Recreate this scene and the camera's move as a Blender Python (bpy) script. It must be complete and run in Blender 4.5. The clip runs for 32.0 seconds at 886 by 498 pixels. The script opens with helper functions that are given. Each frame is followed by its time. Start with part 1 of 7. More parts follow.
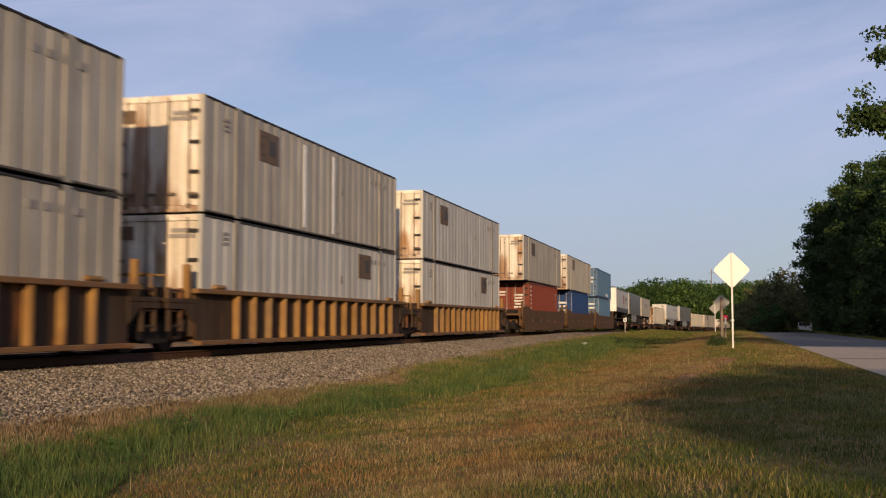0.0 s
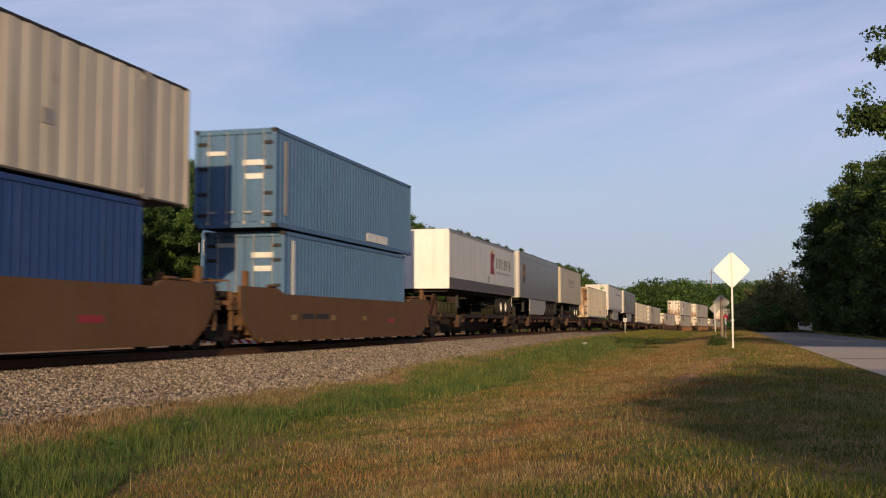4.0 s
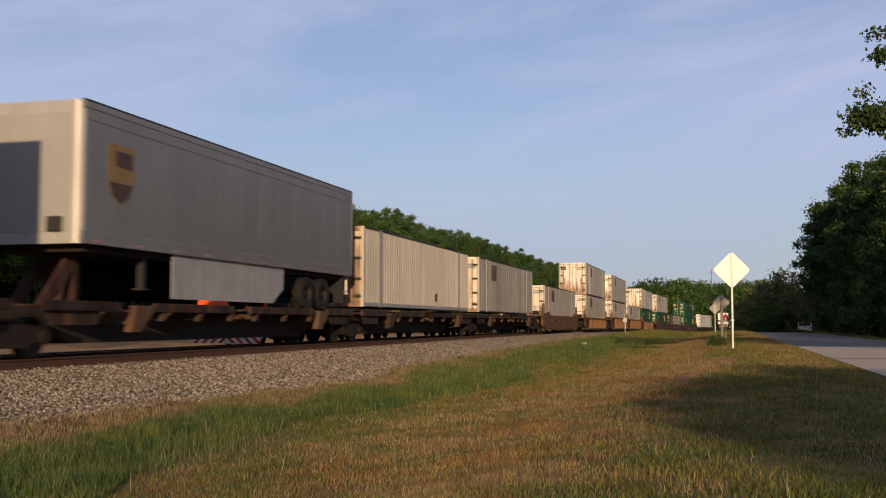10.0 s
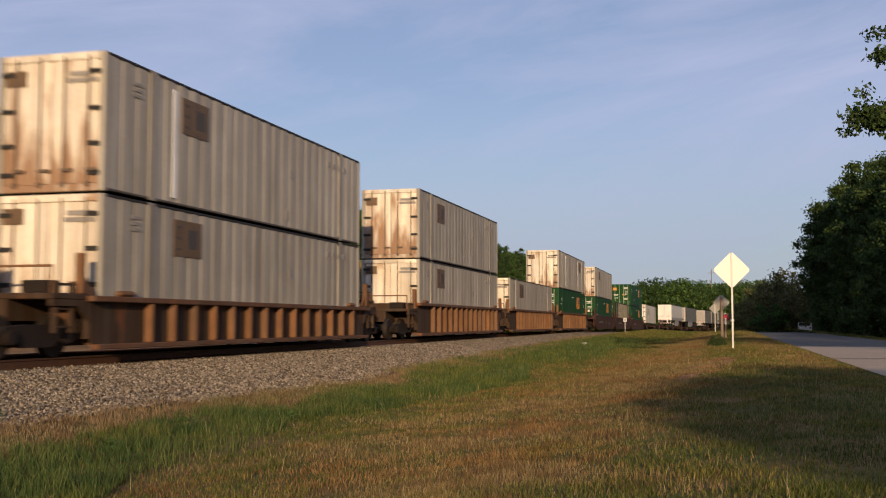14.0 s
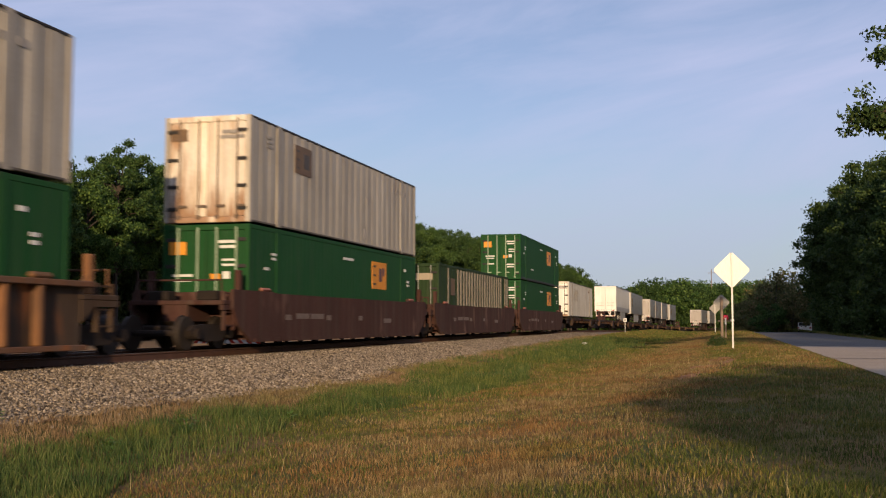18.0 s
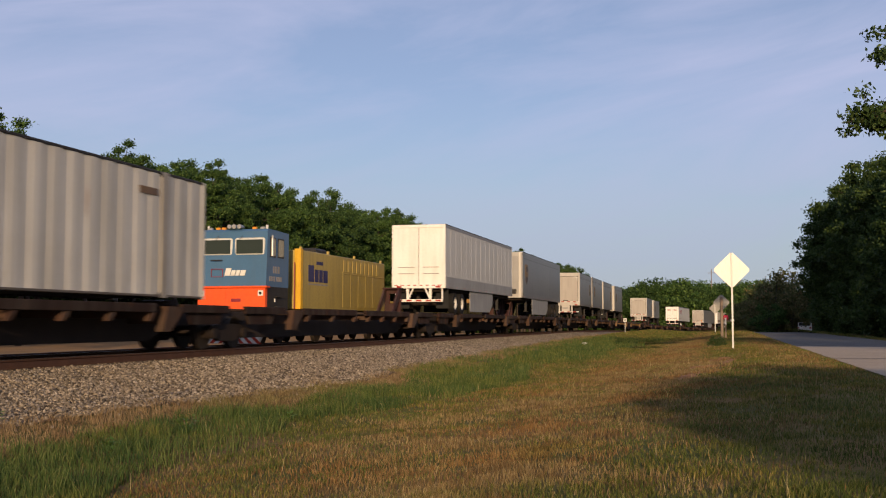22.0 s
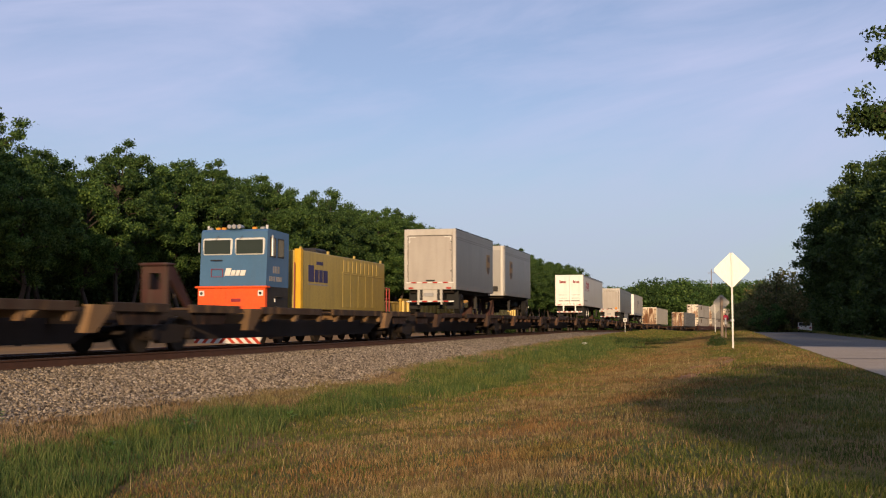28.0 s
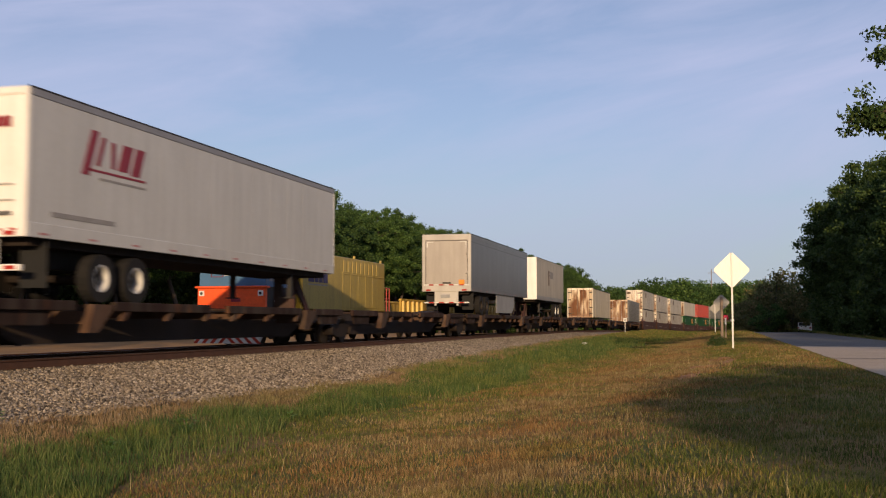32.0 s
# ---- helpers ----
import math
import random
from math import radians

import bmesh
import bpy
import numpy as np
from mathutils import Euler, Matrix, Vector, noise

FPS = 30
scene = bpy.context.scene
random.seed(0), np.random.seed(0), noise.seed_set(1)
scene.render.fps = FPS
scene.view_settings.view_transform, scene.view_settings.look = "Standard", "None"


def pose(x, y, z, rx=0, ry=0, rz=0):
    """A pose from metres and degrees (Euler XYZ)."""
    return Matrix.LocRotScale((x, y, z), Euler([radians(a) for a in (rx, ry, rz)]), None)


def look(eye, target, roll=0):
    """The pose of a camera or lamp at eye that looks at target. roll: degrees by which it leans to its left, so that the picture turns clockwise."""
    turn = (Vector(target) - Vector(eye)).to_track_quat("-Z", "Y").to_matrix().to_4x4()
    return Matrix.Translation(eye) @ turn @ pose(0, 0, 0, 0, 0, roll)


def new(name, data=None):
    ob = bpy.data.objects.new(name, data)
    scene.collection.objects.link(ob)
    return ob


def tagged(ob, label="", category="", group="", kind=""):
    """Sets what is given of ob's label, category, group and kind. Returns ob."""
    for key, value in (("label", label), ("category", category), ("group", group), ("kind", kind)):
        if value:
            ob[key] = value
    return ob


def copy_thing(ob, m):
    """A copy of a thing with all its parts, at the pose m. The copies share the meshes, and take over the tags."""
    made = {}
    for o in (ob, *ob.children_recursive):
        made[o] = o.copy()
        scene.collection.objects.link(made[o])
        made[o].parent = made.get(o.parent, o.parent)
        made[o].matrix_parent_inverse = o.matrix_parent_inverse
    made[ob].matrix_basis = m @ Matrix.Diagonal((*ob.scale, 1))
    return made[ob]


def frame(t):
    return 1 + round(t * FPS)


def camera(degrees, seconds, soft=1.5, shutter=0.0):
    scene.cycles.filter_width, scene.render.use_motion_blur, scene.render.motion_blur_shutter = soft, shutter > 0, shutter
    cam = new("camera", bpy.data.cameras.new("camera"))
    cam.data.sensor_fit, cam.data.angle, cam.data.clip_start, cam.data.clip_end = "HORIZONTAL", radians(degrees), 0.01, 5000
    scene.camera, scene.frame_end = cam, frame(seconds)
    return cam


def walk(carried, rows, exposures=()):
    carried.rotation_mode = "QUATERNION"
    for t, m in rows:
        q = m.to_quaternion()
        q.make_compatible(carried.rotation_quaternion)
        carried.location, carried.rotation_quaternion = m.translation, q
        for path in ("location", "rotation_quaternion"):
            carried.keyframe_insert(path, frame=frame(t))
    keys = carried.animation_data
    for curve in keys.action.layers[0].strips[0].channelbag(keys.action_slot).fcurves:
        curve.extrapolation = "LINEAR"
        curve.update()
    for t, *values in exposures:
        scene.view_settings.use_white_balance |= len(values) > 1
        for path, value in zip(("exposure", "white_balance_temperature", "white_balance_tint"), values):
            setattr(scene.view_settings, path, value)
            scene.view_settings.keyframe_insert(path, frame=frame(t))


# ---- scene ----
import colorsys

# The camera stands on a tripod beside the road. Track direction is +Y, rail top is z = 0.
EYE = Vector((0.0, 0.0, 0.63))
YAW, PITCH = 0.25722, 0.068828
AIM = EYE + Vector((-math.sin(YAW) * math.cos(PITCH), math.cos(YAW) * math.cos(PITCH), math.sin(PITCH)))
cam = camera(45.16, 32.0, soft=1.15, shutter=0.34)
# the clip's camera opens and closes its iris a little as bright and dark loads pass
EXPOSURES = [(t, e, 6770, 22) for t, e in ((0.0, 0.06), (2.0, 0.06), (3.2, 0.12), (6.0, 0.20), (7.0, 0.19), (8.2, 0.12), (9.0, 0.05), (10.0, 0.09), (14.2, 0.02), (17.0, 0.15), (21.0, 0.23), (22.0, 0.07), (23.0, 0.11), (25.0, 0.20), (29.0, 0.23), (31.0, 0.17), (32.0, 0.12))]
walk(cam, [(0.0, look(EYE, AIM)), (32.0, look(EYE, AIM))], exposures=EXPOSURES)

# ---- light: a low warm sun behind the camera, thin cirrus ----
SUN_AZ, SUN_EL = radians(15.0), radians(11.0)
SUN_POS = Vector((math.sin(SUN_AZ) * math.cos(SUN_EL), -math.cos(SUN_AZ) * math.cos(SUN_EL), math.sin(SUN_EL)))
sun = new("sun", bpy.data.lights.new("sun", "SUN"))
sun.data.energy, sun.data.angle, sun.data.color = 4.3, radians(0.6), (1.0, 0.77, 0.44)
sun.matrix_basis = look(SUN_POS * 100, (0, 0, 0))

world = bpy.data.worlds.new("sky")
scene.world = world
world.use_nodes = True
wn, wl = world.node_tree.nodes, world.node_tree.links
bg = wn["Background"]
sky = wn.new("ShaderNodeTexSky")
sky.sky_type, sky.sun_disc = "NISHITA", False
sky.sun_elevation, sky.sun_rotation = radians(14.0), math.atan2(SUN_POS.x, SUN_POS.y)
sky.air_density, sky.dust_density, sky.ozone_density = 1.0, 0.6, 3.0
wtc = wn.new("ShaderNodeTexCoord")
wmap = wn.new("ShaderNodeMapping")
wturn = wn.new("ShaderNodeMapping")
wturn.inputs["Rotation"].default_value = (0.0, radians(11), 0.0)
wmap.inputs["Scale"].default_value = (1.9, 1.9, 9.5)
wmap.inputs["Location"].default_value = (0.35, 0.0, 0.6)
wnoise = wn.new("ShaderNodeTexNoise")
wnoise.inputs["Scale"].default_value, wnoise.inputs["Detail"].default_value = 1.3, 7.0
wnoise.inputs["Roughness"].default_value, wnoise.inputs["Distortion"].default_value = 0.58, 0.5
wramp = wn.new("ShaderNodeValToRGB")
wramp.color_ramp.elements[0].position, wramp.color_ramp.elements[0].color = 0.36, (0.26, 0.26, 0.26, 1)
wramp.color_ramp.elements[1].position, wramp.color_ramp.elements[1].color = 0.72, (0.88, 0.88, 0.88, 1)
wmix = wn.new("ShaderNodeMixRGB")
wmix.inputs["Color2"].default_value = (4.55, 5.36, 7.35, 1)
wl.new(wtc.outputs["Generated"], wturn.inputs["Vector"])
wl.new(wturn.outputs["Vector"], wmap.inputs["Vector"])
wl.new(wmap.outputs["Vector"], wnoise.inputs["Vector"])
wl.new(wnoise.outputs["Fac"], wramp.inputs["Fac"])
wl.new(wramp.outputs["Color"], wmix.inputs["Fac"])
wl.new(sky.outputs["Color"], wmix.inputs["Color1"])
# grey-blue summer haze low over the horizon
wsep = wn.new("ShaderNodeSeparateXYZ")
wlow = wn.new("ShaderNodeMapRange")
wlow.interpolation_type = "SMOOTHSTEP"
for k, val in (("From Min", 0.0), ("From Max", 0.22), ("To Min", 0.62), ("To Max", 0.0)):
    wlow.inputs[k].default_value = val
whaze = wn.new("ShaderNodeMixRGB")
whaze.inputs["Color2"].default_value = (3.0, 4.05, 4.7, 1)
wl.new(wtc.outputs["Generated"], wsep.inputs["Vector"])
wl.new(wsep.outputs["Z"], wlow.inputs["Value"])
wl.new(wlow.outputs["Result"], whaze.inputs["Fac"])
wl.new(wmix.outputs["Color"], whaze.inputs["Color1"])
wl.new(whaze.outputs["Color"], bg.inputs["Color"])
bg.inputs["Strength"].default_value = 0.10

# ---- the line of the railway: straight, then a long bend to the right on a falling grade ----
BEND, RADIUS = 140.0, 850.0
MAIN, SIDING = -13.73, -19.0


def dip(s):
    q = (s - 112.0) / 14.0
    return -0.0116 * 14.0 * (q if q > 30 else math.log1p(math.exp(q)))


def spot(s, u, z=0.0):
    """World point s metres along the line and u metres to its right."""
    z += dip(s)
    if s <= BEND:
        return Vector((u, s, z))
    a = (s - BEND) / RADIUS
    return Vector((RADIUS * (1 - math.cos(a)) + u * math.cos(a), BEND + (RADIUS - u) * math.sin(a), z))


def on_line(s, u, z=0.0):
    """Pose of a vehicle on the line: its own +Y points along the line, away from the camera."""
    turn = -math.degrees(max(s - BEND, 0) / RADIUS)
    tilt = math.degrees(math.atan((dip(s + 4) - dip(s - 4)) / 8))
    p = spot(s, u, z)
    return pose(p.x, p.y, p.z, tilt, 0, turn)


class Shape:
    """Collects vertices and faces of one mesh."""

    def __init__(self):
        self.v, self.f = [], []

    def add(self, verts, faces):
        n = len(self.v)
        self.v += [tuple(q) for q in verts]
        self.f += [tuple(n + i for i in q) for q in faces]
        return self

    def box(self, x0, x1, y0, y1, z0, z1, c=0.0):
        if c <= 0:
            return self.add([(x, y, z) for x in (x0, x1) for y in (y0, y1) for z in (z0, z1)],
                            [(0, 1, 3, 2), (4, 6, 7, 5), (0, 4, 5, 1), (2, 3, 7, 6), (0, 2, 6, 4), (1, 5, 7, 3)])
        # chamfered box: every corner becomes three vertices
        v, at = [], {}
        for i, x in enumerate((x0, x1)):
            for j, y in enumerate((y0, y1)):
                for k, z in enumerate((z0, z1)):
                    dx, dy, dz = (c, -c)[i], (c, -c)[j], (c, -c)[k]
                    for ax, q in enumerate(((x, y + dy, z + dz), (x + dx, y, z + dz), (x + dx, y + dy, z))):
                        at[i, j, k, ax] = len(v)
                        v.append(q)
        f = []
        for i in (0, 1):
            f.append([at[i, j, k, 0] for j, k in ((0, 0), (1, 0), (1, 1), (0, 1))][::1 if i else -1])
            f.append([at[j, i, k, 1] for j, k in ((0, 0), (0, 1), (1, 1), (1, 0))][::1 if i else -1])
            f.append([at[j, k, i, 2] for j, k in ((0, 0), (1, 0), (1, 1), (0, 1))][::1 if i else -1])
        for i in (0, 1):
            for j in (0, 1):
                f.append([at[i, j, 0, 0], at[i, j, 0, 1], at[i, j, 1, 1], at[i, j, 1, 0]])
                f.append([at[i, 0, j, 0], at[i, 0, j, 2], at[i, 1, j, 2], at[i, 1, j, 0]])
                f.append([at[0, i, j, 1], at[0, i, j, 2], at[1, i, j, 2], at[1, i, j, 1]])
                for k in (0, 1):
                    f.append([at[i, j, k, 0], at[i, j, k, 1], at[i, j, k, 2]])
        return self.add(v, f)

    def prism(self, outline, x0, x1):
        """An outline of (y, z) points, extruded from x0 to x1."""
        n = len(outline)
        v = [(x0, y, z) for y, z in outline] + [(x1, y, z) for y, z in outline]
        f = [tuple(range(n))[::-1], tuple(range(n, 2 * n))]
        f += [(i, (i + 1) % n, n + (i + 1) % n, n + i) for i in range(n)]
        return self.add(v, f)

    def rod(self, a, b, r0, r1=None, n=8, caps=True):
        a, b = Vector(a), Vector(b)
        r1 = r0 if r1 is None else r1
        q = (b - a).to_track_quat("Z", "Y")
        v = []
        for p, r in ((a, r0), (b, r1)):
            for i in range(n):
                w = 2 * math.pi * i / n
                v.append(p + q @ Vector((r * math.cos(w), r * math.sin(w), 0)))
        f = [(i, (i + 1) % n, n + (i + 1) % n, n + i) for i in range(n)]
        if caps:
            f += [tuple(range(n))[::-1], tuple(range(n, 2 * n))]
        return self.add(v, f)

    def disc_x(self, x0, x1, y, z, r, n=20, hole=0.0):
        """A wheel-like ring round the X axis."""
        if hole <= 0:
            return self.rod((x0, y, z), (x1, y, z), r, n=n)
        v = []
        for x in (x0, x1):
            for rr in (r, hole):
                v += [(x, y + rr * math.cos(2 * math.pi * i / n), z + rr * math.sin(2 * math.pi * i / n)) for i in range(n)]
        f = []
        for i in range(n):
            j = (i + 1) % n
            f += [(i, j, 2 * n + j, 2 * n + i), (n + i, 3 * n + i, 3 * n + j, n + j), (i, n + i, n + j, j), (2 * n + i, 2 * n + j, 3 * n + j, 3 * n + i)]
        return self.add(v, f)

    def mesh(self, name, material, smooth=False):
        me = bpy.data.meshes.new(name)
        me.from_pydata(self.v, [], self.f)
        bm = bmesh.new()
        bm.from_mesh(me)
        bmesh.ops.recalc_face_normals(bm, faces=bm.faces)
        bm.to_mesh(me)
        bm.free()
        me.materials.append(material)
        if smooth:
            me.polygons.foreach_set("use_smooth", [True] * len(me.polygons))
        return me


def thing(name, label, category, group="", kind=""):
    ob = new(name)
    ob.empty_display_size = 0.2
    return tagged(ob, label, category, group, kind)


def part(name, shape, material, parent, label="", smooth=False):
    me = shape if isinstance(shape, bpy.types.Mesh) else shape.mesh(name, material, smooth)
    ob = new(name, me)
    ob.parent = parent
    return tagged(ob, label)


def moved(ob, x=0, y=0, z=0, rz=0):
    ob.matrix_basis = pose(x, y, z, 0, 0, rz)
    return ob


# ---- materials ----
def material(name, colour, rough=0.6, metal=0.0, other=None, scale=2.0, amount=0.5, stretch=(1, 1, 1), bump=0.0, bump_scale=40.0,
             rust=None, rust_level=0.62, rust_scale=1.2, grime=0.0, vary=0.0, detail=8.0, spec=0.3, streak=0.0, foot=None, grain=1.0):
    """A surface with two scales of variation: broad patches towards `other`, fine grain, and rust or dirt with its own shape."""
    m = bpy.data.materials.new(name)
    m.use_nodes = True
    n, l = m.node_tree.nodes, m.node_tree.links
    b = n["Principled BSDF"]
    b.inputs["Roughness"].default_value, b.inputs["Metallic"].default_value = rough, metal
    b.inputs["Specular IOR Level"].default_value = spec
    tc, info = n.new("ShaderNodeTexCoord"), n.new("ShaderNodeObjectInfo")
    shift = n.new("ShaderNodeVectorMath")
    shift.operation = "MULTIPLY_ADD"
    shift.inputs[1].default_value = (37.0, 53.0, 71.0)
    l.new(info.outputs["Random"], shift.inputs[0])
    l.new(tc.outputs["Object"], shift.inputs[2])
    mp = n.new("ShaderNodeMapping")
    mp.inputs["Scale"].default_value = stretch
    l.new(shift.outputs[0], mp.inputs["Vector"])

    def noise_of(sc, lo, hi, vec=mp, d=detail):
        t = n.new("ShaderNodeTexNoise")
        t.inputs["Scale"].default_value, t.inputs["Detail"].default_value = sc, d
        l.new(vec.outputs[0], t.inputs["Vector"])
        r = n.new("ShaderNodeMapRange")
        r.inputs["From Min"].default_value, r.inputs["From Max"].default_value = lo, hi
        l.new(t.outputs["Fac"], r.inputs["Value"])
        return r.outputs["Result"], t

    def mix(fac, a, c, kind="MIX"):
        x = n.new("ShaderNodeMixRGB")
        x.blend_type = kind
        for socket, val in (("Fac", fac), ("Color1", a), ("Color2", c)):
            if isinstance(val, (int, float)):
                x.inputs[socket].default_value = val
            elif isinstance(val, tuple):
                x.inputs[socket].default_value = (*val[:3], 1)
            else:
                l.new(val, x.inputs[socket])
        return x.outputs["Color"]

    col = tuple(colour)
    if other is None:
        other = tuple(c * 0.72 for c in colour)
    fac, _ = noise_of(scale, 0.5 - 0.28 / max(amount, 0.05) * 0.5, 0.5 + 0.28 / max(amount, 0.05) * 0.5)
    col = mix(fac, col, tuple(other))
    fine, _ = noise_of(scale * 14, 0.3, 0.7)
    dark = n.new("ShaderNodeMapRange")
    dark.inputs["To Min"].default_value, dark.inputs["To Max"].default_value = 1 - 0.14 * grain, 1 + 0.06 * grain
    l.new(fine, dark.inputs["Value"])
    col = mix(1.0, col, dark.outputs["Result"], "MULTIPLY")
    if grime > 0:
        g = n.new("ShaderNodeMapping")
        g.inputs["Scale"].default_value = (1.6, 1.6, 0.16)
        l.new(shift.outputs[0], g.inputs["Vector"])
        gf, _ = noise_of(2.2, 0.45, 0.75, g)
        sc = n.new("ShaderNodeMath")
        sc.operation = "MULTIPLY"
        sc.inputs[1].default_value = grime
        l.new(gf, sc.inputs[0])
        col = mix(sc.outputs[0], col, (0.10, 0.085, 0.065))
    if vary > 0:
        v = n.new("ShaderNodeMapRange")
        v.inputs["To Min"].default_value, v.inputs["To Max"].default_value = 1 - vary, 1 + vary * 0.4
        l.new(info.outputs["Random"], v.inputs["Value"])
        col = mix(1.0, col, v.outputs["Result"], "MULTIPLY")
    if streak > 0:
        # rain-washed vertical streaks, broad and narrow
        for sc, amp in ((0.55, streak), (2.6, streak * 0.7)):
            sm = n.new("ShaderNodeMapping")
            sm.inputs["Scale"].default_value = (2.0, 2.0, 0.045)
            l.new(shift.outputs[0], sm.inputs["Vector"])
            sf, _ = noise_of(sc, 0.36, 0.64, sm, 3.0)
            sv = n.new("ShaderNodeMapRange")
            sv.inputs["To Min"].default_value, sv.inputs["To Max"].default_value = 1 - amp, 1 + amp * 0.6
            l.new(sf, sv.inputs["Value"])
            col = mix(1.0, col, sv.outputs["Result"], "MULTIPLY")
    if foot is not None:
        # rust bleeding up from the sill in tongues
        fm, sep = n.new("ShaderNodeMapping"), n.new("ShaderNodeSeparateXYZ")
        fm.inputs["Scale"].default_value = (2.4, 2.4, 0.5)
        l.new(shift.outputs[0], fm.inputs["Vector"])
        l.new(tc.outputs["Object"], sep.inputs["Vector"])
        ff, _ = noise_of(1.1, 0.30, 0.70, fm, 5.0)
        rise = n.new("ShaderNodeMath")
        rise.operation = "MULTIPLY_ADD"
        rise.inputs[1].default_value = 2.4
        l.new(ff, rise.inputs[0])
        lot = n.new("ShaderNodeMath")
        lot.operation = "MULTIPLY_ADD"
        lot.inputs[1].default_value, lot.inputs[2].default_value = 1.5, -0.75
        l.new(info.outputs["Random"], lot.inputs[0])
        l.new(lot.outputs[0], rise.inputs[2])
        near = n.new("ShaderNodeMath")
        near.operation = "SUBTRACT"
        l.new(rise.outputs[0], near.inputs[0])
        l.new(sep.outputs["Z"], near.inputs[1])
        lim = n.new("ShaderNodeMapRange")
        lim.inputs["From Min"].default_value, lim.inputs["From Max"].default_value, lim.inputs["To Max"].default_value = -0.3, 0.9, 0.85
        l.new(near.outputs[0], lim.inputs["Value"])
        col = mix(lim.outputs["Result"], col, tuple(foot))
    if rust is not None:
        rm = n.new("ShaderNodeMapping")
        rm.inputs["Scale"].default_value = (1.3, 1.3, 0.45)
        l.new(shift.outputs[0], rm.inputs["Vector"])
        rf, _ = noise_of(rust_scale, rust_level, rust_level + 0.12, rm)
        col = mix(rf, col, tuple(rust))
        rr = n.new("ShaderNodeMapRange")
        rr.inputs["To Min"].default_value, rr.inputs["To Max"].default_value = rough, 0.9
        l.new(rf, rr.inputs["Value"])
        l.new(rr.outputs["Result"], b.inputs["Roughness"])
    if not isinstance(col, tuple):
        l.new(col, b.inputs["Base Color"])
    if bump > 0:
        _, t = noise_of(bump_scale, 0, 1, shift)
        bp = n.new("ShaderNodeBump")
        bp.inputs["Strength"].default_value, bp.inputs["Distance"].default_value = bump, 0.02
        l.new(t.outputs["Fac"], bp.inputs["Height"])
        l.new(bp.outputs["Normal"], b.inputs["Normal"])
    return m


RUST = (0.20, 0.075, 0.028)
# sides darker, end doors lighter: grazing and full sun are put into these colours
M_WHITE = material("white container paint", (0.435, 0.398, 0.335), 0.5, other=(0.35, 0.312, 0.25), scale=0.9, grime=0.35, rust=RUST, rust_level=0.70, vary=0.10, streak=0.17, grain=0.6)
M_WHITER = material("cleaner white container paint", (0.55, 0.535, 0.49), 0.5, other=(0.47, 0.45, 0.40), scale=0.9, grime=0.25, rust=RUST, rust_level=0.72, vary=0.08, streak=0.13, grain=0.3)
M_DOOR = material("rust-stained door paint, sunlit tone", (0.86, 0.80, 0.70), 0.5, other=(0.74, 0.62, 0.46), scale=0.9, grime=0.2, rust=(0.33, 0.18, 0.085), rust_level=0.57, rust_scale=0.8, vary=0.12, streak=0.19, foot=(0.24, 0.115, 0.05), grain=0.6)
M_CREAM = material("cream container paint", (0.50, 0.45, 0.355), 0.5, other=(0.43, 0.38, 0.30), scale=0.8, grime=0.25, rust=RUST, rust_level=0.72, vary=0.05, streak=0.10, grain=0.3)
M_CREAMDOOR = material("brown-streaked cream door paint, sunlit tone", (0.72, 0.60, 0.44), 0.55, other=(0.62, 0.44, 0.26), scale=0.9, grime=0.45, rust=(0.15, 0.065, 0.03), rust_level=0.50, rust_scale=0.8, streak=0.14, foot=(0.17, 0.075, 0.035))
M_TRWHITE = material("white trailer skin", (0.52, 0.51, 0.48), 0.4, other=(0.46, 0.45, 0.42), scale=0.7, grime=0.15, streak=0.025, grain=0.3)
M_TRDOOR = material("white paint, sunlit tone", (0.80, 0.78, 0.74), 0.4, other=(0.72, 0.69, 0.63), scale=0.8, grime=0.15, grain=0.3)
M_TRGREY = material("dull grey trailer skin", (0.205, 0.20, 0.19), 0.34, metal=0.25, other=(0.17, 0.165, 0.16), scale=0.7, grime=0.18, vary=0.08, streak=0.06, grain=0.3)
M_ALU = material("brushed aluminium", (0.55, 0.54, 0.52), 0.35, metal=0.7, scale=1.5, grime=0.1)
M_ROLLFRAME = material("pale rear frame paint", (0.48, 0.455, 0.41), 0.5, other=(0.39, 0.365, 0.325), scale=0.9, grime=0.2, grain=0.3)
M_DOORGAP = material("dark door gap, shaded tone", (0.075, 0.068, 0.06), 0.8, other=(0.12, 0.11, 0.10), scale=2.0)
M_TAN = material("tan trailer door", (0.38, 0.35, 0.31), 0.5, other=(0.33, 0.30, 0.265), scale=0.9, grime=0.2, grain=0.3)
M_RED = material("red oxide container paint", (0.20, 0.046, 0.026), 0.6, other=(0.16, 0.038, 0.022), scale=0.9, grime=0.2)
M_BRIGHTRED = material("red container paint", (0.45, 0.07, 0.05), 0.5, scale=0.9, grime=0.15)
M_BLUE = material("dark blue container paint", (0.018, 0.055, 0.17), 0.6, other=(0.015, 0.045, 0.14), scale=0.9, grime=0.12)
M_LBLUE = material("light blue container paint", (0.072, 0.155, 0.265), 0.6, other=(0.06, 0.13, 0.23), scale=0.9, grime=0.15)
M_GREEN = material("green container paint", (0.006, 0.062, 0.014), 0.7, other=(0.005, 0.05, 0.012), scale=0.9, grime=0.12, grain=0.3)
M_OLIVE = material("olive container paint", (0.020, 0.046, 0.014), 0.7, other=(0.015, 0.035, 0.012), scale=0.9, grime=0.15)
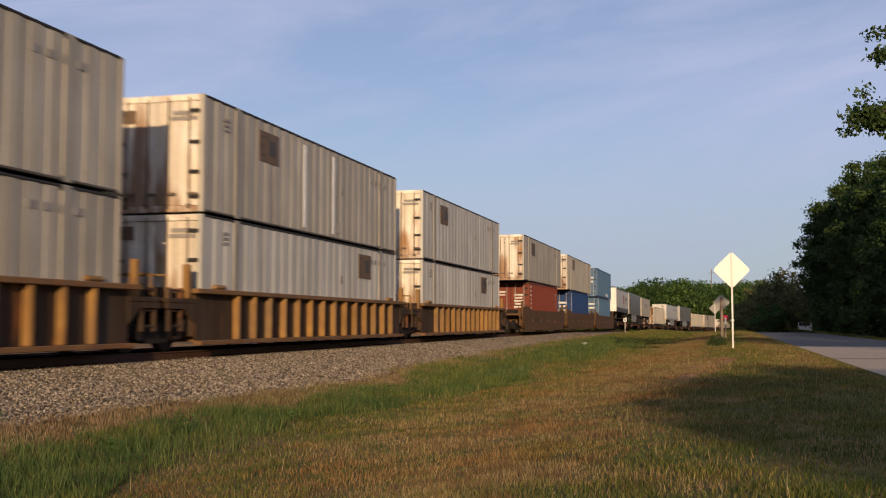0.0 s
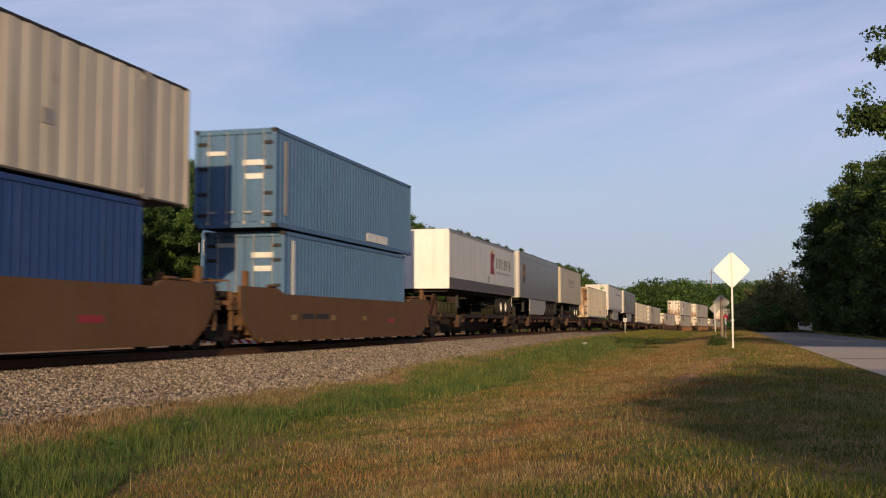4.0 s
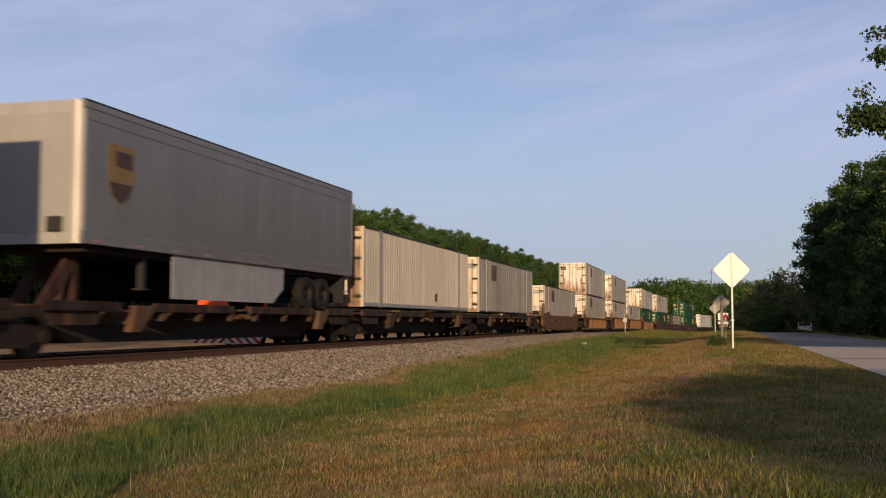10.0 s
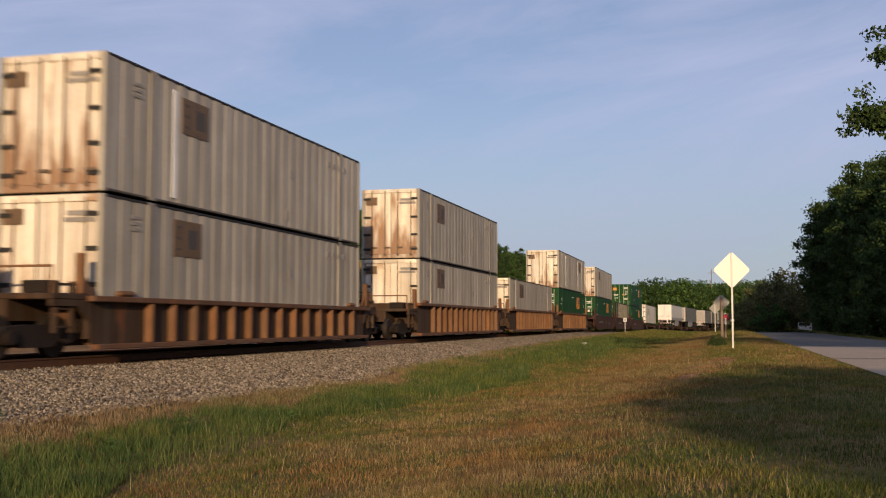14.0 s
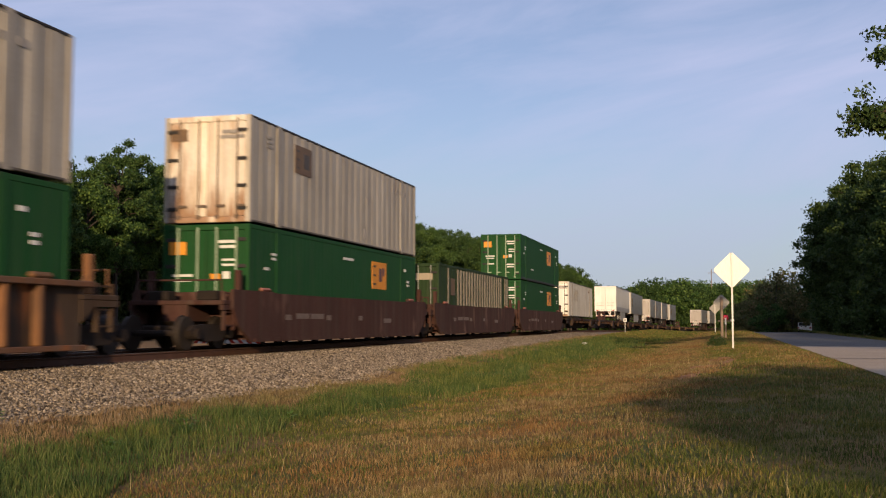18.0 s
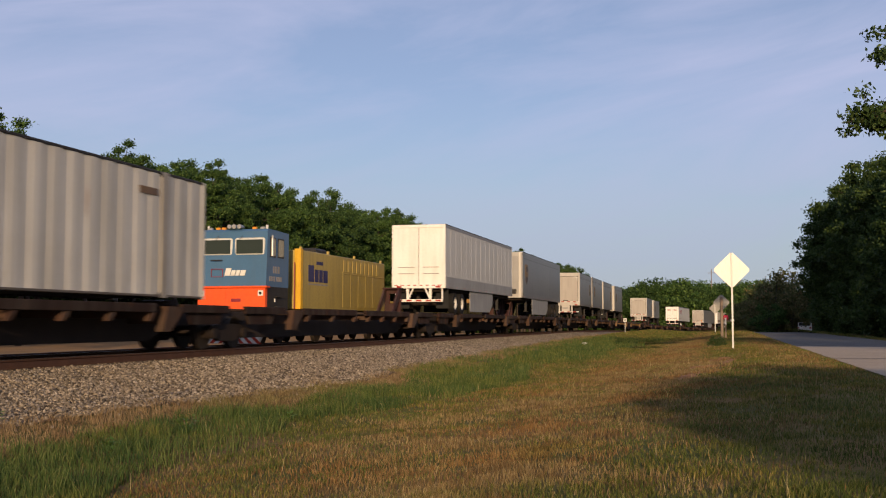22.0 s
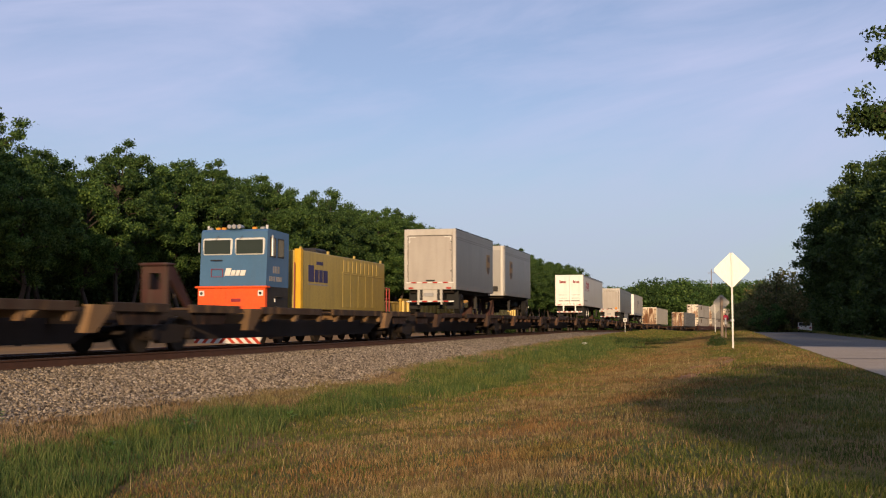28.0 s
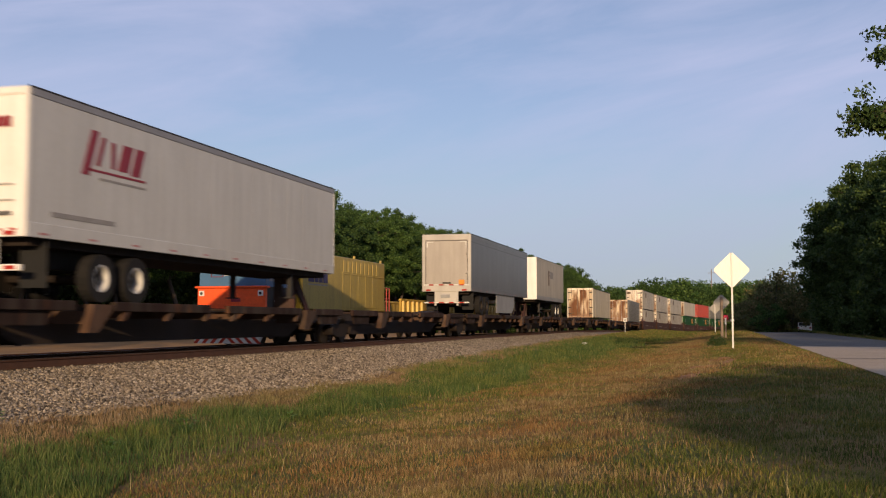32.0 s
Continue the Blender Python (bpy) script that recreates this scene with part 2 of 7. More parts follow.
M_STRIPE = material("cream stripe paint", (0.36, 0.31, 0.225), 0.6, scale=1.0, grime=0.2)
M_YELLOWCAR = material("weathered yellow railcar paint", (0.22, 0.11, 0.035), 0.7, other=(0.14, 0.065, 0.027), scale=1.1, grime=0.6, rust=RUST, rust_level=0.60)
# both rib paints are lighter than the walls, as if their faces were sunlit
M_YELLOWRIB = material("yellow rib paint", (0.36, 0.19, 0.05), 0.7, other=(0.20, 0.10, 0.032), scale=2.2, grime=0.6, vary=0.25)
M_ORANGECAR = material("faded orange railcar paint", (0.155, 0.070, 0.032), 0.75, other=(0.098, 0.043, 0.022), scale=1.1, grime=0.55, rust=RUST, rust_level=0.60, streak=0.2)
M_ORANGERIB = material("worn orange rib paint", (0.225, 0.105, 0.042), 0.75, other=(0.13, 0.058, 0.027), scale=2.2, grime=0.55, vary=0.25)
M_DARKRAIL = material("dark bottom rail paint", (0.12, 0.105, 0.09), 0.7, other=(0.07, 0.06, 0.052), scale=1.5, grime=0.3)
# the lift post's shading is put into a base darker than the side
M_LIFTPOST = material("grimy grey-white post paint, shaded tone", (0.36, 0.332, 0.285), 0.55, other=(0.29, 0.262, 0.218), scale=1.1, grime=0.4, streak=0.15)
M_PALEROD = material("worn pale green rod paint", (0.30, 0.38, 0.27), 0.6, other=(0.20, 0.28, 0.18), scale=3.0)
M_PINKLUG = material("faded red lug paint", (0.40, 0.16, 0.12), 0.7, scale=3.0)
M_LOCKROD = material("rusty door rod steel", (0.17, 0.12, 0.085), 0.7, other=(0.10, 0.07, 0.05), scale=3.0)
# rusty steel darkened to hold the shade between ribs and at car ends
M_PANEL = material("rusty railcar steel, shaded tone", (0.062, 0.035, 0.020), 0.8, other=(0.04, 0.024, 0.015), scale=1.3, grime=0.4, rust=RUST, rust_level=0.6)
M_BROWNCAR = material("brown railcar paint", (0.130, 0.066, 0.027), 0.7, other=(0.092, 0.047, 0.021), scale=0.9, grime=0.35, rust=RUST, rust_level=0.66)
M_PURPLECAR = material("red-brown railcar paint", (0.066, 0.028, 0.021), 0.9, other=(0.05, 0.023, 0.018), scale=0.9, grime=0.3, rust=(0.13, 0.075, 0.058), rust_level=0.60, rust_scale=0.9, streak=0.12)
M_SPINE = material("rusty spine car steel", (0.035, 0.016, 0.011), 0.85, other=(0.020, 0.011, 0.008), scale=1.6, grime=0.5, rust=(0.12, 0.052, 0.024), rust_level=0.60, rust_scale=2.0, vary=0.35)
# gussets in a lighter copy of the spine colour, as if lit
M_SPINELIT = material("tan rusty gusset paint, lit tone", (0.085, 0.042, 0.025), 0.85, other=(0.055, 0.03, 0.02), scale=2.0, grime=0.4, vary=0.3)
M_TRUCK = material("black greasy truck steel", (0.016, 0.013, 0.011), 0.85, other=(0.026, 0.017, 0.013), scale=3.0)
M_WHEEL = material("worn wheel steel", (0.032, 0.024, 0.018), 0.65, metal=0.2, scale=3.0)
M_DARK = material("dark steel", (0.035, 0.033, 0.032), 0.6, scale=3.0)
M_SIGNPANEL = material("rusty brown faded sign panel", (0.17, 0.105, 0.058), 0.6, other=(0.10, 0.068, 0.045), scale=3.0)
M_MARK = material("grey marking paint", (0.30, 0.28, 0.26), 0.6, scale=3.0)
M_MARKLIGHT = material("white marking paint", (0.70, 0.70, 0.66), 0.6, scale=3.0)
M_MARKRED = material("dark red lettering paint", (0.28, 0.03, 0.045), 0.5, scale=3.0)
M_MARKORANGE = material("orange sign panel", (0.75, 0.30, 0.03), 0.5, scale=3.0)
M_MARKBROWN = material("brown badge paint", (0.06, 0.036, 0.024), 0.5, scale=3.0)
M_MARKGOLD = material("gold badge paint", (0.50, 0.30, 0.07), 0.5, scale=3.0)
M_MARKGREY = material("dark grey lettering paint", (0.13, 0.125, 0.12), 0.5, scale=3.0)
M_MARKPLUM = material("dull plum lettering paint", (0.11, 0.055, 0.075), 0.5, scale=3.0)
M_MARKBLUE = material("navy lettering paint", (0.035, 0.035, 0.12), 0.5, scale=3.0)
M_DARKBAND = material("charcoal trailer band", (0.09, 0.085, 0.085), 0.5, other=(0.07, 0.066, 0.066), scale=1.2, grime=0.2)
M_RUBBER = material("black tyre rubber", (0.011, 0.011, 0.011), 0.85, other=(0.02, 0.018, 0.017), scale=4.0)
M_RIM = material("white painted wheel rim", (0.68, 0.67, 0.64), 0.4, scale=4.0, grime=0.2)
M_GREYSKIRT = material("pale grey skirt panel", (0.33, 0.33, 0.325), 0.45, scale=1.5, grime=0.25, grain=0.3)
M_RAIL = material("rusty rail", (0.11, 0.05, 0.028), 0.7, metal=0.3, other=(0.07, 0.035, 0.022), scale=3.0)
M_RAILTOP = material("worn rail head", (0.17, 0.145, 0.12), 0.5, metal=0.6, scale=4.0)
M_TIE = material("creosoted tie wood", (0.055, 0.042, 0.032), 0.85, other=(0.09, 0.07, 0.05), scale=4.0, bump=0.4, vary=0.3)
M_BLACKPLASTIC = material("black rubber flap", (0.02, 0.02, 0.02), 0.7, scale=3.0)
M_TAPERED = material("red reflector", (0.40, 0.03, 0.02), 0.3, scale=5.0)
M_GALV = material("galvanised steel", (0.45, 0.45, 0.44), 0.45, metal=0.6, scale=3.0)
M_OLDSIGN = material("dull grey sign back", (0.30, 0.29, 0.26), 0.6, other=(0.24, 0.23, 0.21), scale=2.0)
M_SIGNBACK = material("bare aluminium sign back", (0.80, 0.78, 0.72), 0.45, metal=0.0, other=(0.74, 0.72, 0.66), scale=2.0)
M_WOOD = material("weathered post wood", (0.24, 0.18, 0.13), 0.85, other=(0.17, 0.13, 0.10), scale=5.0, stretch=(4, 4, 0.4), bump=0.3)

# dull, dusty paints reflect little of the sky
for m in (M_GREEN, M_OLIVE, M_PURPLECAR, M_SPINE, M_SPINELIT, M_TRUCK, M_DARK, M_RUBBER, M_BLACKPLASTIC, M_BROWNCAR, M_RED, M_BLUE, M_PANEL):
    m.node_tree.nodes["Principled BSDF"].inputs["Specular IOR Level"].default_value = 0.18


# ---- railcars ----
SHARED = {}


def once(key, make):
    if key not in SHARED:
        SHARED[key] = make()
    return SHARED[key]


def truck(car, y):
    """A two-axle truck under a car, with its wheels as pieces."""
    def frame_mesh():
        s = Shape()
        for x in (-1.0, 1.0):
            s.prism([(-1.15, 0.50), (-0.95, 0.62), (-0.35, 0.66), (0.35, 0.66), (0.95, 0.62), (1.15, 0.50), (1.05, 0.36), (0.70, 0.36), (0.45, 0.22), (-0.45, 0.22), (-0.70, 0.36), (-1.05, 0.36)], x - 0.08, x + 0.08)
            for q in (-0.88, 0.88):
                s.rod((x - 0.16, q, 0.42), (x + 0.16, q, 0.42), 0.14, n=10)
            for q in (-0.15, 0.0, 0.15):
                s.rod((x, q, 0.24), (x, q, 0.60), 0.06, n=6)
        s.box(-1.05, 1.05, -0.20, 0.20, 0.40, 0.62, 0.03)
        return s.mesh("truck", M_TRUCK)

    t = part("truck", once("truck", frame_mesh), M_TRUCK, car, "black greasy side frames with springs")
    moved(t, 0, y, -0.07)
    wheel = once("wheel", lambda: Shape().disc_x(-0.06, 0.06, 0, 0, 0.42, 24).disc_x(-0.10, -0.06, 0, 0, 0.45, 24).mesh("wheel", M_WHEEL))
    for q in (-0.88, 0.88):
        for x in (-0.76, 0.76):
            w = part("wheel", wheel, M_WHEEL, t)
            moved(w, x, q, 0.43, 180 if x < 0 else 0)
        a = part("axle", once("axle", lambda: Shape().rod((-0.75, 0, 0), (0.75, 0, 0), 0.08, n=8).mesh("axle", M_TRUCK)), M_TRUCK, t)
        moved(a, 0, q, 0.43)
    return t


def coupler(car, y, way):
    c = part("coupler", Shape().box(-0.13, 0.13, min(0, way) * 1.3, max(0, way) * 1.3, 0.66, 0.90, 0.03).box(-0.2, 0.2, way * 1.0 - 0.18, way * 1.0 + 0.18, 0.62, 0.94, 0.05), M_TRUCK, car)
    moved(c, 0, y, 0)


M_PALEMARK = material("worn pale stencil paint", (0.16, 0.12, 0.10), 0.7, scale=3.0)


def well_car(name_label, skin, rib_skin, ribs, length, trucks, ends, well=16.9, top=1.45):
    """A well car: deep side walls between raised end platforms over the trucks."""
    car = thing("well_car", name_label, "railcar", "cars of the freight train")
    h, w = length / 2, well / 2
    lift = 0.15 if skin is M_BROWNCAR else 0.04
    for x in (1, -1):
        s = Shape()
        if ribs:
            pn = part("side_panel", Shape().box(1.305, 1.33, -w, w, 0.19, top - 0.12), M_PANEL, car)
            if x < 0:
                moved(pn, rz=180)
            s.box(1.30, 1.54, -w - 0.2, w + 0.2, top - 0.12, top, 0.015)
            s.box(1.30, 1.52, -w, w, 0.08, 0.19, 0.015)
        else:
            s.prism([(-w - 0.55, 0.55), (-w + 0.25, 0.10), (w - 0.25, 0.10), (w + 0.55, 0.55), (w + 0.9, 1.00), (w + 0.9, top + lift), (w - 1.6, top + lift), (w - 2.0, top), (-w + 2.0, top), (-w + 1.6, top + lift), (-w - 0.9, top + lift), (-w - 0.9, 1.00)], 1.33, 1.42)
            s.box(1.42, 1.455, -w + 0.4, w - 0.4, 0.10, 0.20)
        wall = part("side_wall", s, skin, car)
        if x < 0:
            moved(wall, rz=180)
        if ribs:
            n = 14
            rib = once(("rib", rib_skin.name, top), lambda: Shape().box(1.33, 1.52, -0.06, 0.06, 0.19, top - 0.12, 0.02).mesh("rib", rib_skin))
            for i in range(n):
                moved(part("rib", rib, rib_skin, car), y=(-w + 2.1 + i * (well - 3.6) / (n - 1)) * x, rz=0 if x > 0 else 180)
        else:
            for y, l, z, mt in ((-5.6, 0.45, 0.78, M_BADGEGOLD), (-4.5, 1.0, 0.82, M_DARK), (-3.3, 1.1, 0.82, M_DARK), (-2.3, 0.4, 0.78, M_BADGEGOLD), (0.8, 0.4, 0.78, M_BADGEGOLD), (3.9, 0.9, 0.70, M_MARKRED if skin is M_BROWNCAR else M_MARK)):
                p = part("marking", Shape().box(1.42, 1.424, y - l / 2, y + l / 2, z - 0.08, z + 0.08), mt if skin is M_BROWNCAR else M_PALEMARK, car)
                if x < 0:
                    moved(p, rz=180)
            for y in (-w + 1.2, w - 1.2):
                p = part("guide_lug", Shape().box(1.30, 1.44, y - 0.3, y + 0.3, top + lift, top + lift + 0.10, 0.05), M_PINKLUG if skin is M_PURPLECAR else skin, car)
                if x < 0:
                    moved(p, rz=180)
    for way in (-1, 1):
        y0, y1 = way * w, way * h
        a, b = min(y0, y1), max(y0, y1)
        s = Shape()
        s.box(-1.36, 1.36, a, b, 1.08, 1.20, 0.02)
        s.box(-1.30, 1.30, y0 - 0.05, y0 + 0.05, 1.2, top, 0.01)
        s.box(-0.35, 0.35, a, b, 0.66, 1.08)
        s.box(-1.30, 1.30, y0 - 0.06, y0 + 0.06, 0.30, 1.08)
        for x in (-1.36, 1.26):
            s.prism([(y0, 0.62), (y0 + way * 0.5, 0.95), (y1, 0.95), (y1, 1.08), (y0, 1.08)], x, x + 0.10)
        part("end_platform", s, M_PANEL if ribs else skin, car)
        for x in (1.28, -1.28):
            p = Shape()
            for q in (0.18, 0.72):
                p.box(x - 0.05, x + 0.05, way * (h - q) - 0.04, way * (h - q) + 0.04, 0.42, 1.44, 0.015)
            for z in (0.55, 0.9, 1.38):
                p.box(x - 0.02, x + 0.02, way * (h - 0.45) - 0.3, way * (h - 0.45) + 0.3, z - 0.02, z + 0.02)
            part("end_ladder", p, M_PANEL if ribs else rib_skin, car)
            part("corner_post", Shape().box(x - 0.08, x + 0.08, way * (h - 1.02) - 0.09, way * (h - 1.02) + 0.09, 1.2, 2.02, 0.02).prism([(way * (h - 1.5), 1.2), (way * (h - 1.1), 1.2), (way * (h - 1.1), 1.62)], x - 0.03, x + 0.03), rib_skin, car)
            part("lift_lug", Shape().box(x - 0.12, x + 0.12, way * (w - 1.3) - 0.32, way * (w - 1.3) + 0.32, top, top + 0.13, 0.05), rib_skin, car)
        for x in (-0.7, 0.7):
            part("brake_box", Shape().box(x - 0.3, x + 0.3, way * (h - 0.55) - 0.22, way * (h - 0.55) + 0.22, 1.2, 1.46, 0.03), M_TRUCK, car)
        part("hand_rail", Shape().rod((-1.2, way * (h - 0.2), 1.2), (-1.2, way * (h - 0.2), 1.75), 0.025).rod((1.2, way * (h - 0.2), 1.2), (1.2, way * (h - 0.2), 1.75), 0.025).rod((-1.2, way * (h - 0.2), 1.73), (1.2, way * (h - 0.2), 1.73), 0.025), rib_skin, car)
    for i in range(7):
        y = -w + 0.6 + i * (well - 1.2) / 6
        moved(part("floor_beam", once(("fbeam", skin.name), lambda: Shape().box(-1.30, 1.30, -0.2, 0.2, 0.16, 0.42).mesh("floor_beam", skin)), skin, car), y=y)
    for y in trucks:
        truck(car, y)
    for y, way in ends:
        coupler(car, y, way)
    return car


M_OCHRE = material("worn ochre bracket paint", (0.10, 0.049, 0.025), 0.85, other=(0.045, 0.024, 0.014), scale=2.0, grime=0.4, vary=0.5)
# centre beam colour blackened for the shade under the deck
M_BEAM = material("centre beam steel, shaded tone", (0.024, 0.018, 0.015), 0.85, other=(0.04, 0.026, 0.019), scale=1.6)
M_HITCH = material("dull red hitch steel", (0.060, 0.020, 0.017), 0.85, other=(0.030, 0.013, 0.011), scale=2.5, grime=0.4)


# brighter deck and bracket colours with direct sun put into the tone
M_SUNDECK = material("tan-brown deck paint, sunlit tone", (0.058, 0.031, 0.016), 0.85, other=(0.036, 0.019, 0.011), scale=1.6, grime=0.4, rust=(0.17, 0.095, 0.036), rust_level=0.55, rust_scale=2.0, vary=0.3)
M_SUNOCHRE = material("ochre bracket paint, sunlit tone", (0.21, 0.12, 0.05), 0.85, other=(0.12, 0.066, 0.032), scale=2.0, grime=0.4, vary=0.35)


def spine_car(length, label, hitches=(), ends=(), deck=None, bracket=None):
    """A skeleton car: one long centre beam, outrigger arms with gussets, side deck plates and a hitch."""
    car = thing("spine_car", label, "railcar", "cars of the freight train")
    h = length / 2
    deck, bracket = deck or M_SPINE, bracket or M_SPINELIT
    part("centre_beam", Shape().prism([(-h, 0.62), (-h + 1.6, 0.62), (-h + 2.8, 0.19), (h - 2.8, 0.19), (h - 1.6, 0.62), (h, 0.62), (h, 0.94), (-h, 0.94)], -0.34, 0.34), M_BEAM, car)
    for a, b in ((-h + 0.5, -h + 3.2), (-h + 4.6, -0.6), (0.4, h - 4.2), (h - 3.0, h - 0.5)):
        for x in (1, -1):
            s = Shape().box(0.72, 1.34, a, b, 0.93, 0.985, 0.01).box(1.26, 1.36, a, b, 0.86, 1.06, 0.012)
            d = part("side_deck", s, deck, car)
            if x < 0:
                d.matrix_basis = pose(0, 0, 0, 0, 0, 180) if abs(a + b) < 0.2 else Matrix.Identity(4)
                if abs(a + b) >= 0.2:
                    d.data = Shape().box(-1.34, -0.72, a, b, 0.93, 0.985, 0.01).box(-1.36, -1.26, a, b, 0.86, 1.06, 0.012).mesh("side_deck", deck)
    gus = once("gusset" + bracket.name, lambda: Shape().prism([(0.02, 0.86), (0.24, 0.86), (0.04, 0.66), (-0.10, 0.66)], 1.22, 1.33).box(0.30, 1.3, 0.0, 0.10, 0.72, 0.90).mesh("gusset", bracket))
    for a, b in ((-h + 5.0, -0.7), (0.8, h - 4.4)):
        n = max(3, int((b - a) / 1.1))
        for i in range(n):
            y = a + i * (b - a) / (n - 1)
            moved(part("gusset", gus, bracket, car), y=y)
            moved(part("gusset", gus, bracket, car), y=y, rz=180)
    # deep end plates beside the joints
    for a, b in ((-h + 0.7, -h + 2.6), (h - 2.6, h - 0.7)):
        for x in (1, -1):
            part("end_plate", Shape().prism([(a, 0.93), (b, 0.93), (b - 0.2, 0.58), (a + 0.2, 0.58)], x * 1.24 - 0.03, x * 1.24 + 0.03), M_SPINE, car)
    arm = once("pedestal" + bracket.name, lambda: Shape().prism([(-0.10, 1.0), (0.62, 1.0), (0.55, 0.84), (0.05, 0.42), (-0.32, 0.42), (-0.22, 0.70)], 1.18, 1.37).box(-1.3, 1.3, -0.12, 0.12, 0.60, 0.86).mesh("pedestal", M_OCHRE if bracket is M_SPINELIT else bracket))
    for y in (-h + 3.9, h - 3.6):
        for r in (0, 180):
            moved(part("pedestal", arm, bracket, car), y=y, rz=r)
    for hy, face in hitches:
        s = Shape().prism([(-1.35, 0.94), (-0.30, 2.04), (-0.05, 2.04), (-0.05, 1.75), (-1.05, 0.94)], -0.36, -0.28)
        s.prism([(-1.35, 0.94), (-0.30, 2.04), (-0.05, 2.04), (-0.05, 1.75), (-1.05, 0.94)], 0.28, 0.36)
        s.box(-0.40, 0.40, -0.30, 0.15, 2.04, 2.12, 0.03).box(-0.36, 0.36, -0.06, 0.05, 0.94, 1.45).box(-0.36, -0.15, -0.06, 0.05, 1.45, 2.04).box(0.15, 0.36, -0.06, 0.05, 1.45, 2.04).box(-0.15, 0.15, -0.06, 0.05, 1.86, 2.04)
        hk = part("trailer_hitch", s, M_HITCH, car, "raised trailer hitch of rusty plate")
        moved(hk, y=hy, rz=0 if face > 0 else 180)
    if not hitches:
        hk = part("trailer_hitch", Shape().prism([(-1.2, 0.94), (-0.9, 1.10), (0.6, 1.20), (0.75, 0.94)], -0.42, 0.42), M_SPINE, car, "folded trailer hitch")
        moved(hk, y=h - 2.2)
    truck(car, -h)
    for y, way in ends:
        coupler(car, y, way)
    return car


# ---- containers ----
def corrugated(x, y0, y1, z0, z1, pitch, depth, name, skin, thick=0.03):
    """A corrugated sheet facing +X."""
    n = max(2, round((y1 - y0) / pitch))
    p = (y1 - y0) / n
    prof = []
    for i in range(n):
        a = y0 + i * p
        prof += [(a, x), (a + 0.40 * p, x), (a + 0.52 * p, x - depth), (a + 0.88 * p, x - depth)] if p < 0.5 else [(a, x), (a + 0.50 * p, x), (a + 0.62 * p, x - depth * 0.42), (a + 0.90 * p, x - depth * 0.42)]
    prof.append((y1, x))
    v = [(xx, yy, z0) for yy, xx in prof] + [(xx, yy, z1) for yy, xx in prof]
    m = len(prof)
    v += [(x - depth - thick, y0, z0), (x - depth - thick, y1, z0), (x - depth - thick, y0, z1), (x - depth - thick, y1, z1)]
    f = [(i, i + 1, m + i + 1, m + i) for i in range(m - 1)] + [(2 * m, 2 * m + 2, 2 * m + 3, 2 * m + 1)]
    me = bpy.data.meshes.new(name)
    me.from_pydata(v, [], f)
    me.materials.append(skin)
    return me


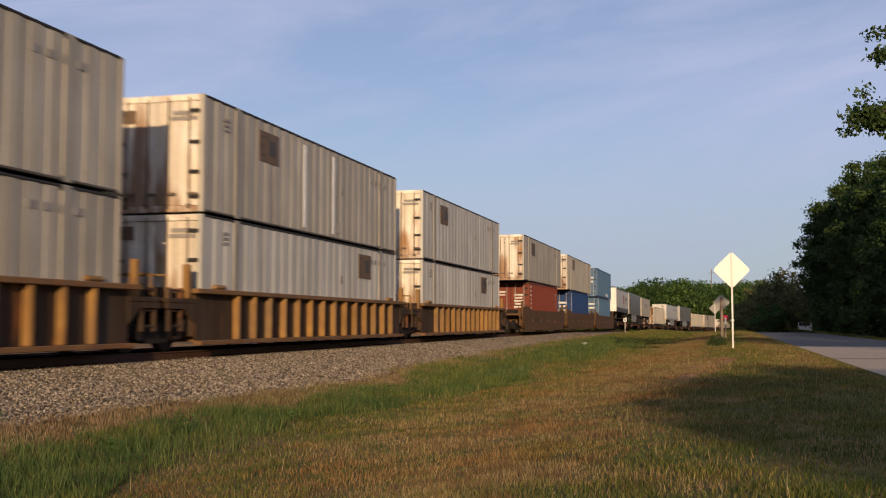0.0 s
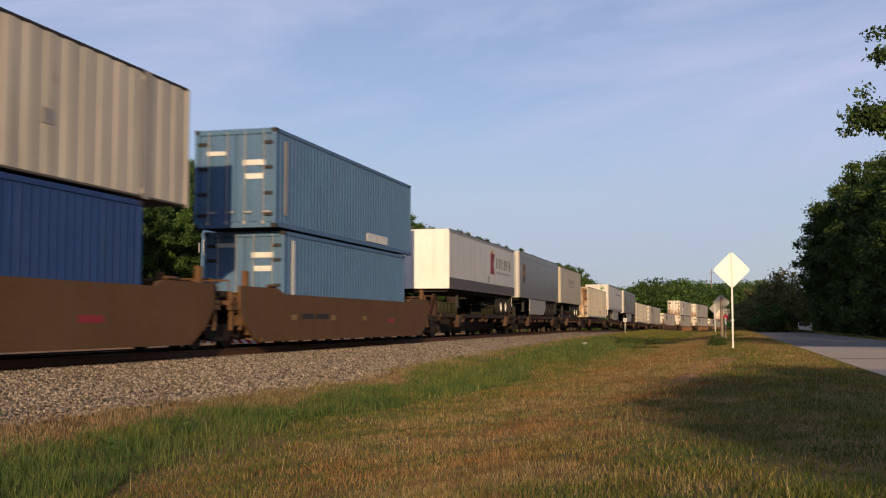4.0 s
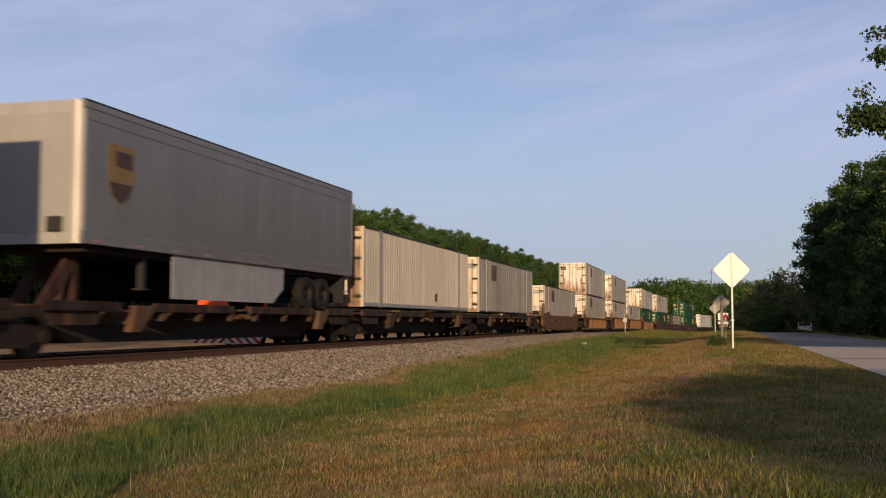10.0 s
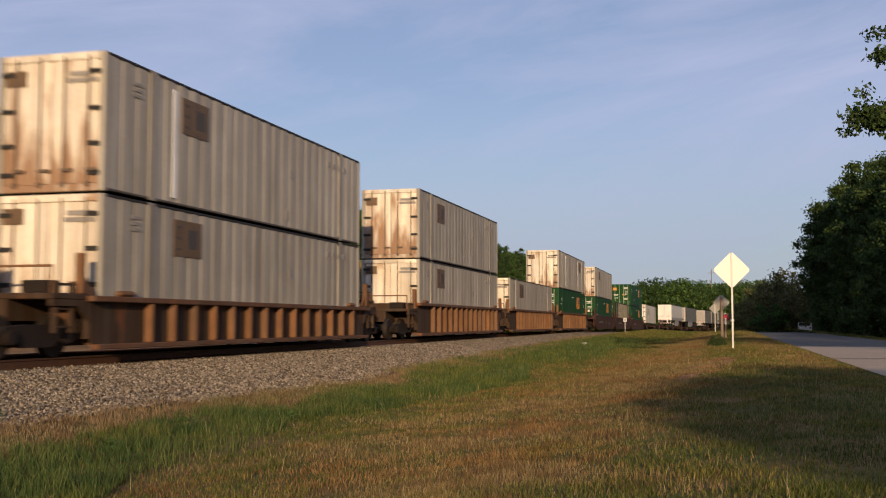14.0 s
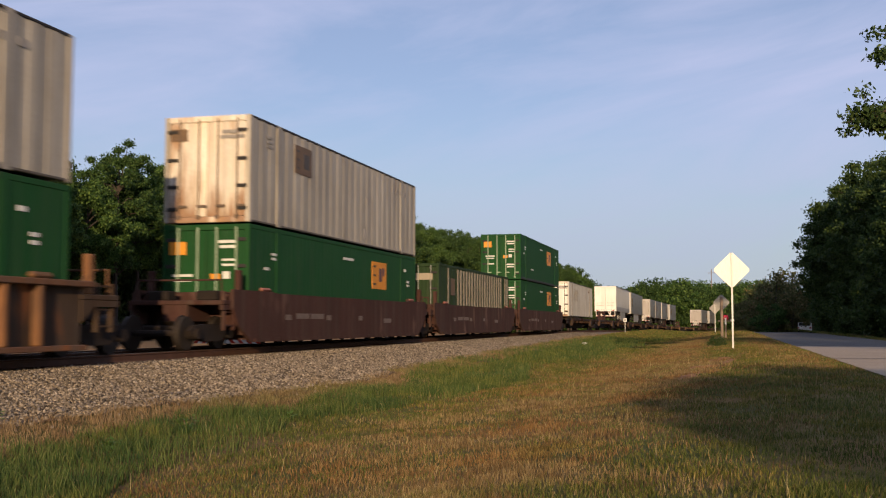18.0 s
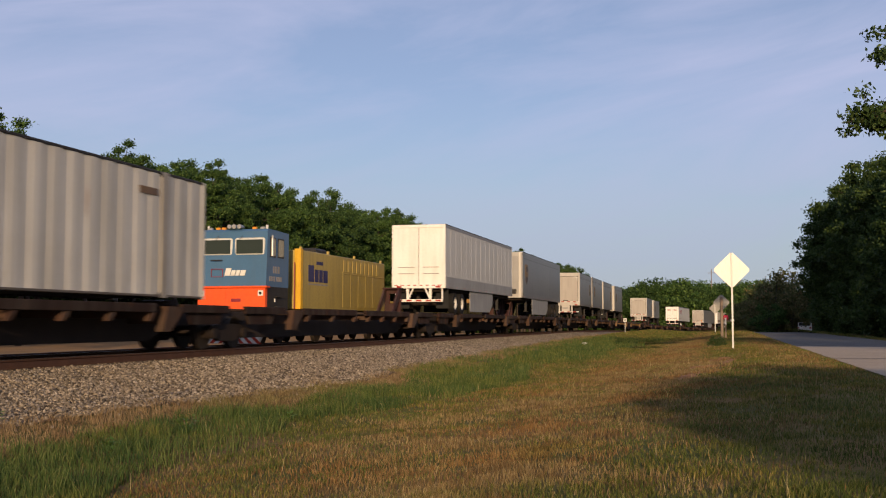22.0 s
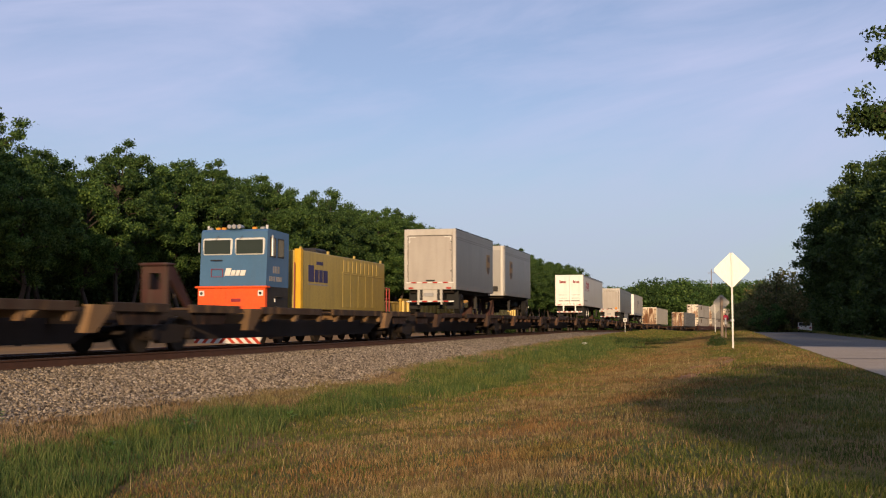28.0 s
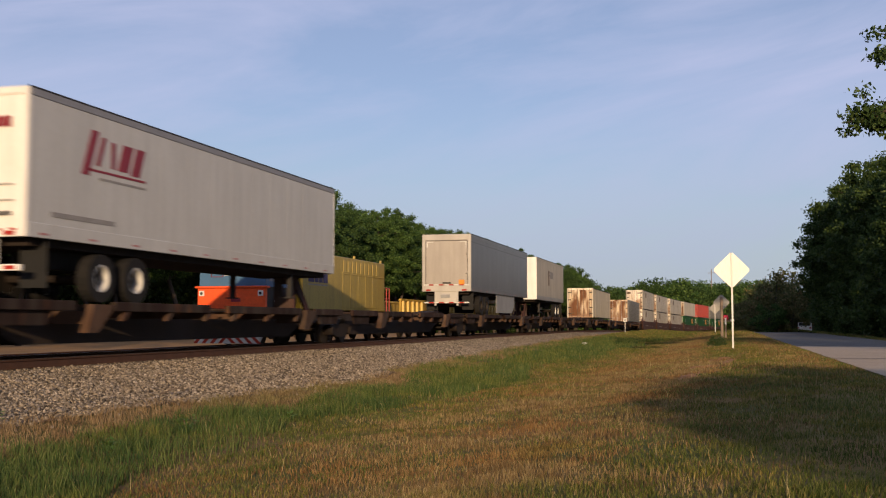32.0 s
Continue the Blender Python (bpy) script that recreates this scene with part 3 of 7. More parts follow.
def container(label, length, skin, door_skin, pitch=0.62, height=2.9, width=2.59, logo=(), end_marks=(), group="containers on the train", stripes=None, band=None):
    c = thing("shipping_container", label, "container", group)
    h, x = length / 2, width / 2
    key = (length, skin.name, pitch, height)
    th = 0.06 if skin in (M_WHITE, M_WHITER, M_CREAM) else 0.12
    post = 0.13
    for q in (1, -1):
        pale = skin in (M_WHITE, M_WHITER, M_CREAM)
        foot = 0.075 if pale and band is None else 0.17
        deep = 0.045 if pitch > 0.5 else 0.006 if skin is M_GREEN else 0.028
        me = once(key + ("panel", foot), lambda: corrugated(x - 0.01, -h + post, h - post, foot, height - th, pitch, deep, "side_panel", skin))
        moved(part("side_panel", me, skin, c), rz=0 if q > 0 else 180)
        moved(part("bottom_rail", once(key + ("brail", foot), lambda: Shape().box(x - 0.10, x, -h + post, h - post, 0.02, foot, 0.012).mesh("bottom_rail", band or (M_DARKRAIL if pale else skin))), skin, c), rz=0 if q > 0 else 180)
        moved(part("top_rail", once(key + ("trail",), lambda: Shape().box(x - 0.08, x + 0.004, -h + post, h - post, height - th, height, 0.01).mesh("top_rail", M_DARK if skin in (M_WHITE, M_WHITER, M_CREAM) else skin)), skin, c), rz=0 if q > 0 else 180)
        for y in (-h, h - post):
            moved(part("corner_post", once(key + ("post", y), lambda: Shape().box(x - 0.14, x + 0.002, y, y + post, 0.0, height, 0.012).mesh("corner_post", skin)), skin, c), rz=0 if q > 0 else 180)
        if length > 15:
            for y in (-6.1, 6.1):
                moved(part("lift_post", once(key + ("lift", y), lambda: Shape().box(x - 0.06, x + 0.012, y - 0.15, y + 0.15, 0.0, height, 0.008).mesh("lift_post", M_LIFTPOST if pale else skin)), skin, c), rz=0 if q > 0 else 180)
    part("roof", once(key + ("roof",), lambda: Shape().box(-x + 0.06, x - 0.06, -h + 0.05, h - 0.05, height - 0.06, height - 0.01).mesh("roof", M_DARK if skin in (M_WHITE, M_WHITER, M_CREAM) else skin)), skin, c)
    part("floor", once(key + ("floor",), lambda: Shape().box(-x + 0.1, x - 0.1, -h + 0.1, h - 0.1, 0.05, 0.16).mesh("floor", M_DARK)), M_DARK, c)
    part("front_wall", once(key + ("front",), lambda: Shape().box(-x + 0.14, x - 0.14, h - 0.10, h - 0.03, 0.05, height - 0.06).mesh("front_wall", skin)), skin, c)
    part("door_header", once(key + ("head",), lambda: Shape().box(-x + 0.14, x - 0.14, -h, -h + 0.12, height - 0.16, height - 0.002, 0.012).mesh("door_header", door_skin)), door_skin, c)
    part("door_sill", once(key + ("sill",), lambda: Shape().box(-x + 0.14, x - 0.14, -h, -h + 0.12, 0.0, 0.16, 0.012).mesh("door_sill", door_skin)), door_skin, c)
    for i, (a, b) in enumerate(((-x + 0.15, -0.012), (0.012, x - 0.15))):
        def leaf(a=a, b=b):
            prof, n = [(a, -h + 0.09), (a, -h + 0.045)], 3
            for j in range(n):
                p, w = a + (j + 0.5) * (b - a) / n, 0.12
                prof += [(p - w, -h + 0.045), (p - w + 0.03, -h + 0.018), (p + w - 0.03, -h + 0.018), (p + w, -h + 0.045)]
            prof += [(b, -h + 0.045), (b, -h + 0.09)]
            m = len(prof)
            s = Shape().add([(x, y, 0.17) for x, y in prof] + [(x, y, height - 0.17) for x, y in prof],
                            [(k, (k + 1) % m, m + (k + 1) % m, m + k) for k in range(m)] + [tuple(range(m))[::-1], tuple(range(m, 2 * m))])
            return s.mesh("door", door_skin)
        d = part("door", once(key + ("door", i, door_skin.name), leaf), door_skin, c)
        for f in (0.28, 0.80):
            p = a + f * (b - a)
            rod_skin = M_LOCKROD if skin in (M_WHITE, M_WHITER, M_CREAM) else M_PALEROD if skin is M_GREEN else M_GALV
            rod = part("lock_rod", once(("lockrod", height, rod_skin.name), lambda: Shape().rod((0, -0.02, 0.08), (0, -0.02, height - 0.08), 0.034 if rod_skin is M_PALEROD else 0.02, n=6).box(-0.05, 0.05, -0.05, 0.02, 0.10, 0.20).box(-0.03, 0.24, -0.06, -0.01, 0.42, 0.48).mesh("lock_rod", rod_skin)), rod_skin, d)
            rod.matrix_basis = pose(p, -h + 0.005, 0)
        for z in (0.38, 1.0, 1.75, height - 0.42):
            e = a + 0.10 if i == 0 else b - 0.10
            hg = part("hinge", once("hinge", lambda: Shape().box(-0.16, 0.16, -0.03, 0.02, -0.05, 0.05, 0.01).mesh("hinge", M_DARK)), M_DARK, d)
            hg.matrix_basis = pose(e, -h + 0.01, z)
    for y in ((-h, h) if length < 15 else (-6.1, 6.1)):
        for q in (-x, x):
            for z in (0.06, height - 0.06):
                part("corner_casting", once("casting", lambda: Shape().box(-0.085, 0.085, -0.09, 0.09, -0.065, 0.065, 0.015).mesh("corner_casting", M_DARK)), M_DARK, c).matrix_basis = pose(q - math.copysign(0.075, q), y - math.copysign(0.08, y), z)
    for y, z, l, w, mt, nm in logo:
        part(nm, Shape().box(x - 0.012, x + (0.012 if nm in ("sign_figure", "sign_bar") else 0.006), y - l / 2, y + l / 2, z - w / 2, z + w / 2), mt, c)
    for xx, z, l, w, mt in end_marks:
        part("marking", Shape().box(xx - l / 2, xx + l / 2, -h - 0.002, -h + 0.05, z - w / 2, z + w / 2), mt, c)
    if stripes:
        for i in range(stripes):
            y = -7.49 + i * 0.605
            if i in (0, 1, 3, 4, 23):
                continue
            part("stripe", once(key + ("stripe",), lambda: Shape().box(x - 0.012, x + 0.006, -0.14, 0.14, 0.2, height - 0.14).mesh("stripe", M_STRIPE)), M_STRIPE, c).matrix_basis = pose(0, y, 0)
    return c


# ---- trailers ----
M_BADGEGOLD = material("dull gold badge field", (0.24, 0.145, 0.05), 0.5, scale=3.0)
M_REFLECT = material("pinkish reflective tape", (0.46, 0.28, 0.27), 0.4, other=(0.38, 0.14, 0.13), scale=3.0)
M_TRREAR = material("off-white rear door paint", (0.60, 0.57, 0.52), 0.45, other=(0.50, 0.47, 0.42), scale=0.8, grime=0.25, grain=0.3)
M_PALEGREEN = material("pale green emblem paint", (0.20, 0.29, 0.17), 0.5, scale=3.0)
M_TRSEAM = material("dull grey seam paint", (0.12, 0.115, 0.11), 0.5, scale=1.5)
M_TOPRAIL = material("grey trailer top rail", (0.24, 0.24, 0.25), 0.45, other=(0.20, 0.20, 0.21), scale=1.5, grain=0.3)
M_NOSEPANEL = material("dull grey nose panel", (0.31, 0.30, 0.28), 0.55, other=(0.26, 0.25, 0.235), scale=1.0, grime=0.15, grain=0.3)
M_NOSE = material("pale aluminium nose sheet", (0.40, 0.385, 0.355), 0.45, metal=0.2, other=(0.34, 0.325, 0.30), scale=1.2, grime=0.15, grain=0.3)


def road_wheel(parent, x, y, rim_mat):
    t = part("tyre", once("tyre", lambda: Shape().disc_x(-0.14, 0.14, 0, 0, 0.50, 24, 0.29).mesh("tyre", M_RUBBER)), M_RUBBER, parent)
    moved(t, x, y, 0.50, 0 if x > 0 else 180)
    r = part("rim", once(("rim", rim_mat.name), lambda: Shape().disc_x(-0.10, 0.135, 0, 0, 0.292, 24, 0.262).mesh("rim", rim_mat)), rim_mat, t)
    part("wheel_disc", once("wheel_disc", lambda: Shape().disc_x(-0.12, -0.07, 0, 0, 0.27, 24).mesh("wheel_disc", M_WHEEL)), M_WHEEL, r)
    part("hub", once("hub", lambda: Shape().disc_x(-0.07, 0.05, 0, 0, 0.085, 12).disc_x(0.05, 0.09, 0, 0, 0.06, 12).mesh("hub", M_DARK)), M_DARK, r)


def trailer(label, length, skin, end_skin, rear_near=True, height=4.11, band=None, skirt=None, logo=(), badge=None, rail=None, rounded=False, end_marks=(), ribs=0, group="trailers on the train", tandem=True, roller=False, axles=(2.6, 3.95), braces=True):
    """A road trailer on its own tyres; the end that faces the camera is at -Y."""
    c = thing("road_trailer", label, "trailer", group)
    h, x, z0 = length / 2, 1.295, 1.18
    q = -1 if rear_near else 1
    top = height
    for sgn in (1, -1):
        s = Shape().box(x - 0.05, x, -h + 0.1, h - 0.1, z0 + 0.28, top - 0.16)
        moved(part("side_wall", s, skin, c), rz=0 if sgn > 0 else 180)
        for i in range(1, int(length / 1.22) if sgn > 0 else 1):
            y = -h + i * 1.22
            moved(part("seam", once(("seam", top, skin.name), lambda: Shape().box(x - 0.005, x + 0.0025, -0.025, 0.025, z0 + 0.62, top - 0.17).mesh("seam", skin)), skin, c), 0, y * sgn, 0, 0 if sgn > 0 else 180)
        moved(part("bottom_rail", Shape().box(x - 0.06, x + 0.012, -h + 0.05, h - 0.05, z0, z0 + (0.54 if band else 0.28), 0.01), band or rail or (M_TRGREY if skin is M_TRGREY else M_GREYSKIRT), c), rz=0 if sgn > 0 else 180)
        moved(part("top_rail", Shape().box(x - 0.06, x + 0.012, -h + 0.05, h - 0.05, top - 0.16, top, 0.015), M_TOPRAIL if skin is M_TRWHITE else skin, c), rz=0 if sgn > 0 else 180)
        if skin is not M_TRGREY:
            moved(part("roof_edge", Shape().box(x - 0.04, x + 0.018, -h + 0.05, h - 0.05, top - 0.02, top + 0.02, 0.008), M_DARK, c), rz=0 if sgn > 0 else 180)
        if skin is M_TRGREY and length > 9:
            moved(part("roof_edge", Shape().box(x - 0.04, x + 0.018, -h + 0.05, h - 0.05, top - 0.02, top + 0.025, 0.008), M_DARK, c), rz=0 if sgn > 0 else 180)
        if skin is M_TRGREY and length > 9:
            moved(part("roof_bead", Shape().box(x - 0.01, x + 0.006, -h + 0.12, h - 0.12, top - 0.40, top - 0.375), M_TRSEAM, c), rz=0 if sgn > 0 else 180)
        if skin is M_TRGREY and length < 9:
            moved(part("roof_edge", Shape().box(x - 0.04, x + 0.018, -h + 0.05, h - 0.05, top - 0.02, top + 0.025, 0.008), M_DARK, c), rz=0 if sgn > 0 else 180)
            for zz in (0.40, 0.50):
                moved(part("roof_bead", Shape().box(x - 0.01, x + 0.008, -h + 0.12, h - 0.12, top - zz, top - zz + 0.025), M_TRSEAM, c), rz=0 if sgn > 0 else 180)
        for i in range(ribs if sgn > 0 else 0):
            y = -h + 1.0 + i * (length - 2.0) / (ribs - 1)
            moved(part("side_rib", once(("srib", top, skin.name), lambda: Shape().box(x - 0.005, x + 0.007, -0.09, 0.09, z0 + 0.62, top - 0.18, 0.003).mesh("side_rib", skin)), skin, c), 0, y * sgn, 0, 0 if sgn > 0 else 180)
        n = int(length / 1.5)
        for i in range(n if sgn > 0 else 0):
            y = -h + 0.7 + i * (length - 1.4) / (n - 1)
            moved(part("reflector", once("refl", lambda: Shape().box(x + 0.012, x + 0.018, -0.30, 0.0, z0 + 0.06, z0 + 0.10).mesh("reflector", M_REFLECT)), M_TAPERED, c), 0, y * sgn, 0, 0 if sgn > 0 else 180)
    part("roof", Shape().box(-x + 0.02, x - 0.02, -h + 0.04, h - 0.04, top - 0.05, top + 0.01), M_ALU, c)
    part("floor", Shape().box(-x + 0.06, x - 0.06, -h + 0.06, h - 0.06, z0 + 0.02, z0 + 0.16), M_DARK, c)
    # rear frame and doors
    ry = q * h
    e0, e1 = (ry, ry + 0.10) if rear_near else (ry - 0.10, ry)
    fr = Shape()
    fw = 0.17 if roller else 0.10
    if roller:
        fr.box(-x, -x + fw, e0, e1, z0, top, 0.02).box(x - fw, x, e0, e1, z0, top, 0.02).box(-x + fw, x - fw, e0, e1, top - 0.30, top, 0.02).box(-x + fw, x - fw, e0, e1, z0, z0 + 0.30, 0.01)
        fr.box(-0.62, -0.54, e0, e1, 0.45, z0).box(0.54, 0.62, e0, e1, 0.45, z0).box(-0.54, 0.54, e0 + 0.03, e1 - 0.03, 0.62, z0)
        tape = once(("tape", 0), lambda: Shape().box(-0.13, 0.13, -0.008, 0.008, -0.03, 0.03).mesh("tape", M_MARKLIGHT))
        tape_red = once(("tape", 1), lambda: Shape().box(-0.13, 0.13, -0.008, 0.008, -0.03, 0.03).mesh("tape", M_TAPERED))
        for i in range(9):
            moved(part("tape", tape_red if i % 2 else tape, M_TAPERED, c), -1.06 + 0.265 * i, ry + q * 0.006, z0 + 0.335)
            moved(part("tape", tape_red if i % 2 else tape, M_TAPERED, c), -1.06 + 0.265 * i, ry - q * 0.04 + q * 0.012, 0.61)
        part("plate_panel", Shape().box(-0.3, 0.2, min(ry, ry + q * 0.012), max(ry, ry + q * 0.012), 0.85, 1.02, 0.004), M_GREYSKIRT, c)
        for zz in (z0 + 0.9, z0 + 1.9, top - 0.6):
            part("door_roller", Shape().rod((x - fw - 0.08, ry - q * 0.02, zz), (x - fw - 0.08, ry + q * 0.0, zz), 0.025), M_DARK, c)
        part("pull_handle", Shape().box(-0.2, 0.25, min(ry - q * 0.02, ry + q * 0.02), max(ry - q * 0.02, ry + q * 0.02), z0 + 0.40, z0 + 0.47, 0.01), M_DARK, c)
    else:
        fr.box(-x, -x + 0.10, e0, e1, z0, top, 0.01).box(x - 0.10, x, e0, e1, z0, top, 0.01).box(-x + 0.10, x - 0.10, e0, e1, top - 0.14, top, 0.01).box(-x + 0.10, x - 0.10, e0, e1, z0, z0 + 0.16, 0.01)
    part("rear_frame", fr, M_ROLLFRAME if roller else end_skin, c)
    if roller:
        # painted shadow gap round the rolling door, and pale tape in its upper corners
        s0, s1 = min(ry - q * 0.022, ry - q * 0.03), max(ry - q * 0.022, ry - q * 0.03)
        part("door_seal", Shape().box(-x + fw, -x + fw + 0.035, s0, s1, z0 + 0.30, top - 0.30).box(x - fw - 0.035, x - fw, s0, s1, z0 + 0.30, top - 0.30).box(-x + fw + 0.035, x - fw - 0.035, s0, s1, top - 0.335, top - 0.30), M_DOORGAP, c)
        for sx in (-1, 1):
            part("corner_tape", Shape().box(min(sx * 1.05, sx * 0.72), max(sx * 1.05, sx * 0.72), s0 - 0.004, s1 + 0.004, top - 0.40, top - 0.36).box(min(sx * 1.05, sx * 1.01), max(sx * 1.05, sx * 1.01), s0 - 0.004, s1 + 0.004, top - 0.66, top - 0.40), M_MARKLIGHT, c)
    for a, b in (((-x + 0.10, -0.01), (0.01, x - 0.10)) if not roller else ((-x + fw, x - fw),)):
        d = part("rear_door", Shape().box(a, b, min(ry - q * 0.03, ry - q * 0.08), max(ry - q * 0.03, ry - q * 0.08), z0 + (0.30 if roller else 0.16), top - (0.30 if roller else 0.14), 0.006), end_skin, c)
        if not roller:
            for zz in (1.85, 2.15):
                part("latch_bar", Shape().box(a + 0.2, b - 0.2, min(ry - q * 0.01, ry - q * 0.04), max(ry - q * 0.01, ry - q * 0.04), zz, zz + 0.03), M_MARK, d)
            for i in range(4):
                part("tape", Shape().box(a + 0.04 + 0.3 * i, a + 0.19 + 0.3 * i, min(ry, ry + q * 0.006), max(ry, ry + q * 0.006), z0 + 0.12, z0 + 0.16), M_TAPERED, d)
    # nose
    ny = -q * h
    if rounded:
        v, f, n = [], [], 6
        for zz in (z0, top):
            for i in range(n + 1):
                w = i / n * math.pi / 2
                v.append((x - 0.22 + 0.22 * math.cos(w), ny - (-q) * 0.22 + (-q) * 0.22 * math.sin(w), zz))
            for i in range(n + 1):
                w = math.pi / 2 + i / n * math.pi / 2
                v.append((-x + 0.22 + 0.22 * math.cos(w), ny - (-q) * 0.22 + (-q) * 0.22 * math.sin(w), zz))
        m = 2 * (n + 1)
        f = [(i, i + 1, m + i + 1, m + i) for i in range(m - 1)] + [tuple(range(m)), tuple(range(m, 2 * m))]
        part("nose", Shape().add(v, f), M_NOSE, c, "pale aluminium nose with rounded corners")
        part("nose_panel", Shape().box(-x + 0.28, x - 0.28, min(ny, ny - q * 0.012), max(ny, ny - q * 0.012), z0 + 0.25, top - 0.25), M_NOSEPANEL, c)
        part("connector_box", Shape().box(x - 0.75, x - 0.42, min(ny, ny - q * 0.10), max(ny, ny - q * 0.10), z0 + 0.25, z0 + 0.55, 0.01), M_DARK, c)
    else:
        part("nose", Shape().box(-x, x, min(ny, ny + q * 0.10), max(ny, ny + q * 0.10), z0, top, 0.03), end_skin, c)
    # running gear
    ax = (h - axles[0], h - axles[1]) if tandem else (h - 1.3,)
    mid = sum(ax) / len(ax)
    bogie = part("suspension", Shape().box(-0.5, -0.36, q * mid - 1.3, q * mid + 1.3, 0.66, z0, 0.02).box(0.36, 0.5, q * mid - 1.3, q * mid + 1.3, 0.66, z0, 0.02).box(-0.36, 0.36, q * mid - 0.5, q * mid + 0.5, 0.8, z0), M_DARK, c)
    part("underframe", Shape().box(-1.1, 1.1, -h + 0.4, h - 0.4, z0 - 0.14, z0 + 0.02), M_TRUCK, c)
    for a in ax:
        part("axle", Shape().rod((-1.0, q * a, 0.5), (1.0, q * a, 0.5), 0.08), M_TRUCK, bogie)
        for xx in (1.12, -1.12):
            road_wheel(c, xx, q * a, M_WHEEL if skin is M_TRGREY else M_RIM)
    gd = Shape()
    for xx in (-0.55, 0.55):
        gd.box(xx - 0.06, xx + 0.06, ry - q * 0.12 - 0.05, ry - q * 0.12 + 0.05, 0.62, z0)
    gd.box(-1.15, 1.15, ry - q * 0.10 - 0.05, ry - q * 0.10 + 0.05, 0.55, 0.67, 0.01)
    if not roller and braces:
        for xx in (-1.12, 1.12):
            gd.box(xx - 0.03, xx + 0.03, ry - q * 0.12 - 0.03, ry - q * 0.12 + 0.03, 0.62, z0)
        for sx in (-1, 1):
            gd.rod((sx * 0.55, ry - q * 0.12, 0.62), (sx * 0.28, ry - q * 0.12, z0 + 0.02), 0.04)
    guard = part("underride_guard", gd, M_DARK if roller else M_TRDOOR, c)
    if not roller:
        for i in range(5):
            moved(part("tape", once("guard_tape", lambda: Shape().box(-0.13, 0.13, -0.006, 0.006, -0.035, 0.035).mesh("tape", M_TAPERED)), M_TAPERED, guard), -0.94 + 0.47 * i, ry - q * 0.10 + q * 0.054, 0.61)
    for xx in (-0.95, 0.95):
        part("mud_flap", Shape().box(xx - 0.3, xx + 0.3, q * (h - 0.75) - 0.01, q * (h - 0.75) + 0.01, 0.25, z0), M_BLACKPLASTIC, c)
        part("tail_light", Shape().box(xx - 0.12, xx + 0.12, ry - q * 0.0 - 0.02, ry + 0.02, z0 + 0.03, z0 + 0.11), M_TAPERED, c)
    for xx in (-0.95, 0.95):
        part("landing_leg", Shape().box(xx - 0.07, xx + 0.07, -q * (h - 2.9) - 0.07, -q * (h - 2.9) + 0.07, 0.35, z0).box(xx - 0.14, xx + 0.14, -q * (h - 2.9) - 0.14, -q * (h - 2.9) + 0.14, 0.32, 0.36), M_DARK, c)
    if skirt:
        a, b = skirt
        for xx in (1, -1):
            s = Shape().prism([(a, 0.14), (b, 0.14), (b + 0.75, 0.55), (b + 0.8, z0), (a, z0)], 1.20 if xx > 0 else -1.23, 1.23 if xx > 0 else -1.20)
            # the far skirt's black stands in for the shade beneath the trailer
            part("side_skirt", s, M_GREYSKIRT if xx > 0 else M_BLACKPLASTIC, c, "pale grey side skirt panel" if xx > 0 else "far side skirt panel, blackened for the shade under the trailer")
    for y, z, l, w, mt, nm in logo:
        if nm == "round_emblem":
            part(nm, Shape().disc_x(x - 0.01, x + 0.008, y, z, l / 2, 20, l / 2 - w), mt, c)
            continue
        if nm == "notched_emblem":
            part(nm, Shape().prism([(y - l / 2, z - w / 2), (y + l / 2, z - w / 2), (y + l * 0.12, z), (y + l / 2, z + w / 2), (y - l / 2, z + w / 2)], x - 0.01, x + 0.008), mt, c)
            continue
        if nm == "slanted_mark":
            part(nm, Shape().prism([(y - l / 2 - w * 0.18, z - w / 2), (y + l / 2 - w * 0.18, z - w / 2), (y + l / 2 + w * 0.18, z + w / 2), (y - l / 2 + w * 0.18, z + w / 2)], x - 0.01, x + 0.008), mt, c)
            continue
        part(nm, Shape().box(x - 0.01, x + 0.008, y - l / 2, y + l / 2, z - w / 2, z + w / 2), mt, c)
    if badge:
        y, z, sc = badge
        o = [(-0.5, 0.62), (0.5, 0.62), (0.52, -0.1), (0.36, -0.48), (0, -0.68), (-0.36, -0.48), (-0.52, -0.1)]
        b = part("badge", Shape().prism([(y + sc * p, z + sc * r) for p, r in o], x, x + 0.008), M_BADGEGOLD, c, "brown and gold shield badge")
        part("badge_bow", Shape().prism([(y + sc * p, z + sc * r) for p, r in ((-0.22, 0.48), (0.42, 0.48), (0.44, 0.12), (-0.2, 0.16))], x + 0.008, x + 0.012), M_MARKBROWN, b)
        part("badge_foot", Shape().prism([(y + sc * p, z + sc * r) for p, r in ((-0.46, -0.2), (0.46, -0.2), (0.33, -0.46), (0.0, -0.65), (-0.33, -0.46))], x + 0.008, x + 0.012), M_MARKBROWN, b)
    for xx, z, l, w, mt in end_marks:
        part("marking", Shape().box(xx - l / 2, xx + l / 2, -h - 0.012, -h + 0.04, z - w / 2, z + w / 2), mt, c)
    return c


# ---- the train, unit by unit: (start on the train's own line, ...) ----
SPEED = 20.185
TRAIN = []          # (thing, place of its centre on the train's line, height)


def joins(ob, at, z=0.0):
    TRAIN.append((ob, at, z))
    ob.matrix_basis = on_line(max(at - SPEED * -10.0, -250.0), MAIN, z)
    return ob


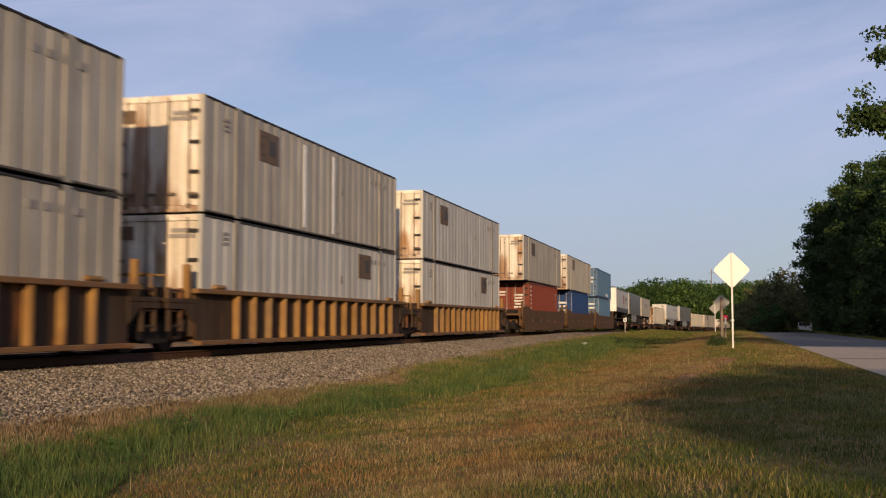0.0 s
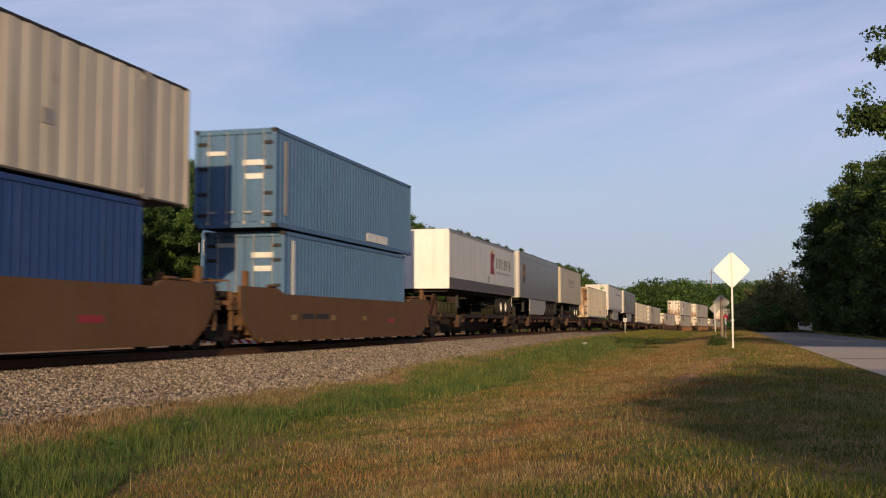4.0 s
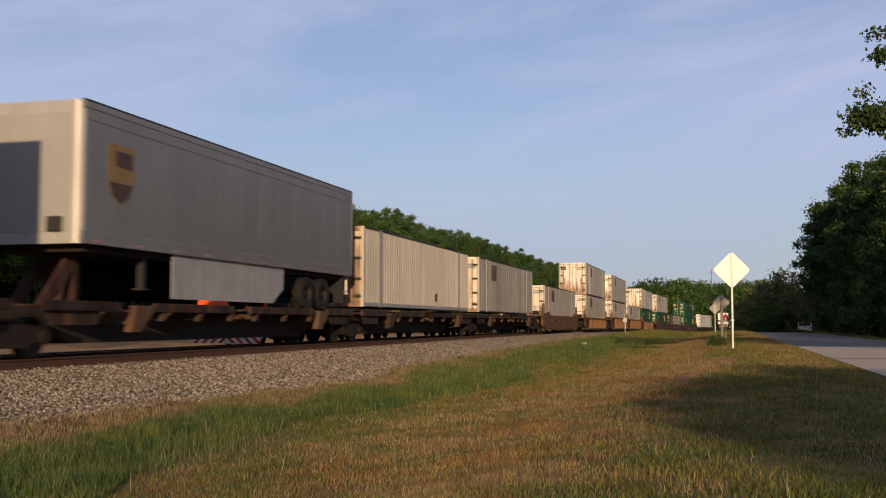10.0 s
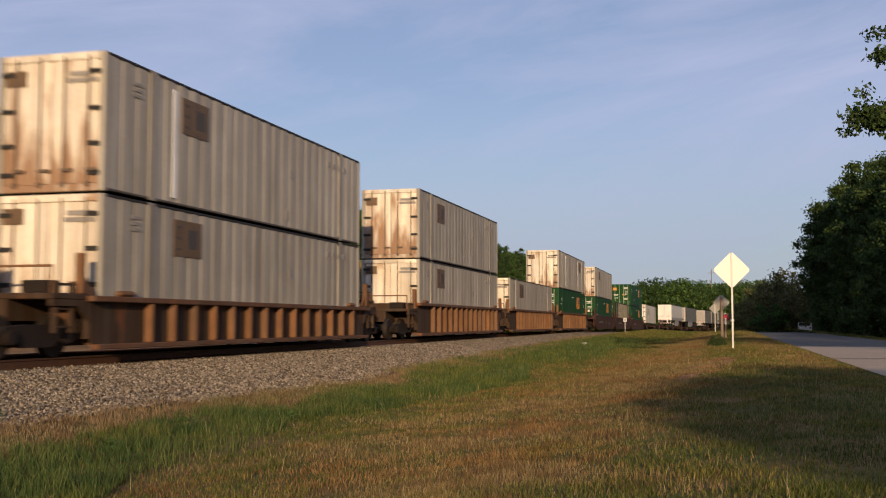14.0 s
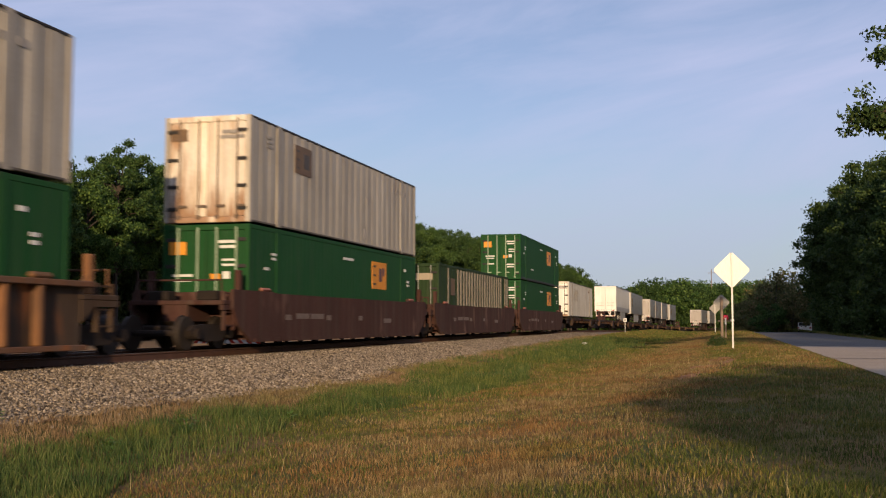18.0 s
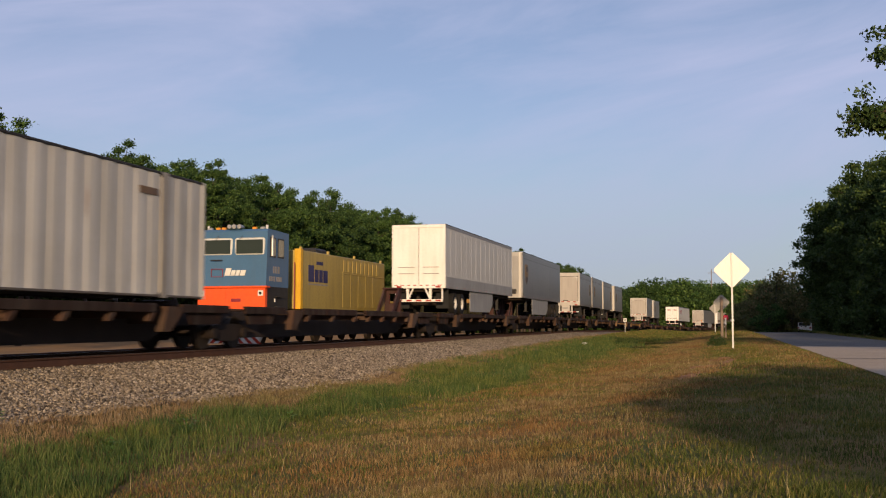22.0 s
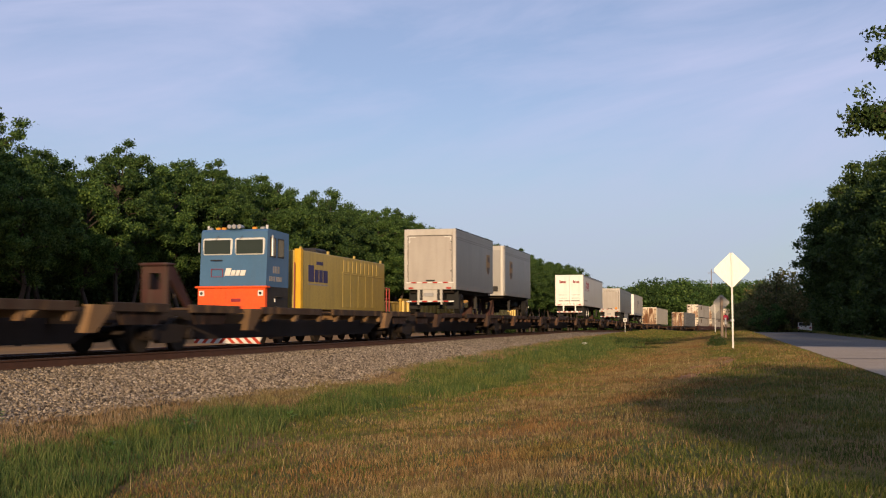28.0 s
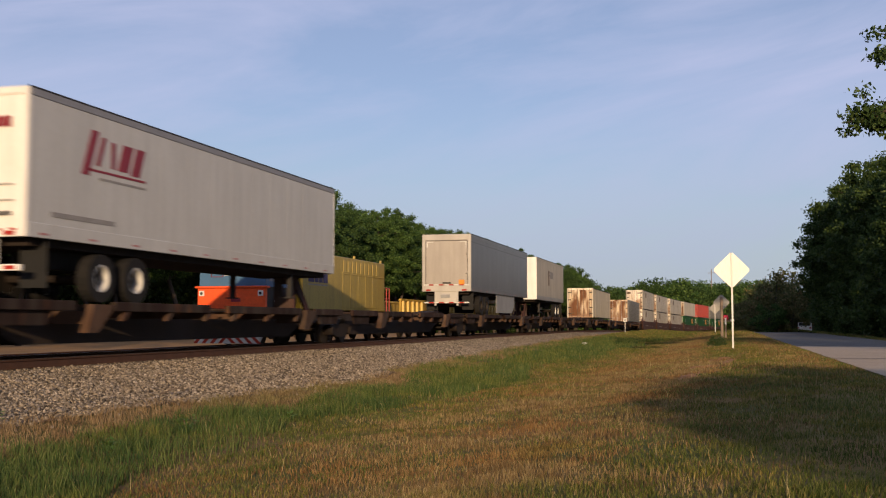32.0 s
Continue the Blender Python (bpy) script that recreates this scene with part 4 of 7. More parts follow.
W_LABEL = "weathered yellow ribbed well car on black trucks"
yellow_well = well_car(W_LABEL, M_YELLOWCAR, M_YELLOWRIB, True, 19.6, (-9.8,), (), 16.9)
orange_well = well_car("faded orange ribbed well car on black trucks", M_ORANGECAR, M_ORANGERIB, True, 19.6, (-9.8,), (), 16.9)
brown_well = well_car("smooth brown well car with low side markings", M_BROWNCAR, M_BROWNCAR, False, 19.4, (-9.7,), (), 16.7)
purple_well = well_car("dark red-brown smooth well car", M_PURPLECAR, M_PURPLECAR, False, 19.4, (-9.7,), (), 16.7)
for ob, at in ((yellow_well, -189.7), (orange_well, 132.2), (brown_well, -125.8), (purple_well, 196.2)):
    joins(ob, at)
joins(well_car("faded rusty orange shallow ribbed well car", M_ORANGECAR, M_ORANGERIB, True, 19.6, (-9.8,), (), 16.9, 1.17), 108.3)
joins(well_car("smooth brown shallow well car with dark markings", M_BROWNCAR, M_BROWNCAR, False, 19.4, (-9.7,), (), 16.7, 1.17), 84.3)
for ob, places in ((yellow_well, (-169.8, -149.8)), (orange_well, (152.1, 171.8)), (brown_well, (-106.0, -86.0)), (purple_well, (216.2, 236.4, 619.5, 639.5, 659.5, 679.5, 699.3, 719.0))):
    for at in places:
        joins(copy_thing(ob, Matrix.Identity(4)), at)
# trucks that close the end of each car set
for ob, at, _ in list(TRAIN):
    for end in (-139.9, -76.2, 94.1, 118.2, 181.7, 246.2, 728.9):
        if 8.0 < end - at < 12.0:
            truck(ob, end - at - 0.4)
            coupler(ob, end - at + 0.3, 1)

LOW, HIGH = 0.42, 3.375
W_ENDMARK = ((-0.85, 2.45, 0.5, 0.34, M_SIGNPANEL), (0.75, 2.50, 0.6, 0.10, M_MARK), (0.75, 2.36, 0.7, 0.10, M_MARK))


# reflected brightness of the pale strips, put into a near-white colour
M_STRIP = material("strip in reflecting tone", (0.86, 0.85, 0.82), 0.4, scale=2.0)
M_SIGNFIG = material("worn grey-brown print", (0.075, 0.066, 0.06), 0.6, scale=4.0)


def white_box(dark_at=None, skin=M_WHITE, label="grimy white corrugated container with rust-stained doors", dashes=True, stripe_at=(), tall=2.9):
    lg = []
    if dark_at is not None:
        lg.append((dark_at, 2.2, 1.35, 0.86, M_SIGNPANEL, "sign_panel"))
        lg.append((dark_at + 0.22, 2.2, 0.46, 0.46, M_SIGNFIG, "sign_figure"))
        lg += [(dark_at - 0.45, 2.2 + d, 0.22, 0.07, M_SIGNFIG, "sign_bar") for d in (-0.26, 0.0, 0.26)]
    if dashes:
        lg += [(5.0 + 0.5 * i, 2.42, 0.24, 0.16, M_MARK, "marking") for i in range(4)] + [(-6.75, 2.5 - 0.13 * i, 0.36 - 0.06 * (i % 2), 0.07, M_MARK, "marking") for i in range(3)] + [(1.6, 0.42, 0.16, 0.34, M_MARK, "marking"), (1.9, 1.65, 0.22, 0.26, M_MARK, "marking")]
    for y in stripe_at:
        lg.append((y, 1.45, 0.20, 2.55, M_STRIP, "pale_strip"))
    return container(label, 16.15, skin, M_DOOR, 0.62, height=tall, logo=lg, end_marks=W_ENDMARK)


# white pairs in the yellow wells
joins(white_box(-3.0), -189.6, LOW)
joins(white_box(tall=2.96), -189.6, HIGH)
joins(white_box(4.3, M_WHITER), -169.8, LOW)
joins(white_box(-4.1, stripe_at=(-1.4, 1.1), tall=2.96), -169.8, HIGH)
joins(white_box(4.0, M_WHITER), -149.8, LOW)
joins(white_box(-4.4, M_WHITER, tall=2.96), -149.8, HIGH)
# over the brown wells
joins(white_box(-4.5, tall=2.96), -125.8, HIGH)
joins(container("red-oxide steel container with small white marks", 12.19, M_RED, M_RED, 0.28, height=2.6, logo=tuple((-5.5, 0.9 + 0.28 * i, 0.2, 0.14, M_MARKLIGHT, "marking") for i in range(6)) + tuple((5.3, 1.1 + 0.3 * i, 0.22, 0.14, M_MARK, "marking") for i in range(4)), end_marks=tuple((0.55, 0.95 + 0.2 * i, 0.6 - 0.1 * (i % 2), 0.10, M_MARKLIGHT) for i in range(5)) + ((-0.6, 1.95, 0.6, 0.10, M_MARKLIGHT), (-0.6, 1.75, 0.5, 0.08, M_MARKLIGHT))), -125.8, LOW + 0.3)
joins(container("cream corrugated container with a rust-streaked door", 16.15, M_CREAM, M_DOOR, 0.62, logo=((-4.25, 2.2, 1.3, 0.85, M_SIGNPANEL, "sign_panel"), (5.9, 1.45, 0.12, 2.4, M_MARK, "seam"), (2.5, 1.2, 0.3, 0.3, M_MARK, "marking")), end_marks=W_ENDMARK), -106.0, HIGH)
joins(container("dark blue steel container with white end lettering", 12.19, M_BLUE, M_BLUE, 0.28, height=2.6, logo=tuple((-5.5, 0.75 + 0.26 * i, 0.24, 0.16, M_MARKLIGHT, "marking") for i in range(7)), end_marks=((0.6, 1.6, 0.7, 0.16, M_MARKLIGHT), (0.6, 1.3, 0.6, 0.16, M_MARKLIGHT), (0.6, 0.9, 0.7, 0.3, M_MARKLIGHT), (-0.6, 1.5, 0.6, 0.14, M_MARKLIGHT))), -106.1, LOW + 0.3)
LB = ((0.6, 1.9, 0.7, 0.16, M_MARKLIGHT), (0.6, 1.5, 0.6, 0.16, M_MARKLIGHT), (-0.6, 2.2, 0.6, 0.12, M_MARKLIGHT))
joins(container("light blue steel container on the upper tier", 13.72, M_LBLUE, M_LBLUE, 0.28, logo=((-6.1, 1.5, 0.2, 2.2, M_MARK, "marking"), (2.5, 0.35, 2.4, 0.3, M_MARKLIGHT, "marking")), end_marks=LB), -85.9, HIGH)
joins(container("light blue steel container in a well car", 12.19, M_LBLUE, M_LBLUE, 0.28, height=2.6, logo=((-5.4, 1.4, 0.2, 1.9, M_MARKLIGHT, "marking"),), end_marks=LB), -86.0, LOW + 0.3)
# low and stacked white boxes further back
joins(white_box(-4.3, label="white corrugated container alone in a brown well car"), 84.3, LOW)
joins(white_box(-4.4), 108.3, LOW)
joins(white_box(-4.1, stripe_at=(-5.1,), tall=2.96), 108.3, HIGH)
joins(white_box(-4.5), 132.2, LOW)
joins(white_box(-4.5, tall=2.96), 132.2, HIGH)
joins(white_box(-4.3, label="white corrugated container alone in an orange well car"), 152.1, LOW)
joins(white_box(4.4, stripe_at=(-4.1, 3.3), tall=2.96), 171.8, HIGH)
joins(white_box(-4.25, tall=2.96), 196.2, HIGH)
G_SIDE = ((3.25, 1.95, 1.7, 1.0, M_MARKORANGE, "orange_sign_panel"), (2.70, 2.28, 0.34, 0.08, M_MARKBROWN, "sign_bar"), (2.70, 1.95, 0.30, 0.08, M_MARKBROWN, "sign_bar"), (2.70, 1.62, 0.34, 0.08, M_MARKBROWN, "sign_bar"), (3.38, 1.98, 0.34, 0.50, M_MARKPLUM, "sign_bar"), (3.72, 2.10, 0.22, 0.30, M_MARKPLUM, "sign_bar"), (-0.1, 2.38, 1.0, 0.08, M_MARKLIGHT, "marking"), (6.6, 2.3, 0.25, 0.10, M_MARKLIGHT, "marking"), (7.0, 1.85, 0.25, 0.08, M_MARKLIGHT, "marking"), (7.0, 1.7, 0.25, 0.08, M_MARKLIGHT, "marking"), (-6.4, 2.15, 0.3, 0.07, M_MARKLIGHT, "marking"), (-6.4, 2.02, 0.25, 0.07, M_MARKLIGHT, "marking"), (-6.9, 1.72, 0.3, 0.08, M_MARKLIGHT, "marking"), (-3.8, 0.8, 0.9, 0.08, M_MARKLIGHT, "marking"))
G_END = ((-0.85, 2.25, 0.5, 0.36, M_MARKORANGE), (0.65, 2.42, 0.55, 0.08, M_MARKLIGHT), (0.65, 2.28, 0.45, 0.08, M_MARKLIGHT), (0.7, 1.92, 0.4, 0.06, M_MARKLIGHT), (0.7, 1.78, 0.4, 0.06, M_MARKLIGHT), (0.62, 1.5, 0.2, 0.2, M_MARKLIGHT), (-0.7, 1.5, 0.6, 0.07, M_MARKLIGHT), (-0.7, 1.36, 0.5, 0.06, M_MARKLIGHT), (0.3, 1.45, 0.28, 0.18, M_MARKORANGE), (0.62, 0.95, 0.5, 0.08, M_MARKLIGHT), (0.62, 0.8, 0.45, 0.08, M_MARKLIGHT), (-0.7, 1.0, 0.5, 0.08, M_MARKLIGHT))
G_LABEL = "green corrugated container with an orange square sign"
green = container(G_LABEL, 16.15, M_GREEN, M_GREEN, 0.30, band=M_DARK, logo=G_SIDE, end_marks=G_END)
joins(green, 171.8, LOW)
for at, z in ((196.2, LOW), (236.4, LOW), (236.4, HIGH), (679.5, LOW), (699.3, LOW), (719.0, LOW)):
    joins(copy_thing(green, Matrix.Identity(4)), at, z)
joins(container("olive green container with cream vertical stripes", 16.15, M_OLIVE, M_OLIVE, 0.605, stripes=26, logo=((-5.6, 1.9, 1.0, 0.8, M_SIGNPANEL, "sign_panel"),), end_marks=((-0.6, 2.3, 0.8, 0.3, M_STRIPE), (0.6, 2.3, 0.8, 0.3, M_STRIPE))), 216.2, LOW)
far_white = white_box(-4.0)
joins(far_white, 619.5, LOW)
for at, z in ((619.5, HIGH), (639.5, LOW), (639.5, HIGH), (659.5, LOW), (659.5, HIGH)):
    joins(copy_thing(far_white, Matrix.Identity(4)), at, z)
joins(container("cream corrugated container over a green one", 16.15, M_CREAM, M_CREAMDOOR, 0.62), 679.5, HIGH)
joins(container("bright red corrugated container over a green one", 16.15, M_BRIGHTRED, M_BRIGHTRED, 0.3), 699.3, HIGH)
joins(container("dull grey container over a green one", 16.15, M_TRGREY, M_TRGREY, 0.3), 719.0, HIGH)

# spine cars: joints of the platforms on the train's line
S_LABEL = "rusty brown spine car with outrigger gussets"
runs = ((-74.8, -55.7, -37.8, -22.3, -2.2, 17.0, 35.4, 53.8, 73.2), (248.0, 268.2, 288.3, 308.0, 327.0, 346.5, 367.0, 386.5, 406.0, 424.0, 441.5, 460.0, 479.0, 496.0, 515.2, 532.0, 549.0, 568.6, 589.2, 608.8))
spines = {}
# where the trailers rest on raised hitches, and two hitches that stand empty
NOSES = ((-71.6, 1), (-53.4, 1), (-35.9, 1), (14.2, -1), (20.0, 1), (286.2, 1), (305.2, -1), (311.1, 1), (345.4, -1), (348.5, 1), (364.4, -1), (370.2, 1), (387.7, -1), (420.8, -1), (426.5, 1), (476.7, -1), (512.6, -1), (518.6, 1))
for run in runs:
    for a, b in zip(run, run[1:]):
        up = tuple((round(n - (a + b) / 2, 1), f) for n, f in NOSES if a <= n < b)
        # lighter copies for two cars: the faded look is sunlight put into the colour
        faded = 360.0 < a < 400.0
        key = (round(b - a, 1), up, faded)
        if key not in spines:
            spines[key] = spine_car(b - a, (S_LABEL.replace("rusty", "faded") if faded else S_LABEL) + (" and a raised trailer hitch" if up else ""), up, (), M_SUNDECK if faded else None, M_SUNOCHRE if faded else None)
            joins(spines[key], (a + b) / 2)
        else:
            joins(copy_thing(spines[key], Matrix.Identity(4)), (a + b) / 2)
    truck(TRAIN[-1][0], (run[-1] - run[-2]) / 2 - 0.5)

DECK, TYRE = 1.19, 1.04
joins(trailer("white dry van trailer with dark red and grey lettering bars", 16.15, M_TRWHITE, M_TRDOOR, False, height=4.0, band=M_DARKBAND, logo=tuple((2.72 + 0.72 * i + d, 2.94, 0.10, 0.60, M_MARKGREY, "lettering") for i in range(6) for d in (0.0, 0.18, 0.40)[:2 + i % 2]) + (
    (1.72, 2.85, 1.15, 1.15, M_MARKRED, "notched_emblem"), (1.72, 3.12, 0.16, 0.42, M_GREYSKIRT, "emblem_gap"), (4.6, 2.40, 3.9, 0.12, M_GREYSKIRT, "lettering"), (1.55, 3.52, 0.5, 0.16, M_MARKGOLD, "emblem_top"), (0.62, 1.95, 0.45, 0.36, M_GREYSKIRT, "marking"))), -64.6, TYRE)
grey_van = trailer("dull grey van trailer with a brown shield badge", 16.15, M_TRGREY, M_TAN, False, skirt=(-4.25, 1.5), badge=(-6.65, 2.75, 1.0), rounded=True)
joins(grey_van, -46.6, TYRE)
for at in (26.8, 317.9):
    joins(copy_thing(grey_van, Matrix.Identity(4)), at, TYRE)
joins(trailer("cream forty-foot trailer with grey lettering bars", 12.19, M_CREAM, M_CREAM, False, height=4.0, rail=M_CREAM, logo=tuple((-1.45 + 0.72 * i, 2.98, 0.5, 0.42, M_MARK, "lettering") for i in range(5)) + ((0.0, 2.6, 3.2, 0.12, M_MARK, "lettering"),)), -31.1, TYRE)
joins(container("cream finely corrugated container with brown-stained doors", 16.15, M_CREAM, M_CREAMDOOR, 0.30, band=M_GREYSKIRT, logo=((1.9, 0.55, 0.35, 0.35, M_DARK, "marking"), (-4.8, 2.6, 0.8, 0.14, M_MARK, "marking"))), -11.5, DECK)
joins(trailer("white van trailer with a round emblem and lettering bar", 16.15, M_TRWHITE, M_TRREAR, True, height=4.0, skirt=(-2.7, 2.9), axles=(2.85, 4.15), logo=((3.65, 3.16, 5.2, 0.20, M_MARK, "lettering"), (7.35, 3.1, 1.0, 0.12, M_MARK, "round_emblem"), (7.35, 3.1, 0.4, 0.3, M_MARK, "emblem_figure"), (7.35, 2.45, 0.9, 0.08, M_MARK, "lettering")), end_marks=((0.55, 3.58, 0.14, 0.46, M_PALEGREEN), (0.55, 3.58, 0.40, 0.12, M_PALEGREEN), (0.36, 3.58, 0.08, 0.3, M_PALEGREEN), (0.74, 3.58, 0.08, 0.3, M_PALEGREEN), (0.55, 3.2, 0.6, 0.04, M_MARK), (0.95, 1.42, 0.3, 0.25, M_MARKORANGE))), 7.1, TYRE)
joins(container("cream finely corrugated container with a grey bottom rail", 16.15, M_CREAM, M_CREAMDOOR, 0.30, band=M_GREYSKIRT, logo=((1.9, 0.55, 0.35, 0.35, M_DARK, "marking"),)), 44.2, DECK)
joins(white_box(-4.3, label="white corrugated container with a brown sign panel"), 62.9, DECK)
joins(container("off-white container with dark vertical vents", 16.15, M_WHITER, M_TRDOOR, 0.62, logo=tuple((-4.9 + 0.6 * i, 1.85, 0.14, 1.0, M_MARK, "vent") for i in range(5)) + ((5.4, 2.4, 0.8, 0.16, M_SIGNPANEL, "marking"),), end_marks=W_ENDMARK[1:]), 258.3, DECK)
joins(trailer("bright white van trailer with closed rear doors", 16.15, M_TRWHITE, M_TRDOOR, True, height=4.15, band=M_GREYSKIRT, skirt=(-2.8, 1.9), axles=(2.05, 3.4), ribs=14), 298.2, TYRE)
pup = trailer("short grey pup trailer with a brown shield badge", 8.6, M_TRGREY, M_TAN, True, badge=(3.0, 2.75, 0.85), tandem=False, roller=True)
pup_back = trailer("short grey pup trailer with a rounded bright nose", 8.6, M_TRGREY, M_TAN, False, badge=(-2.4, 2.75, 0.85), tandem=False, rounded=True, roller=True)
joins(pup, 342.3, TYRE)
joins(pup_back, 351.6, TYRE)
joins(copy_thing(pup, Matrix.Identity(4)), 361.3, TYRE)
joins(copy_thing(pup_back, Matrix.Identity(4)), 373.3, TYRE)
joins(copy_thing(pup, Matrix.Identity(4)), 417.7, TYRE)
joins(copy_thing(pup_back, Matrix.Identity(4)), 429.6, TYRE)
joins(trailer("white van trailer with dark red lettering bars", 16.15, M_TRWHITE, M_TRDOOR, True, height=4.0, logo=((-6.05, 3.05, 0.26, 0.95, M_MARKRED, "slanted_mark"), (-5.66, 3.12, 0.16, 0.62, M_MARKRED, "slanted_mark"), (-5.2, 3.10, 0.16, 0.56, M_MARKRED, "lettering"), (-4.72, 3.10, 0.40, 0.58, M_MARKRED, "slanted_mark"), (-4.22, 3.08, 0.36, 0.62, M_MARKRED, "slanted_mark"), (-5.0, 2.70, 2.2, 0.05, M_MARKRED, "lettering"), (-4.8, 2.55, 1.8, 0.05, M_MARK, "lettering"), (-6.2, 1.66, 2.2, 0.10, M_MARK, "lettering")), rail=M_TRWHITE, braces=False,
    end_marks=tuple((c0 + 0.12 * i, 3.35 + (0.03 if i == 0 else 0.0), 0.085, 0.20 + (0.06 if i == 0 else 0.0), M_MARKRED) for c0 in (-0.85, 0.40) for i in range(5)) + tuple((b0, 1.62, l, 0.075, M_MARKGREY) for b0, l in ((-0.78, 0.36), (-0.22, 0.52), (0.55, 0.84)))), 469.7, TYRE)
joins(trailer("grey van trailer with a tan roller rear door", 16.15, M_TRGREY, M_TAN, True, skirt=(-1.5, 3.0), roller=True, end_marks=((0.80, 1.65, 0.3, 0.25, M_MARKORANGE),)), 505.6, TYRE)
joins(trailer("pale forty-foot trailer with a dark emblem", 12.6, M_CREAM, M_TRDOOR, False, logo=((-1.0, 2.85, 0.5, 1.1, M_SIGNPANEL, "emblem"), (0.2, 3.1, 1.6, 0.5, M_MARK, "emblem"))), 523.6, TYRE)
joins(container("cream container with heavily rusted doors", 16.15, M_CREAM, M_CREAMDOOR, 0.62), 558.3, DECK)
joins(container("blue-grey container with heavily rusted doors", 16.15, M_TRGREY, M_CREAMDOOR, 0.62), 598.5, DECK)


# ---- ground: one sheet, in coordinates that follow the line ----
PROFILE = ((-600, 2.0), (-60, -0.3), (-26, -0.6), (-22.0, -0.60), (-21.0, -0.48), (-17.2, -0.48), (-16.4, -0.46), (-15.9, -0.34), (-15.3, -0.29), (-12.2, -0.29), (-11.2, -0.38),
           (-7.6, -0.60), (-6.6, -0.66), (-4.6, -0.70), (-2.4, -0.56), (-0.6, -0.36), (0.6, -0.27), (2.5, -0.27), (7.6, -0.27), (8.6, -0.30), (10.5, -0.5), (16, -0.35), (60, 0.0), (600, 2.0))


def height(u, s):
    for (a, za), (b, zb) in zip(PROFILE, PROFILE[1:]):
        if u <= b:
            k = (u - a) / (b - a)
            z = za + (zb - za) * k
            break
    else:
        z = PROFILE[-1][1]
    if -7.2 < u < 2.3 or u > 9:
        z += 0.05 * noise.noise(Vector((u * 0.45, s * 0.3, 3.0))) + 0.02 * noise.noise(Vector((u * 1.7, s * 1.4, 7.0)))
    return z


def toe(s):
    """Uneven foot of the ballast: metres to the right of the line."""
    s = np.asarray(s, float)
    return -7.95 + 0.55 * np.exp(-((s - 20.5) / 3.5) ** 2) - 0.036 * np.maximum(s - 24.0, 0) + 0.13 * np.sin(s * 0.9) + 0.10 * np.sin(s * 2.1 + 1) + 0.06 * np.sin(s * 4.7)


def sheet(name, us, ss, lift, mat, label, category):
    v = []
    for s in ss:
        for u in us:
            if name == "ballast_bed" and u > -12.2:
                u = -12.2 + (u + 12.2) / 4.2 * (max(toe(s), -11.9) + 12.2)
            p = spot(s, u, height(u, s) + lift)
            v.append(p)
    n = len(us)
    f = [(j * n + i, j * n + i + 1, (j + 1) * n + i + 1, (j + 1) * n + i) for j in range(len(ss) - 1) for i in range(n - 1)]
    me = bpy.data.meshes.new(name)
    me.from_pydata(v, [], f)
    me.polygons.foreach_set("use_smooth", [True] * len(f))
    me.materials.append(mat)
    return tagged(new(name, me), label, category, kind="structure")


def ground_material():
    m = bpy.data.materials.new("mown verge soil and turf")
    m.use_nodes = True
    n, l = m.node_tree.nodes, m.node_tree.links
    b = n["Principled BSDF"]
    b.inputs["Roughness"].default_value = 0.95
    b.inputs["Specular IOR Level"].default_value = 0.1
    tc = n.new("ShaderNodeTexCoord")

    def noi(scale, lo, hi, d=6.0):
        t = n.new("ShaderNodeTexNoise")
        t.inputs["Scale"].default_value, t.inputs["Detail"].default_value = scale, d
        l.new(tc.outputs["Object"], t.inputs["Vector"])
        r = n.new("ShaderNodeMapRange")
        r.inputs["From Min"].default_value, r.inputs["From Max"].default_value = lo, hi
        l.new(t.outputs["Fac"], r.inputs["Value"])
        return r.outputs["Result"]

    def mix(fac, a, c):
        x = n.new("ShaderNodeMixRGB")
        for k, val in (("Fac", fac), ("Color1", a), ("Color2", c)):
            if isinstance(val, tuple):
                x.inputs[k].default_value = (*val, 1)
            else:
                l.new(val, x.inputs[k])
        return x.outputs["Color"]

    green = mix(noi(6.0, 0.35, 0.7), (0.072, 0.082, 0.023), (0.115, 0.11, 0.036))
    dry = mix(noi(5.0, 0.35, 0.65), (0.22, 0.135, 0.060), (0.17, 0.106, 0.046))
    col = mix(noi(0.35, 0.42, 0.60), green, dry)
    col = mix(noi(40.0, 0.50, 0.85), col, (0.13, 0.09, 0.045))
    l.new(col, b.inputs["Base Color"])
    t = n.new("ShaderNodeTexNoise")
    t.inputs["Scale"].default_value, t.inputs["Detail"].default_value = 25.0, 8.0
    l.new(tc.outputs["Object"], t.inputs["Vector"])
    bp = n.new("ShaderNodeBump")
    bp.inputs["Strength"].default_value, bp.inputs["Distance"].default_value = 0.8, 0.04
    l.new(t.outputs["Fac"], bp.inputs["Height"])
    l.new(bp.outputs["Normal"], b.inputs["Normal"])
    return m


M_GROUND = ground_material()
# far road colour, darkened to hold the shade lying on it
M_ROADSHADE = material("worn asphalt, shaded tone", (0.108, 0.100, 0.090), 0.9, other=(0.082, 0.076, 0.068), scale=0.6, bump=0.3, bump_scale=90.0)
M_BALLAST = material("grey crushed-stone bed", (0.25, 0.195, 0.142), 0.9, other=(0.16, 0.124, 0.090), scale=9.0, bump=0.5, bump_scale=14.0)
